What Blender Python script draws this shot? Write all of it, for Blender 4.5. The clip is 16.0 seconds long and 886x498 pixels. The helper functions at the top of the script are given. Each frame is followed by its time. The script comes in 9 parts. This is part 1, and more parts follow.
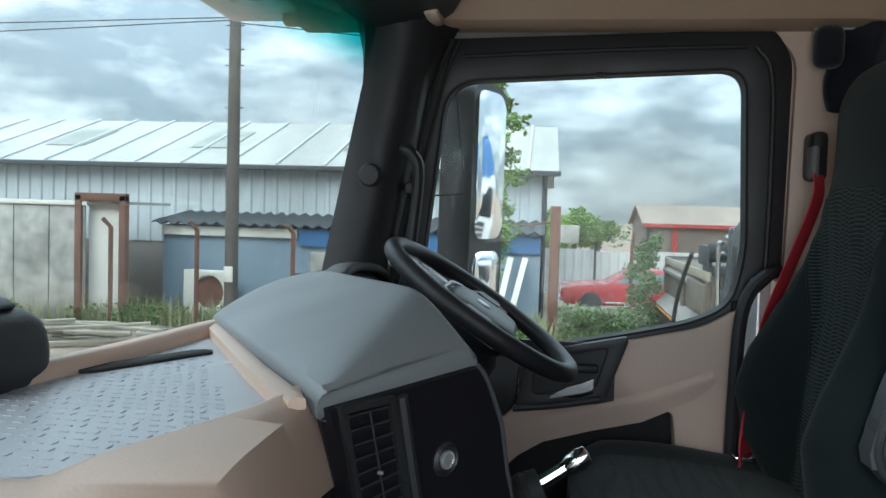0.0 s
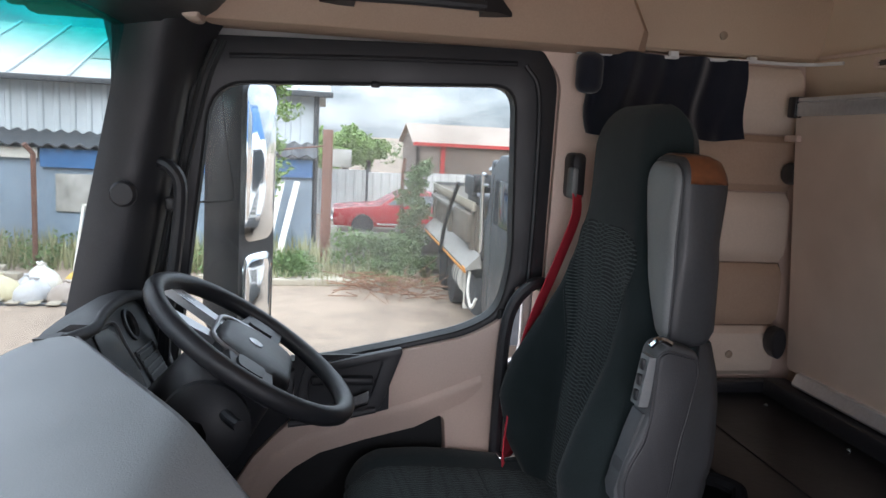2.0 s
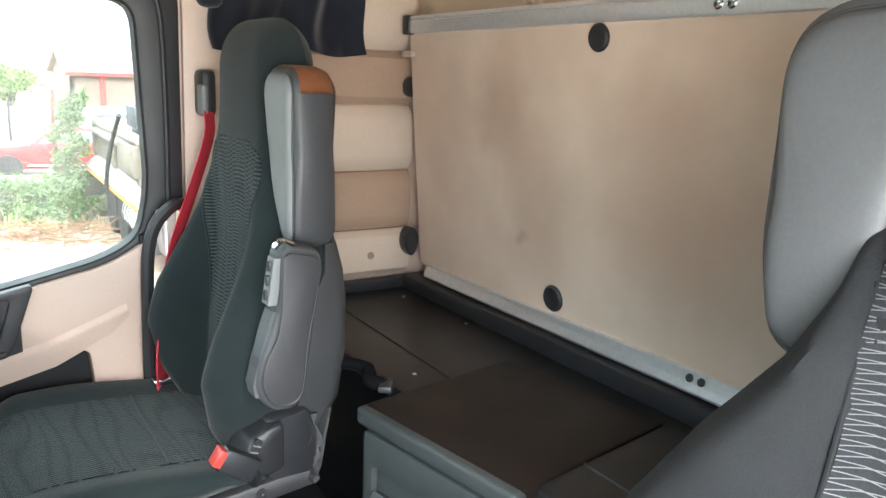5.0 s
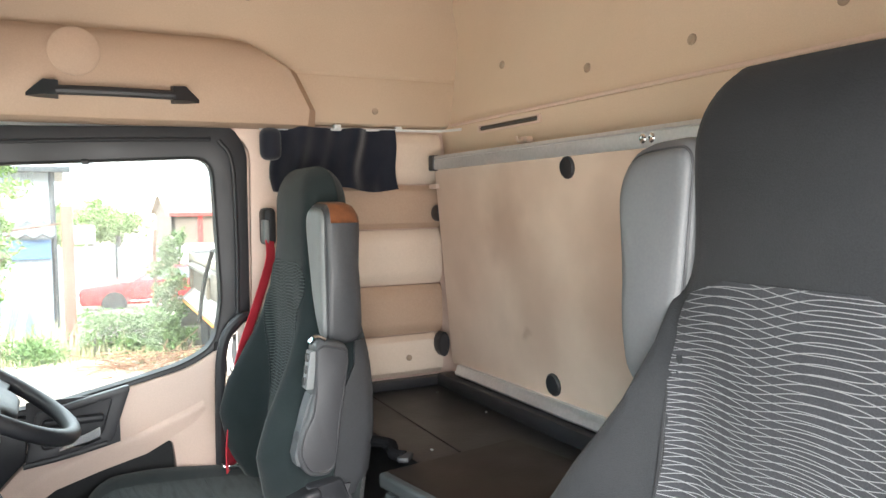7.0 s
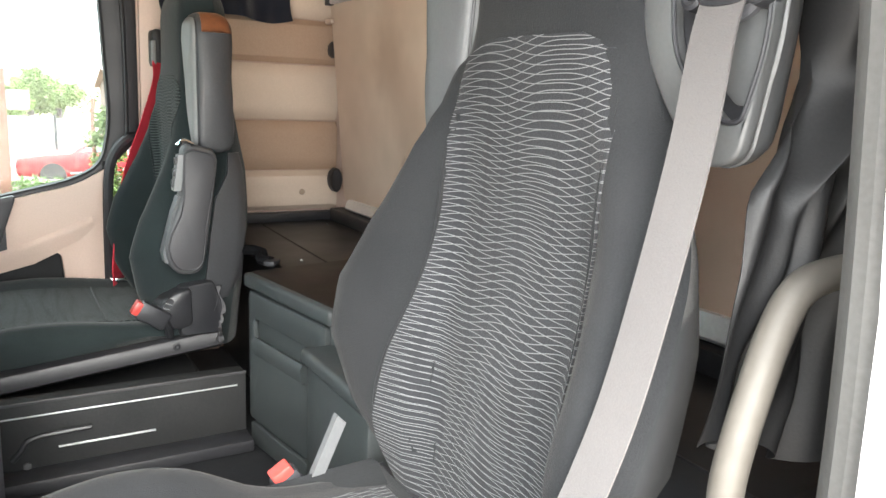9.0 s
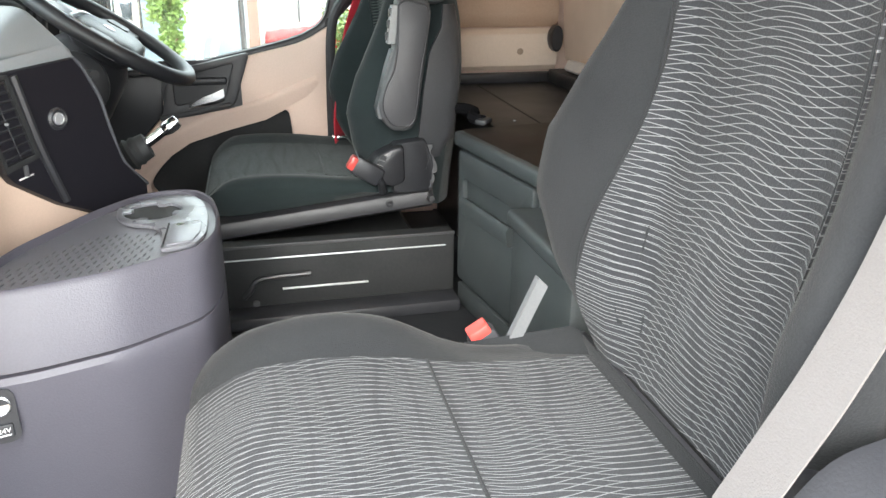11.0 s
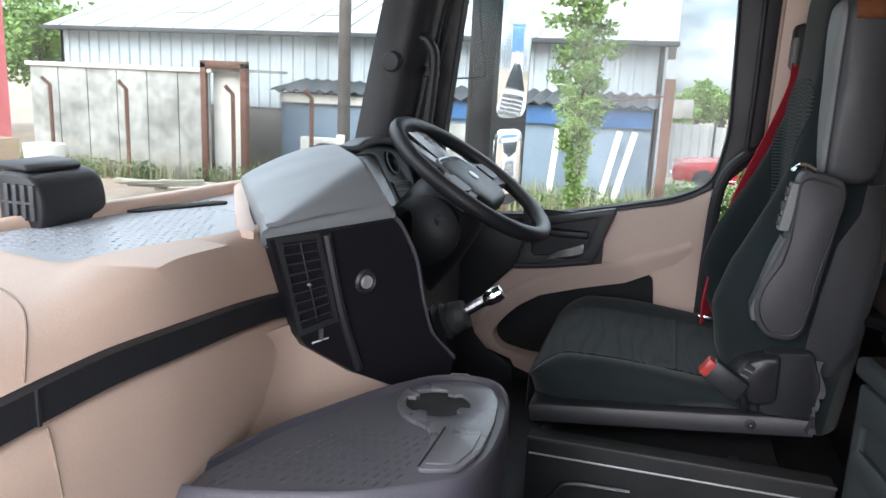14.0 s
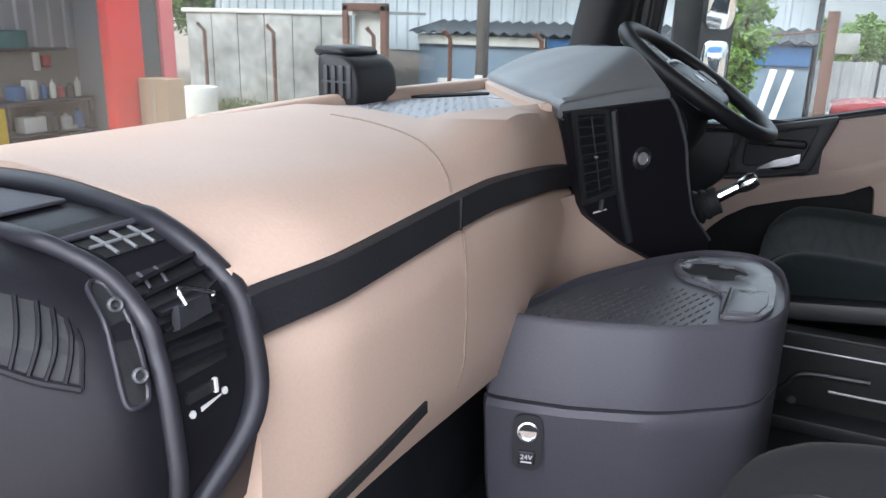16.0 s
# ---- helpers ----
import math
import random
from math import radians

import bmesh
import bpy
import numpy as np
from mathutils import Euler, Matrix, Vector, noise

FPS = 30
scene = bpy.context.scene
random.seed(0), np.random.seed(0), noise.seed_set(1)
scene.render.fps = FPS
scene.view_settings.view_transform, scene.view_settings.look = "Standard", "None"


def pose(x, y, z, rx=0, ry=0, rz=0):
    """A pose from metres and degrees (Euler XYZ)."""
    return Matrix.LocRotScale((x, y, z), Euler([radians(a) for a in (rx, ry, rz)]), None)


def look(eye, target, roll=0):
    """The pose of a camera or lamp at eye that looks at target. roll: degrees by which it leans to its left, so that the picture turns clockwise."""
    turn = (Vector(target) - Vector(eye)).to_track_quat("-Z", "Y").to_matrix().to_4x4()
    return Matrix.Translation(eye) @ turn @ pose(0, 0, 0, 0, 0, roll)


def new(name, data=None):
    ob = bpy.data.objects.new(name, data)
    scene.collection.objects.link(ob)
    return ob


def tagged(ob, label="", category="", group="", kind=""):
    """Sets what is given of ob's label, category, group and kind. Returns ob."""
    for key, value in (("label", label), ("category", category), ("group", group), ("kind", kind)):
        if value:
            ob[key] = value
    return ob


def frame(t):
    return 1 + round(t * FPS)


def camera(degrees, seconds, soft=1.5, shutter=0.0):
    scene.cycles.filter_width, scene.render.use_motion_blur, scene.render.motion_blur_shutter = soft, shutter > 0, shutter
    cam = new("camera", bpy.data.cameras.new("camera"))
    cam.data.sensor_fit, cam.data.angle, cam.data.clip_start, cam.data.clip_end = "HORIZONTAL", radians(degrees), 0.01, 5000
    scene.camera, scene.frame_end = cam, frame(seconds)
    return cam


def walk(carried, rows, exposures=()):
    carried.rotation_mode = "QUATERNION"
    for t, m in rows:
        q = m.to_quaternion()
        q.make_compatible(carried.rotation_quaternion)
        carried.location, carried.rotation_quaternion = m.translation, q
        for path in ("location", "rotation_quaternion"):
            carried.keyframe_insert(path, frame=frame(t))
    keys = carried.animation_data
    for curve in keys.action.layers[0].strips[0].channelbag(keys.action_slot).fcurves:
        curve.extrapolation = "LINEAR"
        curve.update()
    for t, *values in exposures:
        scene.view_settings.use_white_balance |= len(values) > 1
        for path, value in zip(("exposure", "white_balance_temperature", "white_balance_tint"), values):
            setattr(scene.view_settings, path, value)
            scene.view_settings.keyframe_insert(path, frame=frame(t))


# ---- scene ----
cam = camera(60.3, 16.0)
PATH = [
    (0, (0.379, 0.029, 1.357), (0.122, 2.011, 1.271), 1.7),
    (0.5, (0.368, 0.059, 1.522), (0.127, 2.035, 1.322), 0.3),
    (1, (0.344, 0.09, 1.551), (0.185, 2.058, 1.227), 0.8),
    (1.5, (0.339, 0.092, 1.549), (0.361, 2.064, 1.216), 2.5),
    (1.6, (0.341, 0.072, 1.559), (0.418, 2.043, 1.229), 2.4),
    (2, (0.368, 0.086, 1.56), (0.708, 2.036, 1.274), 3.0),
    (2.5, (0.379, 0.085, 1.579), (1.007, 1.968, 1.339), 2.3),
    (3, (0.398, 0.079, 1.587), (1.236, 1.882, 1.376), 2.1),
    (3.5, (0.418, 0.058, 1.583), (1.415, 1.779, 1.374), 2.4),
    (4, (0.441, 0.039, 1.576), (1.551, 1.683, 1.319), 2.5),
    (4.5, (0.446, 0.022, 1.557), (1.564, 1.635, 1.173), 2.9),
    (4.7, (0.445, 0.014, 1.54), (1.55, 1.625, 1.113), 2.9),
    (6.8, (0.404, -0.307, 1.541), (1.263, 1.489, 1.354), -0.6),
    (7, (0.415, -0.35, 1.548), (1.321, 1.429, 1.431), -0.8),
    (7.5, (0.456, -0.42, 1.534), (1.507, 1.282, 1.532), -0.4),
    (8, (0.496, -0.479, 1.51), (1.569, 1.208, 1.492), -0.6),
    (8.5, (0.537, -0.51, 1.458), (1.599, 1.176, 1.283), 0.6),
    (9, (0.534, -0.53, 1.398), (1.529, 1.161, 1.009), 2.2),
    (9.5, (0.526, -0.567, 1.368), (1.434, 1.116, 0.781), 3.1),
    (9.7, (0.527, -0.579, 1.36), (1.397, 1.102, 0.714), 2.9),
    (11.8, (0.633, -0.336, 1.349), (0.821, 1.532, 0.66), 2.5),
    (12, (0.649, -0.301, 1.376), (0.794, 1.608, 0.797), 3.4),
    (12.5, (0.697, -0.212, 1.441), (0.743, 1.758, 1.097), 3.6),
    (13, (0.704, -0.165, 1.439), (0.571, 1.809, 1.144), 4.0),
    (13.5, (0.683, -0.163, 1.416), (0.303, 1.767, 1.055), 2.6),
    (14, (0.659, -0.186, 1.394), (0.127, 1.694, 0.965), 2.5),
    (14.5, (0.617, -0.221, 1.373), (-0.059, 1.598, 0.89), 2.0),
    (15, (0.574, -0.251, 1.351), (-0.182, 1.524, 0.823), 1.7),
    (15.5, (0.53, -0.306, 1.337), (-0.27, 1.44, 0.779), 1.8),
    (16, (0.502, -0.357, 1.311), (-0.315, 1.375, 0.736), 1.4),
]
EXPO = [(0.0, 1.75, 6000, 5), (1.0, 1.9, 6300, 10), (1.5, 1.93, 6300, 15), (2.0, 2.25, 6200, 18), (2.5, 2.6, 6200, 18), (3.0, 2.8, 6200, 16), (3.5, 3.3, 6350, 12), (4.5, 4.05, 6400, 7), (7.0, 4.0, 6600, 10), (7.5, 4.05, 6700, 10), (8.0, 4.0, 6750, 10), (8.5, 4.02, 6750, 10), (9.0, 3.88, 6850, 10), (9.7, 3.65, 6900, 9), (12.0, 3.92, 6600, 9), (12.5, 3.8, 6500, 11), (13.0, 3.45, 6400, 13), (14.5, 2.3, 6300, 16), (16.0, 2.12, 6150, 15)]
K = 1.08  # the plan below in metres, times this
walk(cam, [(t, look(Vector(eye) * K, Vector(target) * K, roll)) for t, eye, target, roll in PATH], EXPO)

# ---- world and sun ----
world = bpy.data.worlds.new("sky")
scene.world = world
world.use_nodes = True
wt = world.node_tree
wt.nodes.clear()
w_out = wt.nodes.new("ShaderNodeOutputWorld")
w_bg = wt.nodes.new("ShaderNodeBackground")
w_sky = wt.nodes.new("ShaderNodeTexSky")
w_sky.sky_type, w_sky.sun_disc = "NISHITA", False
w_sky.sun_elevation, w_sky.sun_rotation = radians(37), radians(201)
w_tc = wt.nodes.new("ShaderNodeTexCoord")
w_map = wt.nodes.new("ShaderNodeMapping")
w_map.inputs["Scale"].default_value = (1.0, 1.0, 2.7)
w_n = wt.nodes.new("ShaderNodeTexNoise")
w_n.inputs["Scale"].default_value, w_n.inputs["Detail"].default_value = 5.2, 10.0
w_n.inputs["Roughness"].default_value = 0.58
w_ramp = wt.nodes.new("ShaderNodeValToRGB")
w_ramp.color_ramp.elements[0].position, w_ramp.color_ramp.elements[1].position = 0.40, 0.62
w_ramp.color_ramp.elements[0].color = (0.24, 0.28, 0.32, 1)
w_ramp.color_ramp.elements[1].color = (0.64, 0.68, 0.71, 1)
w_dim = wt.nodes.new("ShaderNodeMix")
w_dim.data_type, w_dim.blend_type = "RGBA", "MULTIPLY"
w_dim.inputs[0].default_value = 1.0
w_dim.inputs[7].default_value = (0.1, 0.1, 0.1, 1)
w_mix = wt.nodes.new("ShaderNodeMix")
w_mix.data_type = "RGBA"
w_mix.inputs[0].default_value = 0.9
L = wt.links.new
L(w_tc.outputs["Generated"], w_map.inputs[0]); L(w_map.outputs[0], w_n.inputs["Vector"]); L(w_n.outputs["Fac"], w_ramp.inputs[0])
L(w_sky.outputs[0], w_dim.inputs[6]); L(w_dim.outputs[2], w_mix.inputs[6]); L(w_ramp.outputs[0], w_mix.inputs[7])
w_sep, w_up, w_vert = wt.nodes.new("ShaderNodeSeparateXYZ"), wt.nodes.new("ShaderNodeMapRange"), wt.nodes.new("ShaderNodeMix")
w_up.inputs[1].default_value, w_up.inputs[2].default_value = 0.0, 1.0
w_up.inputs[3].default_value, w_up.inputs[4].default_value = 0.40, 2.6  # an overcast sky is about three times as bright overhead
w_vert.data_type, w_vert.blend_type = "RGBA", "MULTIPLY"
w_vert.inputs[0].default_value = 1.0
L(w_tc.outputs["Generated"], w_sep.inputs[0]); L(w_sep.outputs[2], w_up.inputs[0]); L(w_up.outputs[0], w_vert.inputs[7])
L(w_mix.outputs[2], w_vert.inputs[6]); L(w_vert.outputs[2], w_bg.inputs[0]); L(w_bg.outputs[0], w_out.inputs[0])
w_bg.inputs[1].default_value = 1.0
sun = new("sun", bpy.data.lights.new("sun", "SUN"))
sun.data.energy, sun.data.angle, sun.data.color = 0.9, radians(40), (1.0, 0.97, 0.92)
sun.rotation_euler = Vector((0.30, 0.78, -0.62)).to_track_quat("-Z", "Y").to_euler()

# added fill lamp outside the open passenger door, on top of the sky's light
door_light = new("door_fill_lamp", bpy.data.lights.new("door_fill_lamp", "AREA"))
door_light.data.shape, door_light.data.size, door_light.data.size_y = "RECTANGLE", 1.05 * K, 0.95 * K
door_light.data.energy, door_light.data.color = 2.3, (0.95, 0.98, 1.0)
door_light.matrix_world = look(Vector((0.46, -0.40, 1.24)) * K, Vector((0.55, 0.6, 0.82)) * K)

# ---- materials ----


def mat(name, col, col2=None, rough=0.5, metal=0.0, scale=40.0, big=4.0, bump=0.1, spec=0.5, sheen=0.0):
    """A surface whose colour varies at two scales, with a fine relief."""
    m = bpy.data.materials.new(name)
    m.use_nodes = True
    nt = m.node_tree
    b = nt.nodes["Principled BSDF"]
    col2 = col2 or tuple(c * 0.78 for c in col)
    tc = nt.nodes.new("ShaderNodeTexCoord")
    n1, n2 = nt.nodes.new("ShaderNodeTexNoise"), nt.nodes.new("ShaderNodeTexNoise")
    n1.inputs["Scale"].default_value, n1.inputs["Detail"].default_value = scale, 4.0
    n2.inputs["Scale"].default_value, n2.inputs["Detail"].default_value = big, 5.0
    add = nt.nodes.new("ShaderNodeMath")
    add.operation = "ADD"
    rng = nt.nodes.new("ShaderNodeMapRange")
    rng.inputs[1].default_value, rng.inputs[2].default_value = 0.7, 1.35
    mix = nt.nodes.new("ShaderNodeMix")
    mix.data_type = "RGBA"
    mix.inputs[6].default_value, mix.inputs[7].default_value = (*col, 1), (*col2, 1)
    bp = nt.nodes.new("ShaderNodeBump")
    bp.inputs["Strength"].default_value, bp.inputs["Distance"].default_value = bump, 0.002
    rr = nt.nodes.new("ShaderNodeMapRange")
    rr.inputs[1].default_value, rr.inputs[2].default_value = 0.3, 0.7
    rr.inputs[3].default_value, rr.inputs[4].default_value = max(rough - 0.07, 0.02), min(rough + 0.07, 1)
    k = nt.links.new
    for n in (n1, n2):
        k(tc.outputs["Object"], n.inputs["Vector"])
    k(n1.outputs["Fac"], add.inputs[0]); k(n2.outputs["Fac"], add.inputs[1]); k(add.outputs[0], rng.inputs[0])
    k(rng.outputs[0], mix.inputs[0]); k(mix.outputs[2], b.inputs["Base Color"])
    k(n1.outputs["Fac"], bp.inputs["Height"]); k(bp.outputs[0], b.inputs["Normal"])
    k(n2.outputs["Fac"], rr.inputs[0]); k(rr.outputs[0], b.inputs["Roughness"])
    b.inputs["Metallic"].default_value = metal
    b.inputs["Specular IOR Level"].default_value = spec
    if sheen:
        b.inputs["Sheen Weight"].default_value = sheen
    return m


def glass_mat(name, tint=(0.93, 0.97, 0.96), gloss=0.09, band=None, dirt=0.05):
    """Thin glazing: clear with gloss and a film of dirt; band = (z0, z1, colour) is a sun strip dyed into the pane."""
    m = bpy.data.materials.new(name)
    m.use_nodes = True
    nt = m.node_tree
    nt.nodes.clear()
    out = nt.nodes.new("ShaderNodeOutputMaterial")
    tr, gl, df = nt.nodes.new("ShaderNodeBsdfTransparent"), nt.nodes.new("ShaderNodeBsdfGlossy"), nt.nodes.new("ShaderNodeBsdfDiffuse")
    gl.inputs["Roughness"].default_value = 0.02
    df.inputs["Color"].default_value = (0.5, 0.5, 0.47, 1)
    tr.inputs[0].default_value = (*tint, 1)
    fr = nt.nodes.new("ShaderNodeMapRange")
    lw = nt.nodes.new("ShaderNodeLayerWeight")
    lw.inputs[0].default_value = 0.12
    nt.links.new(lw.outputs["Facing"], fr.inputs[0])
    fr.inputs[3].default_value, fr.inputs[4].default_value = 0.015, 0.35
    m1, m2 = nt.nodes.new("ShaderNodeMixShader"), nt.nodes.new("ShaderNodeMixShader")
    tc = nt.nodes.new("ShaderNodeTexCoord")
    n = nt.nodes.new("ShaderNodeTexNoise")
    n.inputs["Scale"].default_value, n.inputs["Detail"].default_value = 3.0, 6.0
    mr = nt.nodes.new("ShaderNodeMapRange")
    mr.inputs[1].default_value, mr.inputs[2].default_value = 0.4, 0.75
    mr.inputs[3].default_value, mr.inputs[4].default_value = dirt * 0.3, dirt * 1.6
    k = nt.links.new
    k(tc.outputs["Object"], n.inputs["Vector"]); k(n.outputs["Fac"], mr.inputs[0])
    k(fr.outputs[0], m1.inputs[0]); k(tr.outputs[0], m1.inputs[1]); k(gl.outputs[0], m1.inputs[2])
    k(mr.outputs[0], m2.inputs[0]); k(m1.outputs[0], m2.inputs[1]); k(df.outputs[0], m2.inputs[2]); k(m2.outputs[0], out.inputs[0])
    if band:
        sp, br, mx = nt.nodes.new("ShaderNodeSeparateXYZ"), nt.nodes.new("ShaderNodeMapRange"), nt.nodes.new("ShaderNodeMix")
        mx.data_type = "RGBA"
        br.interpolation_type = "SMOOTHSTEP"
        br.inputs[1].default_value, br.inputs[2].default_value = band[0], band[1]
        mx.inputs[6].default_value, mx.inputs[7].default_value = (*tint, 1), (*band[2], 1)
        k(tc.outputs["Object"], sp.inputs[0]); k(sp.outputs[2], br.inputs[0]); k(br.outputs[0], mx.inputs[0]); k(mx.outputs[2], tr.inputs[0])
    return m


def fabric_mat(name, base, line, scale=1.0, width=0.03):
    """Woven seat cloth: two crossing families of thin wavy pale threads on a dark ground."""
    m = mat(name, base, tuple(c * 0.7 for c in base), rough=0.95, scale=420, big=9, bump=0.5, spec=0.12, sheen=0.06)
    nt = m.node_tree
    b = nt.nodes["Principled BSDF"]
    src = [l for l in nt.links if l.to_socket == b.inputs["Base Color"]][0].from_socket
    tc = nt.nodes.new("ShaderNodeTexCoord")
    k = nt.links.new
    both = nt.nodes.new("ShaderNodeMath")
    both.operation = "MAXIMUM"
    for i, (slope, amp, freq, ph) in enumerate(((0.11, 0.0028, 38.0, 0.0), (-0.12, 0.003, 31.0, 1.9))):
        sp = nt.nodes.new("ShaderNodeSeparateXYZ")
        k(tc.outputs["UV"], sp.inputs[0])

        def op(kind, a, c):
            n = nt.nodes.new("ShaderNodeMath")
            n.operation = kind
            for s, v in ((n.inputs[0], a), (n.inputs[1], c)):
                if isinstance(v, (int, float)):
                    s.default_value = v
                else:
                    k(v, s)
            return n.outputs[0]
        wob = op("MULTIPLY", op("SINE", op("ADD", op("MULTIPLY", sp.outputs[0], freq * scale), op("ADD", op("MULTIPLY", sp.outputs[1], 9.0 + 7 * i), ph)), 0), amp)
        wob2 = op("MULTIPLY", op("SINE", op("ADD", op("MULTIPLY", sp.outputs[0], 11.0), op("MULTIPLY", sp.outputs[1], -23.0)), 0), 0.0035)
        v = op("ADD", op("ADD", sp.outputs[1], op("MULTIPLY", sp.outputs[0], slope)), op("ADD", wob, wob2))
        saw = op("FRACT", op("MULTIPLY", v, 82.0 * scale), 0)
        d = op("ABSOLUTE", op("SUBTRACT", saw, 0.5), 0)
        ln = nt.nodes.new("ShaderNodeMapRange")
        ln.inputs[1].default_value, ln.inputs[2].default_value = width * 2.4, width * 4.2
        ln.inputs[3].default_value, ln.inputs[4].default_value = 1.0, 0.0
        k(d, ln.inputs[0]); k(ln.outputs[0], both.inputs[i])
    mx = nt.nodes.new("ShaderNodeMix")
    mx.data_type = "RGBA"
    mx.inputs[7].default_value = (*line, 1)
    k(both.outputs[0], mx.inputs[0]); k(src, mx.inputs[6]); k(mx.outputs[2], b.inputs["Base Color"])
    return m


TAN = mat("tan_plastic", (0.69, 0.53, 0.445), (0.62, 0.47, 0.39), rough=0.55, scale=260, big=3, bump=0.12)
TAN_DASH = mat("tan_soft_dash", (0.62, 0.46, 0.365), (0.56, 0.415, 0.325), rough=0.42, scale=320, big=3, bump=0.10)
SEAM_TAN = mat("tan_dash_seam", (0.30, 0.225, 0.175), (0.26, 0.195, 0.15), rough=0.7, scale=300, big=6, bump=0.05)
# the next two: darker copies of the cab's tan, with overhead shade in the colour
SHADED_OVER_TAN = mat("tan_moulding_in_shade", (0.50, 0.36, 0.265), (0.44, 0.315, 0.23), rough=0.6, scale=260, big=3, bump=0.12)
SHADED_SIDE_TAN = mat("tan_lining_in_shade", (0.57, 0.445, 0.335), (0.50, 0.385, 0.285), rough=0.95, scale=380, big=2.5, bump=0.3, spec=0.2)
CLOTH_TAN = mat("tan_headliner", (0.68, 0.54, 0.415), (0.61, 0.48, 0.36), rough=0.95, scale=380, big=2.5, bump=0.3, spec=0.2)
PAD_TAN = mat("padded_vinyl", (0.76, 0.63, 0.52), (0.69, 0.565, 0.46), rough=0.6, scale=200, big=4, bump=0.15)
PAD_BROWN = mat("padded_brown_vinyl", (0.50, 0.36, 0.265), (0.44, 0.31, 0.225), rough=0.6, scale=200, big=4, bump=0.15)
PLY = mat("bunk_board", (0.80, 0.645, 0.53), (0.62, 0.475, 0.38), rough=0.42, scale=4.5, big=2.4, bump=0.05)


def add_stains(m, spots, colour):
    """Soft-edged stains on a board: spots of (y, z, half width, half height, strength)."""
    nt = m.node_tree
    k = nt.links.new
    b = nt.nodes["Principled BSDF"]
    src = [l for l in nt.links if l.to_socket == b.inputs["Base Color"]][0].from_socket
    tc, nz, wob = nt.nodes.new("ShaderNodeTexCoord"), nt.nodes.new("ShaderNodeTexNoise"), nt.nodes.new("ShaderNodeMix")
    nz.inputs["Scale"].default_value, nz.inputs["Detail"].default_value = 7.0, 4.0
    wob.data_type, wob.blend_type = "RGBA", "ADD"
    wob.inputs[0].default_value = 0.13
    k(tc.outputs["Object"], nz.inputs["Vector"]); k(tc.outputs["Object"], wob.inputs[6]); k(nz.outputs["Color"], wob.inputs[7])
    for y, z, hy, hz, amount in spots:
        mp_, ln, fall, mx = nt.nodes.new("ShaderNodeMapping"), nt.nodes.new("ShaderNodeVectorMath"), nt.nodes.new("ShaderNodeMapRange"), nt.nodes.new("ShaderNodeMix")
        mp_.vector_type = "POINT"
        sy, sz = 1 / (hy * K), 1 / (hz * K)
        mp_.inputs["Scale"].default_value = (0.0, sy, sz)
        mp_.inputs["Location"].default_value = (0.0, -(y * K + 0.065) * sy, -(z * K + 0.065) * sz)
        ln.operation = "LENGTH"
        fall.interpolation_type = "SMOOTHSTEP"
        fall.inputs[1].default_value, fall.inputs[2].default_value = 1.0, 0.15
        fall.inputs[3].default_value, fall.inputs[4].default_value = 0.0, amount
        mx.data_type = "RGBA"
        mx.inputs[7].default_value = (*colour, 1)
        k(wob.outputs[2], mp_.inputs[0]); k(mp_.outputs[0], ln.inputs[0]); k(ln.outputs["Value"], fall.inputs[0])
        k(fall.outputs[0], mx.inputs[0]); k(src, mx.inputs[6])
        src = mx.outputs[2]
    k(src, b.inputs["Base Color"])


add_stains(PLY, ((1.24, 1.50, 0.13, 0.20, 0.5), (1.13, 1.31, 0.16, 0.26, 0.45), (1.18, 1.237, 0.035, 0.02, 0.5), (0.80, 1.33, 0.30, 0.24, 0.5), (0.52, 1.25, 0.22, 0.2, 0.35), (0.85, 1.50, 0.2, 0.12, 0.3)), (0.36, 0.225, 0.16))
BLACK = mat("black_plastic", (0.024, 0.025, 0.029), (0.017, 0.018, 0.021), rough=0.45, scale=350, big=6, bump=0.2)
BLACK_SOFT = mat("black_rubber", (0.014, 0.015, 0.016), (0.008, 0.009, 0.01), rough=0.7, scale=200, big=6, bump=0.2)
DASH_GREY = mat("dark_grey_dash", (0.195, 0.210, 0.222), (0.170, 0.185, 0.196), rough=0.4, scale=480, big=4, bump=0.25)
PURPLE_GREY = mat("anthracite_plastic", (0.068, 0.066, 0.082), (0.057, 0.055, 0.069), rough=0.5, scale=420, big=4, bump=0.25)
POD_DARK = mat("dark_anthracite_plastic", (0.0125, 0.012, 0.0155), (0.0095, 0.009, 0.012), rough=0.42, spec=0.2, scale=420, big=4, bump=0.06)
POD_LIP = mat("anthracite_lip", (0.026, 0.0255, 0.032), (0.021, 0.0205, 0.026), rough=0.4, spec=0.4, scale=420, big=4, bump=0.06)
STUD_TAN = mat("brown_stud", (0.40, 0.30, 0.22), (0.33, 0.245, 0.18), rough=0.6, scale=200, bump=0.1)
TRAY_GREY = mat("tray_mat", (0.40, 0.43, 0.47), (0.34, 0.37, 0.41), rough=0.3, scale=300, big=5, bump=0.2)
GREY_VINYL = mat("grey_vinyl", (0.075, 0.078, 0.088), (0.055, 0.058, 0.066), rough=0.5, scale=260, big=6, bump=0.25)
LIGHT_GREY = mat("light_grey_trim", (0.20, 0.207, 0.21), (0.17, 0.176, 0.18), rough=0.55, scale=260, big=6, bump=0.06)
ARM_DARK = mat("dark_grey_armrest", (0.046, 0.046, 0.050), (0.037, 0.037, 0.041), rough=0.5, scale=300, big=8, bump=0.15)
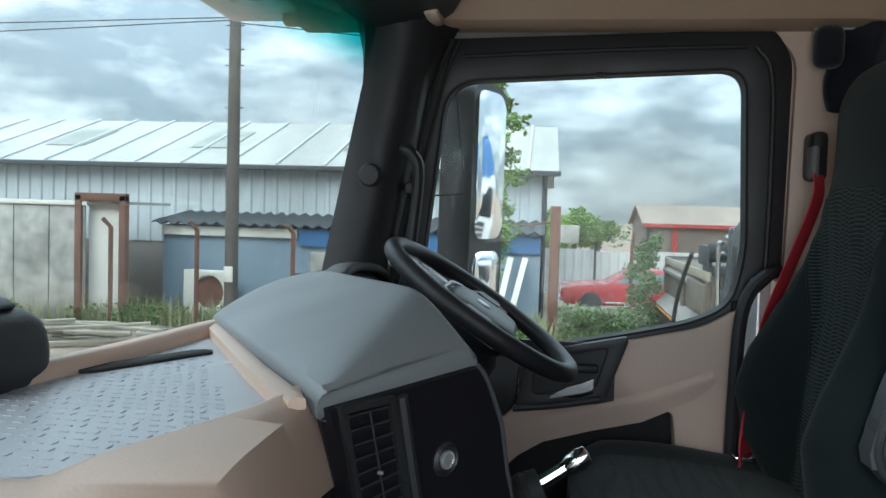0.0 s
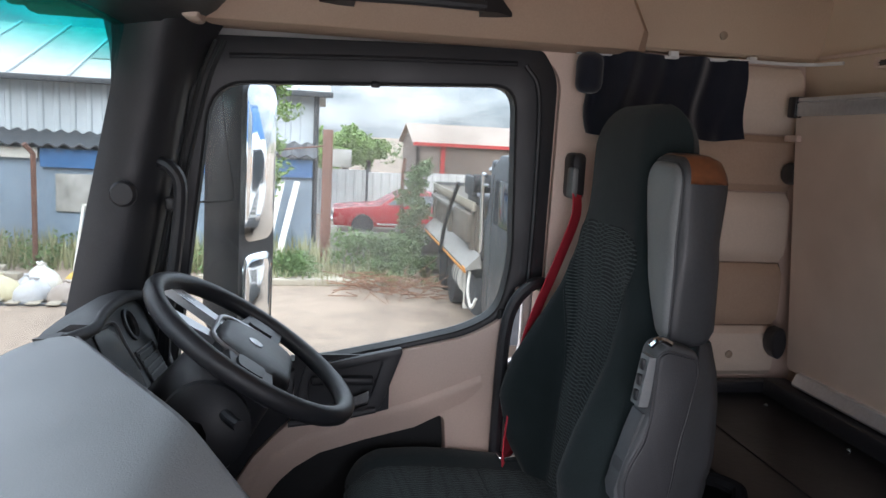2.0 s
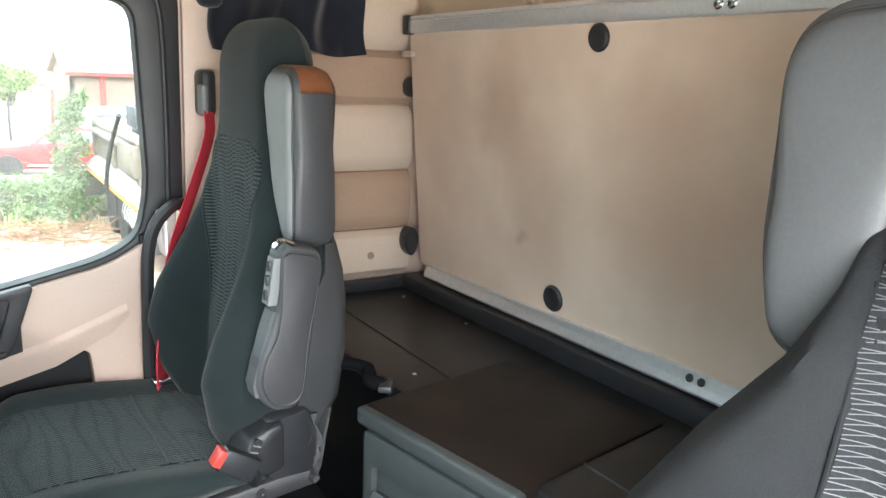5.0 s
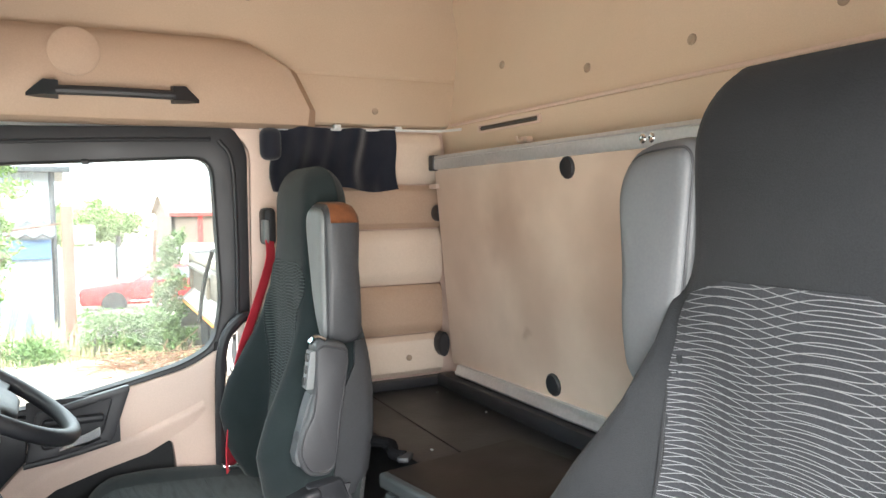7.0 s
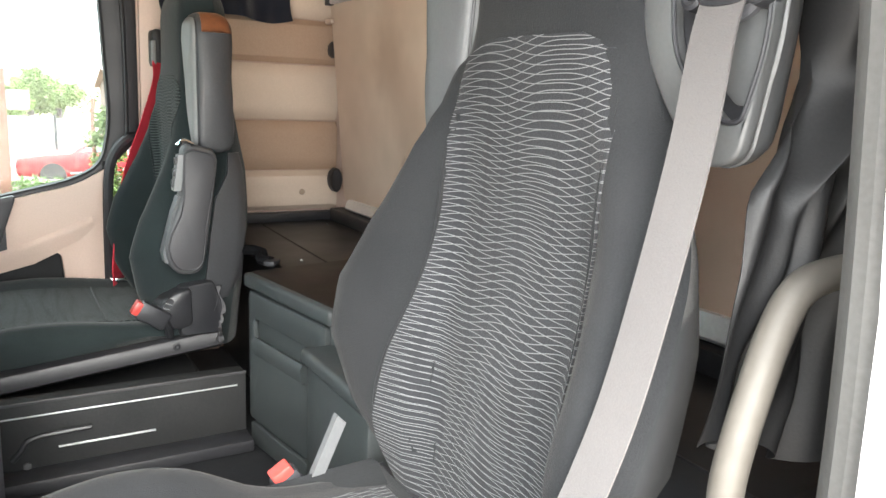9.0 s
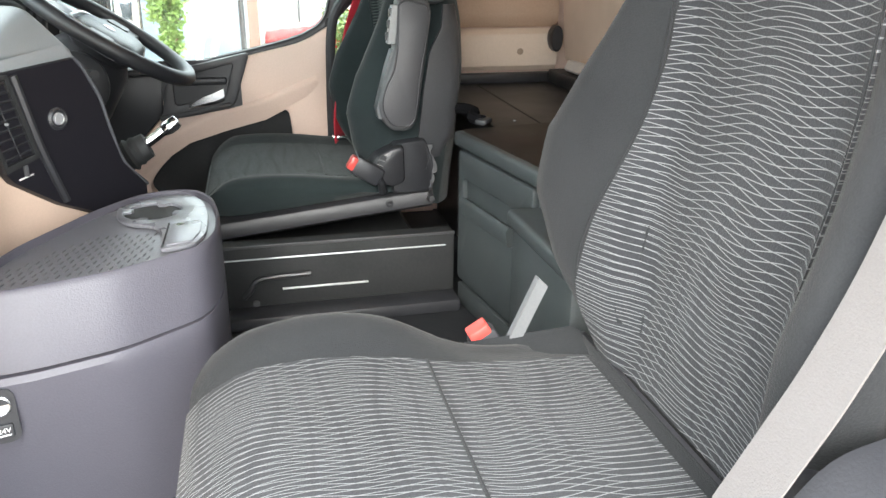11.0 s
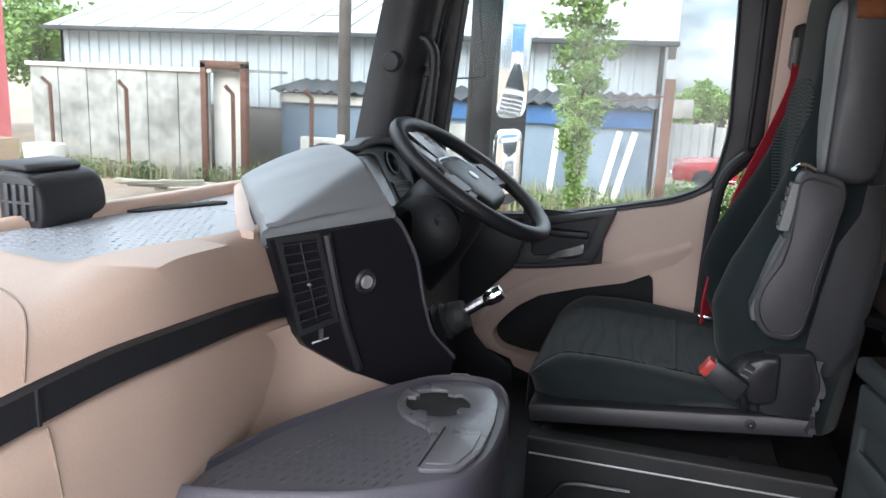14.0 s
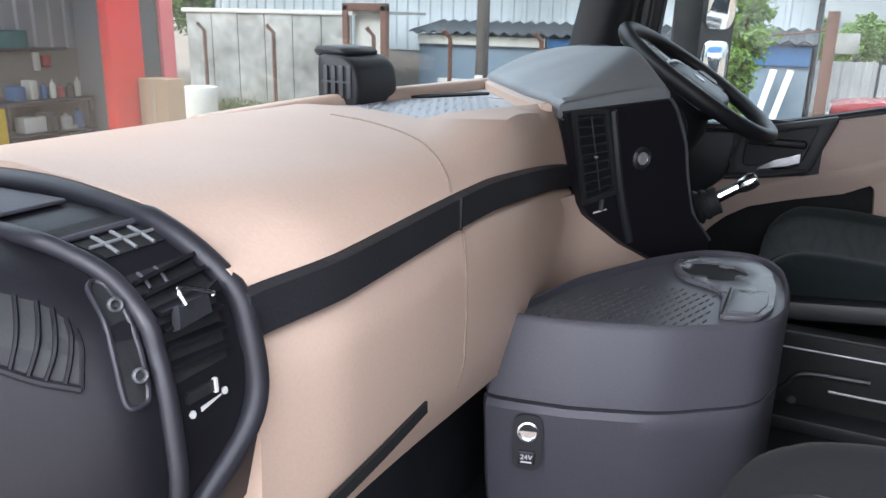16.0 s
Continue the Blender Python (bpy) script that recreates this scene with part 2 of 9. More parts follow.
MID_GREY = mat("mid_grey_vinyl", (0.11, 0.115, 0.12), (0.09, 0.094, 0.10), rough=0.5, scale=240, big=6, bump=0.08)
HOUSING_GREY = mat("grey_belt_housing", (0.074, 0.077, 0.079), (0.061, 0.064, 0.066), rough=0.40, scale=240, big=6, bump=0.08)
PAN_GREY = mat("dark_grey_pan", (0.023, 0.0235, 0.027), (0.018, 0.0185, 0.021), rough=0.42, scale=260, big=6, bump=0.2)
SLOT_BROWN = mat("brown_grille", (0.11, 0.085, 0.065), (0.085, 0.065, 0.05), rough=0.6, scale=200, big=6, bump=0.1)
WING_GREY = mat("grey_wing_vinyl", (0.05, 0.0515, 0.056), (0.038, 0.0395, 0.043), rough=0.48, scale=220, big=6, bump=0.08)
ARM_GREY = mat("grey_armrest", (0.075, 0.077, 0.081), (0.06, 0.062, 0.066), rough=0.5, scale=300, big=8, bump=0.15)
COPPER = mat("worn_copper_vinyl", (0.22, 0.075, 0.028), (0.10, 0.04, 0.02), rough=0.35, scale=60, big=12, bump=0.2)
SEAT_CLOTH = mat("dark_velour", (0.022, 0.030, 0.031), (0.015, 0.021, 0.0225), rough=0.95, scale=500, big=7, bump=0.4, spec=0.1, sheen=0.12)
SEAT_CLOTH_P = mat("charcoal_velour", (0.0195, 0.0208, 0.0225), (0.013, 0.014, 0.0155), rough=0.95, scale=500, big=7, bump=0.4, spec=0.1, sheen=0.06)
FABRIC = fabric_mat("woven_fabric", (0.026, 0.0275, 0.031), (0.125, 0.13, 0.135), width=0.016, scale=1.35)
FABRIC_D = fabric_mat("woven_fabric_fine", (0.015, 0.020, 0.021), (0.07, 0.085, 0.085), scale=1.7, width=0.03)
RED = mat("red_webbing", (0.60, 0.035, 0.06), (0.48, 0.025, 0.045), rough=0.7, scale=300, big=8, bump=0.3)
RED_BTN = mat("red_button", (0.55, 0.06, 0.05), rough=0.35, scale=100)
WEB_GREY = mat("grey_webbing", (0.090, 0.085, 0.085), (0.075, 0.071, 0.072), rough=0.65, scale=500, big=6, bump=0.35)
CHROME = mat("chrome", (0.75, 0.76, 0.78), (0.6, 0.61, 0.63), rough=0.16, metal=1, scale=60, bump=0.02)
SILVER = mat("satin_silver", (0.52, 0.53, 0.55), (0.44, 0.45, 0.47), rough=0.32, metal=0.6, scale=200, big=6, bump=0.04)
ALU = mat("aluminium_rail", (0.78, 0.79, 0.80), (0.66, 0.67, 0.68), rough=0.42, metal=0.7, scale=120, big=3, bump=0.05)
FLOOR_MAT = mat("floor_mat", (0.013, 0.015, 0.018), (0.009, 0.01, 0.012), rough=0.6, scale=180, big=5, bump=0.3)
BED_MAT = mat("black_bed_vinyl", (0.011, 0.0122, 0.014), (0.0075, 0.0085, 0.0098), spec=0.5, rough=0.42, scale=90, big=4, bump=0.25)
BROWN_LID = mat("brown_black_lid", (0.012, 0.0075, 0.006), (0.008, 0.0055, 0.0045), spec=0.3, rough=0.5, scale=120, big=5, bump=0.15)
FRIDGE_GREY = mat("green_grey_plastic", (0.040, 0.047, 0.049), (0.030, 0.036, 0.038), rough=0.5, scale=300, big=5, bump=0.2)
CURTAIN = mat("navy_curtain", (0.007, 0.010, 0.022), (0.004, 0.006, 0.014), rough=0.9, scale=300, big=10, bump=0.4, sheen=0.3)
NYLON = mat("black_nylon_curtain", (0.015, 0.0152, 0.016), (0.009, 0.0092, 0.010), rough=0.5, spec=0.32, scale=300, big=8, bump=0.12)
GLOSS_BLACK = mat("glossy_black_display", (0.008, 0.009, 0.010), (0.006, 0.007, 0.008), rough=0.12, scale=60, big=4, bump=0.0)
TRAY_DARK = mat("console_tray", (0.11, 0.112, 0.128), (0.09, 0.092, 0.106), rough=0.38, scale=350, big=5, bump=0.2)
CLOTH_BLACK = mat("black_cloth", (0.007, 0.0072, 0.008), (0.005, 0.005, 0.006), rough=1.0, spec=0.05, scale=300, big=9, bump=0.3)
# console's dark plastic, paler here: the gloss is put into the base colour
INSERT_GREY = mat("insert_grey_with_sheen", (0.13, 0.132, 0.148), (0.11, 0.112, 0.126), rough=0.28, scale=300, big=6, bump=0.15)
BINNACLE = mat("binnacle_grey", (0.034, 0.036, 0.039), (0.027, 0.029, 0.031), rough=0.45, scale=420, big=5, bump=0.15)
WHITE_PAINT = mat("white_paint", (0.78, 0.78, 0.77), (0.70, 0.70, 0.69), rough=0.3, scale=30, big=2, bump=0.02)
SEAL_GREY = mat("grey_rubber_seal", (0.075, 0.075, 0.073), (0.055, 0.055, 0.053), rough=0.6, scale=200, big=6, bump=0.15)
STEEL_TUBE = mat("painted_grab_tube", (0.085, 0.078, 0.068), (0.062, 0.056, 0.048), rough=0.6, scale=60, big=8, bump=0.1)
WHITE_PRINT = mat("white_print", (0.75, 0.75, 0.75), rough=0.5)
MIRROR = mat("mirror_glass", (0.9, 0.92, 0.93), (0.88, 0.9, 0.91), rough=0.03, metal=1, bump=0.0)
GLASS = glass_mat("door_glass", dirt=0.17)
SCREEN_GLASS = glass_mat("windscreen_glass", band=(1.625 * K, 1.725 * K, (0.0, 0.62, 0.60)), dirt=0.09)

# ---- building helpers ----


def thing(name, at, label, category, group="", kind=""):
    """An empty at a thing's base that carries its parts."""
    ob = new(name)
    ob.location = Vector(at) * K
    ob.empty_display_size = 0.05
    bpy.context.view_layer.update()
    return tagged(ob, label, category, group, kind)


def part(name, bm, material, parent=None, label="", smooth=35):
    """Links a bmesh as one mesh object under a thing or a part."""
    me = bpy.data.meshes.new(name)
    bmesh.ops.recalc_face_normals(bm, faces=bm.faces[:])
    bm.transform(Matrix.Scale(K, 4))
    bm.to_mesh(me)
    bm.free()
    me.materials.append(material)
    if smooth:
        me.shade_smooth()
        me.set_sharp_from_angle(angle=radians(smooth))
    ob = new(name, me)
    if parent is not None:
        ob.parent = parent
        m = Matrix.Identity(4)
        p = parent
        chain = []
        while p is not None:
            chain.append(p)
            p = p.parent
        for q in reversed(chain):
            m = m @ q.matrix_parent_inverse @ q.matrix_basis
        ob.matrix_parent_inverse = m.inverted()
    if label:
        ob["label"] = label
    return ob


def box(lo, hi, bevel=0.0, seg=2, bm=None):
    bm = bm or bmesh.new()
    g = bmesh.ops.create_cube(bm, size=1.0)["verts"]
    c = [(a + b) / 2 for a, b in zip(lo, hi)]
    s = [abs(b - a) for a, b in zip(lo, hi)]
    for v in g:
        v.co = Vector([v.co[i] * s[i] + c[i] for i in range(3)])
    if bevel:
        es = list({e for v in g for e in v.link_edges})
        bmesh.ops.bevel(bm, geom=es, offset=min(bevel, min(s) * 0.49), segments=seg, affect="EDGES", profile=0.5)
    return bm


def turned(bm, m, verts=None):
    bmesh.ops.transform(bm, matrix=m, verts=verts or bm.verts[:])
    return bm


def to_axis(axis, u, v, d):
    """A point from plane coordinates: y planes take (x, z), x planes (y, z), z planes (x, y)."""
    return {"y": (u, d, v), "x": (d, u, v), "z": (u, v, d)}[axis]


def plate(outer, holes, axis, d0, d1, bevel=0.0, bm=None):
    """A flat plate with holes: outline and holes in plane coordinates, from d0 to d1 along the axis."""
    own = bmesh.new()
    edges = []
    for loop in [outer, *holes]:
        vs = [own.verts.new(to_axis(axis, u, v, d0)) for u, v in loop]
        edges += [own.edges.new((vs[i], vs[(i + 1) % len(vs)])) for i in range(len(vs))]
    bmesh.ops.triangle_fill(own, use_beauty=True, use_dissolve=False, edges=edges)
    shift = Vector(to_axis(axis, 0, 0, d1 - d0))
    r = bmesh.ops.extrude_face_region(own, geom=own.faces[:])
    bmesh.ops.translate(own, verts=[g for g in r["geom"] if isinstance(g, bmesh.types.BMVert)], vec=shift)
    bmesh.ops.recalc_face_normals(own, faces=own.faces[:])
    if bevel:
        es = [e for e in own.edges if len(e.link_faces) == 2 and e.calc_face_angle(0) > 1.2]
        bmesh.ops.bevel(own, geom=es, offset=bevel, segments=2, affect="EDGES", profile=0.5)
    if bm is None:
        return own
    me = bpy.data.meshes.new("t")
    own.to_mesh(me)
    own.free()
    bm.from_mesh(me)
    bpy.data.meshes.remove(me)
    return bm


def rounded(pts, r=0.02, n=4):
    """The corners of a polygon rounded off."""
    out = []
    for i, p in enumerate(pts):
        a, b, c = Vector(pts[i - 1]), Vector(p), Vector(pts[(i + 1) % len(pts)])
        rr = r[i] if isinstance(r, (list, tuple)) else r
        da, dc = (a - b), (c - b)
        rr = min(rr, da.length * 0.48, dc.length * 0.48)
        if rr < 1e-4:
            out.append(tuple(b))
            continue
        p0, p1 = b + da.normalized() * rr, b + dc.normalized() * rr
        for k in range(n + 1):
            t = k / n
            out.append(tuple(p0 * (1 - t) ** 2 + b * 2 * t * (1 - t) + p1 * t * t))
    return out


def loft(rings, closed=True, caps=True, bm=None):
    """Skins rings of equally many points."""
    bm = bm or bmesh.new()
    vs = [[bm.verts.new(p) for p in r] for r in rings]
    n = len(vs[0])
    for a, b in zip(vs, vs[1:]):
        for i in range(n if closed else n - 1):
            j = (i + 1) % n
            try:
                bm.faces.new((a[i], a[j], b[j], b[i]))
            except ValueError:
                pass
    if caps and closed:
        bm.faces.new(vs[0][::-1])
        bm.faces.new(vs[-1])
    return bm


def smooth_path(pts, n=8):
    """A Catmull-Rom curve through the points."""
    P = [Vector(p) for p in pts]
    P = [P[0] * 2 - P[1]] + P + [P[-1] * 2 - P[-2]]
    out = []
    for i in range(1, len(P) - 2):
        a, b, c, d = P[i - 1:i + 3]
        for k in range(n):
            t = k / n
            out.append(0.5 * (2 * b + (c - a) * t + (2 * a - 5 * b + 4 * c - d) * t * t + (3 * b - a - 3 * c + d) * t ** 3))
    out.append(P[-2])
    return out


def tube(pts, r, sides=10, curve=True, n=8, bm=None, flat=None):
    """A bar of round section along a path; flat = (width, thickness, side) makes it a strap."""
    path = smooth_path(pts, n) if curve and len(pts) > 2 else [Vector(p) for p in pts]
    rings = []
    up = None
    for i, p in enumerate(path):
        t = (path[min(i + 1, len(path) - 1)] - path[max(i - 1, 0)]).normalized()
        if up is None:
            up = Vector((0, 0, 1)) if abs(t.z) < 0.9 else Vector((1, 0, 0))
            if flat:
                up = Vector(flat[2])
        a = t.cross(up).normalized()
        up = a.cross(t).normalized()
        if flat:
            w, h = flat[0] / 2, flat[1] / 2
            rings.append([p + up * x + a * y for x, y in ((-w, -h), (w, -h), (w, h), (-w, h))])
        else:
            rr = r[min(i * len(r) // len(path), len(r) - 1)] if isinstance(r, (list, tuple)) else r
            rings.append([p + (a * math.cos(q) + up * math.sin(q)) * rr for q in (2 * math.pi * k / sides for k in range(sides))])
    return loft(rings, bm=bm)


def lathe(prof, m, sides=28, bm=None):
    """A turned body: profile of (radius, height) about the z axis of the pose m."""
    return loft([[m @ Vector((r * math.cos(2 * math.pi * k / sides), r * math.sin(2 * math.pi * k / sides), h)) for k in range(sides)] for r, h in prof], bm=bm)


def axis_pose(at, z_to, x_hint=(0, 0, 1)):
    z = Vector(z_to).normalized()
    x = Vector(x_hint)
    if abs(x.normalized().dot(z)) > 0.95:
        x = Vector((1, 0, 0))
    y = z.cross(x).normalized()
    x = y.cross(z)
    m = Matrix((x, y, z)).transposed().to_4x4()
    m.translation = Vector(at)
    return m


def lerp(a, b, t):
    return a + (b - a) * t


def table(z, rows):
    """Linear interpolation in rows of (key, value)."""
    if z <= rows[0][0]:
        return rows[0][1]
    for (a, p), (b, q) in zip(rows, rows[1:]):
        if z <= b:
            return p + (q - p) * (z - a) / (b - a)
    return rows[-1][1]


def ease(t):
    t = max(0.0, min(1.0, t))
    return t * t * (3 - 2 * t)


# ---- the cab: shell ----
FZ = 0.64            # cab floor
GZ = -1.03           # yard outside
YR, YL = 1.675, -0.22  # inner faces of the two side walls
XB = 1.47            # rear wall


def screen_x(y, z):
    """The windscreen's curved surface."""
    return -0.17 + 0.10 * ((y - 0.72) / 0.85) ** 2 + 0.21 * (z - 1.2)


def structure(name, bm, material, label, category, smooth=35):
    return tagged(part(name, bm, material, smooth=smooth), label, category, kind="structure")


structure("floor", box((-0.25, YL - 0.02, FZ - 0.05), (XB, YR + 0.02, FZ)), FLOOR_MAT, "black ribbed rubber mat covering the cab floor", "floor")
structure("ceiling", plate([(-0.2, YL - 0.06), (XB + 0.1, YL - 0.06), (XB + 0.1, YR + 0.07), (-0.2, YR + 0.07)], [], "z", 2.32, 2.37), CLOTH_TAN,
          "beige fabric headliner under the high cab roof", "ceiling")

# rear wall: recessed band above the folded bunk, raised upper panel with a piped seam
rear = loft([[(1.50, y, FZ), (1.50, y, 1.66), (1.462, y, 1.69), (1.452, y, 1.768), (1.462, y, 1.781), (1.468, y, 1.80), (1.50, y, 2.05), (1.46, y, 2.26), (1.36, y, 2.33),
              (1.6, y, 2.33), (1.6, y, FZ)] for y in (YL - 0.04, YR + 0.02)])
structure("wall_rear", rear, CLOTH_TAN, "beige fabric-lined rear wall of the cab with a seam", "wall")
structure("trim_rear_seam", tube([(1.455, YL, 1.776), (1.455, 0.7, 1.776), (1.455, 1.64, 1.776)], 0.0045, 8), TAN, "beige piping along the rear wall seam", "trim")


def rear_stud(y, z):
    x = 1.468 + (z - 1.80) * 0.128 - 0.001
    ob = part("fastener_stud", lathe([(0.0105, 0), (0.0105, 0.002), (0.008, 0.0045), (0.001, 0.005)], axis_pose((x, y, z), (-1, 0, 0.13)), 16), STUD_TAN)
    return tagged(ob, "small round beige fastener stud on the cab lining", "stud", group="lining studs")


for sy, sz in ((1.385, 1.912), (1.015, 1.843), (0.706, 1.844), (0.403, 1.844), (0.10, 1.844)):
    rear_stud(sy, sz)

for gy in (1.315, 0.13):
    vent = thing("air_outlet", (1.455, gy, 1.75), "slim louvred air outlet slot in the beige rear trim", "vent", group="rear air outlets")
    part("surround", plate(rounded([(gy - 0.15, 1.739), (gy + 0.15, 1.739), (gy + 0.15, 1.762), (gy - 0.15, 1.762)], 0.01),
                           [rounded([(gy - 0.14, 1.744), (gy + 0.14, 1.744), (gy + 0.14, 1.757), (gy - 0.14, 1.757)], 0.005)], "x", 1.448, 1.458), TAN, vent)
    part("backing", box((1.4535, gy - 0.14, 1.743), (1.459, gy + 0.14, 1.758)), SLOT_BROWN, vent)
    part("slat", box((1.450, gy - 0.139, 1.7495), (1.456, gy + 0.139, 1.7515)), GREY_VINYL, vent)

# side wall behind the driver's door: pillar trim, quilted pads, upper lining
structure("wall_right", plate([(0.87, FZ), (1.5, FZ), (1.5, 2.33), (-0.2, 2.33), (-0.2, 1.9), (0.87, 1.74)], [], "y", YR + 0.012, YR + 0.07), TAN,
          "beige moulded side wall of the cab", "wall")
structure("wall_left", plate([(1.125, FZ - 0.4), (1.6, FZ - 0.4), (1.6, 2.33), (-0.2, 2.33), (-0.2, 1.74), (0.98, 1.74), (1.10, 1.70), (1.125, 1.6)], [], "y", YL - 0.06, YL), TAN,
          "beige moulded side wall beside the passenger door opening", "wall")
structure("trim_pillar", plate(rounded([(0.865, FZ), (1.07, FZ), (1.07, 1.762), (0.82, 1.762), (0.88, 1.70)], [0, 0, 0.01, 0, 0.03]), [], "y", YR - 0.004, YR + 0.014, 0.003), TAN,
          "beige pillar trim beside the driver's door", "trim")

pad_rows = [1.048, 1.169, 1.316, 1.478, 1.606, 1.755]
side_pads = thing("padded_side_panel", (1.26, YR, 1.05), "beige quilted vinyl side panel in horizontal sections beside the bunk", "panel")
for a, b in zip(pad_rows, pad_rows[1:]):
    prof = []
    for k in range(9):
        t = k / 8
        prof.append((YR - 0.002 - 0.022 * (1 - (2 * t - 1) ** 6), lerp(a + 0.002, b - 0.002, t)))
    rings = [[(x, YR + 0.011 + (y - YR - 0.011) * f, z) for y, z in prof] + [(x, YR + 0.011, b - 0.002), (x, YR + 0.011, a + 0.002)]
             for x, f in ((1.065, 0.2), (1.075, 1), (1.25, 1.05), (1.43, 1), (1.44, 0.2))]
    part("padded_section", loft(rings), PAD_BROWN if a in (1.169, 1.478) else PAD_TAN, side_pads)
tagged(part("fastener_stud", lathe([(0.009, 0), (0.009, 0.003), (0.001, 0.005)], axis_pose((1.318, YR - 0.024, 1.105), (0, -1, 0)), 16), STUD_TAN),
       "small round beige fastener stud on the cab lining", "stud", group="lining studs")

# upper side lining with the stepped overhead moulding over the door
upper = loft([[(x, YR - o, z) for x in (-0.2, 0.6, 1.06, 1.5)] + [(1.5, YR + 0.013, z), (-0.2, YR + 0.013, z)]
          for z, o in ((1.768, 0.012), (1.775, 0.02), (1.895, 0.022), (1.903, 0.017), (1.911, 0.022), (2.12, 0.004), (2.24, 0.06), (2.33, 0.2))])
structure("trim_upper_side", upper, SHADED_SIDE_TAN, "beige upper side lining of the cab with a seam", "trim")
over = []
for z, o in ((1.752, 0.05), (1.76, 0.075), (1.80, 0.095), (1.90, 0.095), (1.945, 0.085), (1.968, 0.06), (1.972, 0.02)):
    e = 1.05 if z < 1.87 else lerp(1.05, 0.88, (z - 1.87) / 0.1)
    over.append([(-0.15, YR - o, z), (e - 0.08, YR - o, z), (e - 0.03, YR - o + 0.012, z), (e, YR - o * 0.5 + 0.01, z), (e, YR, z), (-0.15, YR, z)])
structure("trim_over_door", loft(over), SHADED_OVER_TAN, "beige moulded panel over the driver's door", "trim")
spk = thing("round_speaker", (0.42, YR - 0.097, 1.90), "round fabric-covered speaker grille in the panel over the door", "speaker")
part("grille", lathe([(0.055, 0), (0.055, 0.003), (0.05, 0.005), (0.001, 0.006)], axis_pose((0.47, YR - 0.094, 1.905), (0, -1, 0))), SHADED_OVER_TAN, spk)
tagged(part("fastener_stud", lathe([(0.009, 0), (0.009, 0.003), (0.001, 0.005)], axis_pose((1.228, YR - 0.021, 1.81), (0, -1, 0)), 16), STUD_TAN),
       "small round beige fastener stud on the cab lining", "stud", group="lining studs")
tagged(part("fastener_stud", lathe([(0.009, 0), (0.009, 0.003), (0.001, 0.005)], axis_pose((0.885, YR - 0.007, 2.09), (0, -1, 0)), 16), STUD_TAN),
       "small round beige fastener stud on the cab lining", "stud", group="lining studs")

grab = thing("grab_rail", (0.56, YR - 0.1, 1.80), "black plastic grab rail on the beige panel over the door", "grab rail")
part("bar", tube([(0.43, YR - 0.13, 1.812), (0.555, YR - 0.137, 1.812), (0.68, YR - 0.13, 1.812)], 0.011, 10), BLACK, grab)
for gx, e in ((0.405, -1), (0.705, 1)):
    part("foot", loft([[(gx + e * 0.0 - e * 0.03, YR - 0.14, 1.80), (gx - e * 0.03, YR - 0.14, 1.832), (gx - e * 0.03, YR - 0.09, 1.838), (gx - e * 0.03, YR - 0.09, 1.796)],
                       [(gx, YR - 0.128, 1.802), (gx, YR - 0.128, 1.835), (gx, YR - 0.09, 1.84), (gx, YR - 0.09, 1.797)],
                       [(gx + e * 0.035, YR - 0.099, 1.801), (gx + e * 0.035, YR - 0.099, 1.808), (gx + e * 0.035, YR - 0.09, 1.809), (gx + e * 0.035, YR - 0.09, 1.80)]]), BLACK, grab)

rail = thing("curtain_rail", (1.2, YR - 0.045, 1.757), "thin white curtain rail under the upper lining", "curtain rail")
part("rail", tube([(0.90, YR - 0.03, 1.752), (1.25, YR - 0.04, 1.757), (1.40, YR - 0.06, 1.757), (1.442, YR - 0.13, 1.757)], 0.004, 8), WHITE_PAINT, rail)
for rx in (0.97, 1.1, 1.28):
    part("clip", box((rx, YR - 0.045, 1.755), (rx + 0.02, YR - 0.03, 1.768), 0.003), WHITE_PAINT, rail)


def drape(x0, x1, top, bottom, y, depth, folds, seed):
    rnd = random.Random(seed)
    ph = [rnd.uniform(0, 6) for _ in range(4)]
    rows = []
    for j in range(15):
        t = j / 14
        z = lerp(top, bottom, t)
        row = []
        for i in range(64):
            s = i / 63
            x = lerp(x0, x1, s) + 0.01 * math.sin(5 * t + ph[0]) * t
            yy = y - depth * (0.5 + 0.32 * math.sin(folds * s * 6.28 + ph[1] + 0.8 * math.sin(3 * t)) + 0.18 * math.sin(folds * 1.7 * s * 6.28 + ph[2] + 2 * t))
            row.append((x, yy, z + 0.008 * math.sin(9 * s + ph[3]) * t))
        rows.append(row)
    bm = loft(rows, closed=False)
    r = bmesh.ops.extrude_face_region(bm, geom=bm.faces[:])
    bmesh.ops.translate(bm, verts=[g for g in r["geom"] if isinstance(g, bmesh.types.BMVert)], vec=(0, 0.006, 0))
    return bm


cur = part("gathered_curtain", drape(0.93, 1.275, 1.757, 1.592, YR - 0.024, 0.05, 2.6, 3), CURTAIN, smooth=60)
tagged(cur, "dark navy curtain bunched up on its rail", "curtain")
bunch = box((0.895, YR - 0.075, 1.668), (0.95, YR - 0.028, 1.752), 0.02, 3)
part("tied_end", bunch, CURTAIN, cur)

# ---- folded bunk board at the rear ----
bunk = thing("folded_bunk", (1.42, 0.7, 1.07), "upright beige bunk board with aluminium rails folded against the rear wall", "bunk")


def bunk_x(z):
    return 1.44 - (z - 1.07) * (0.052 / 0.59)


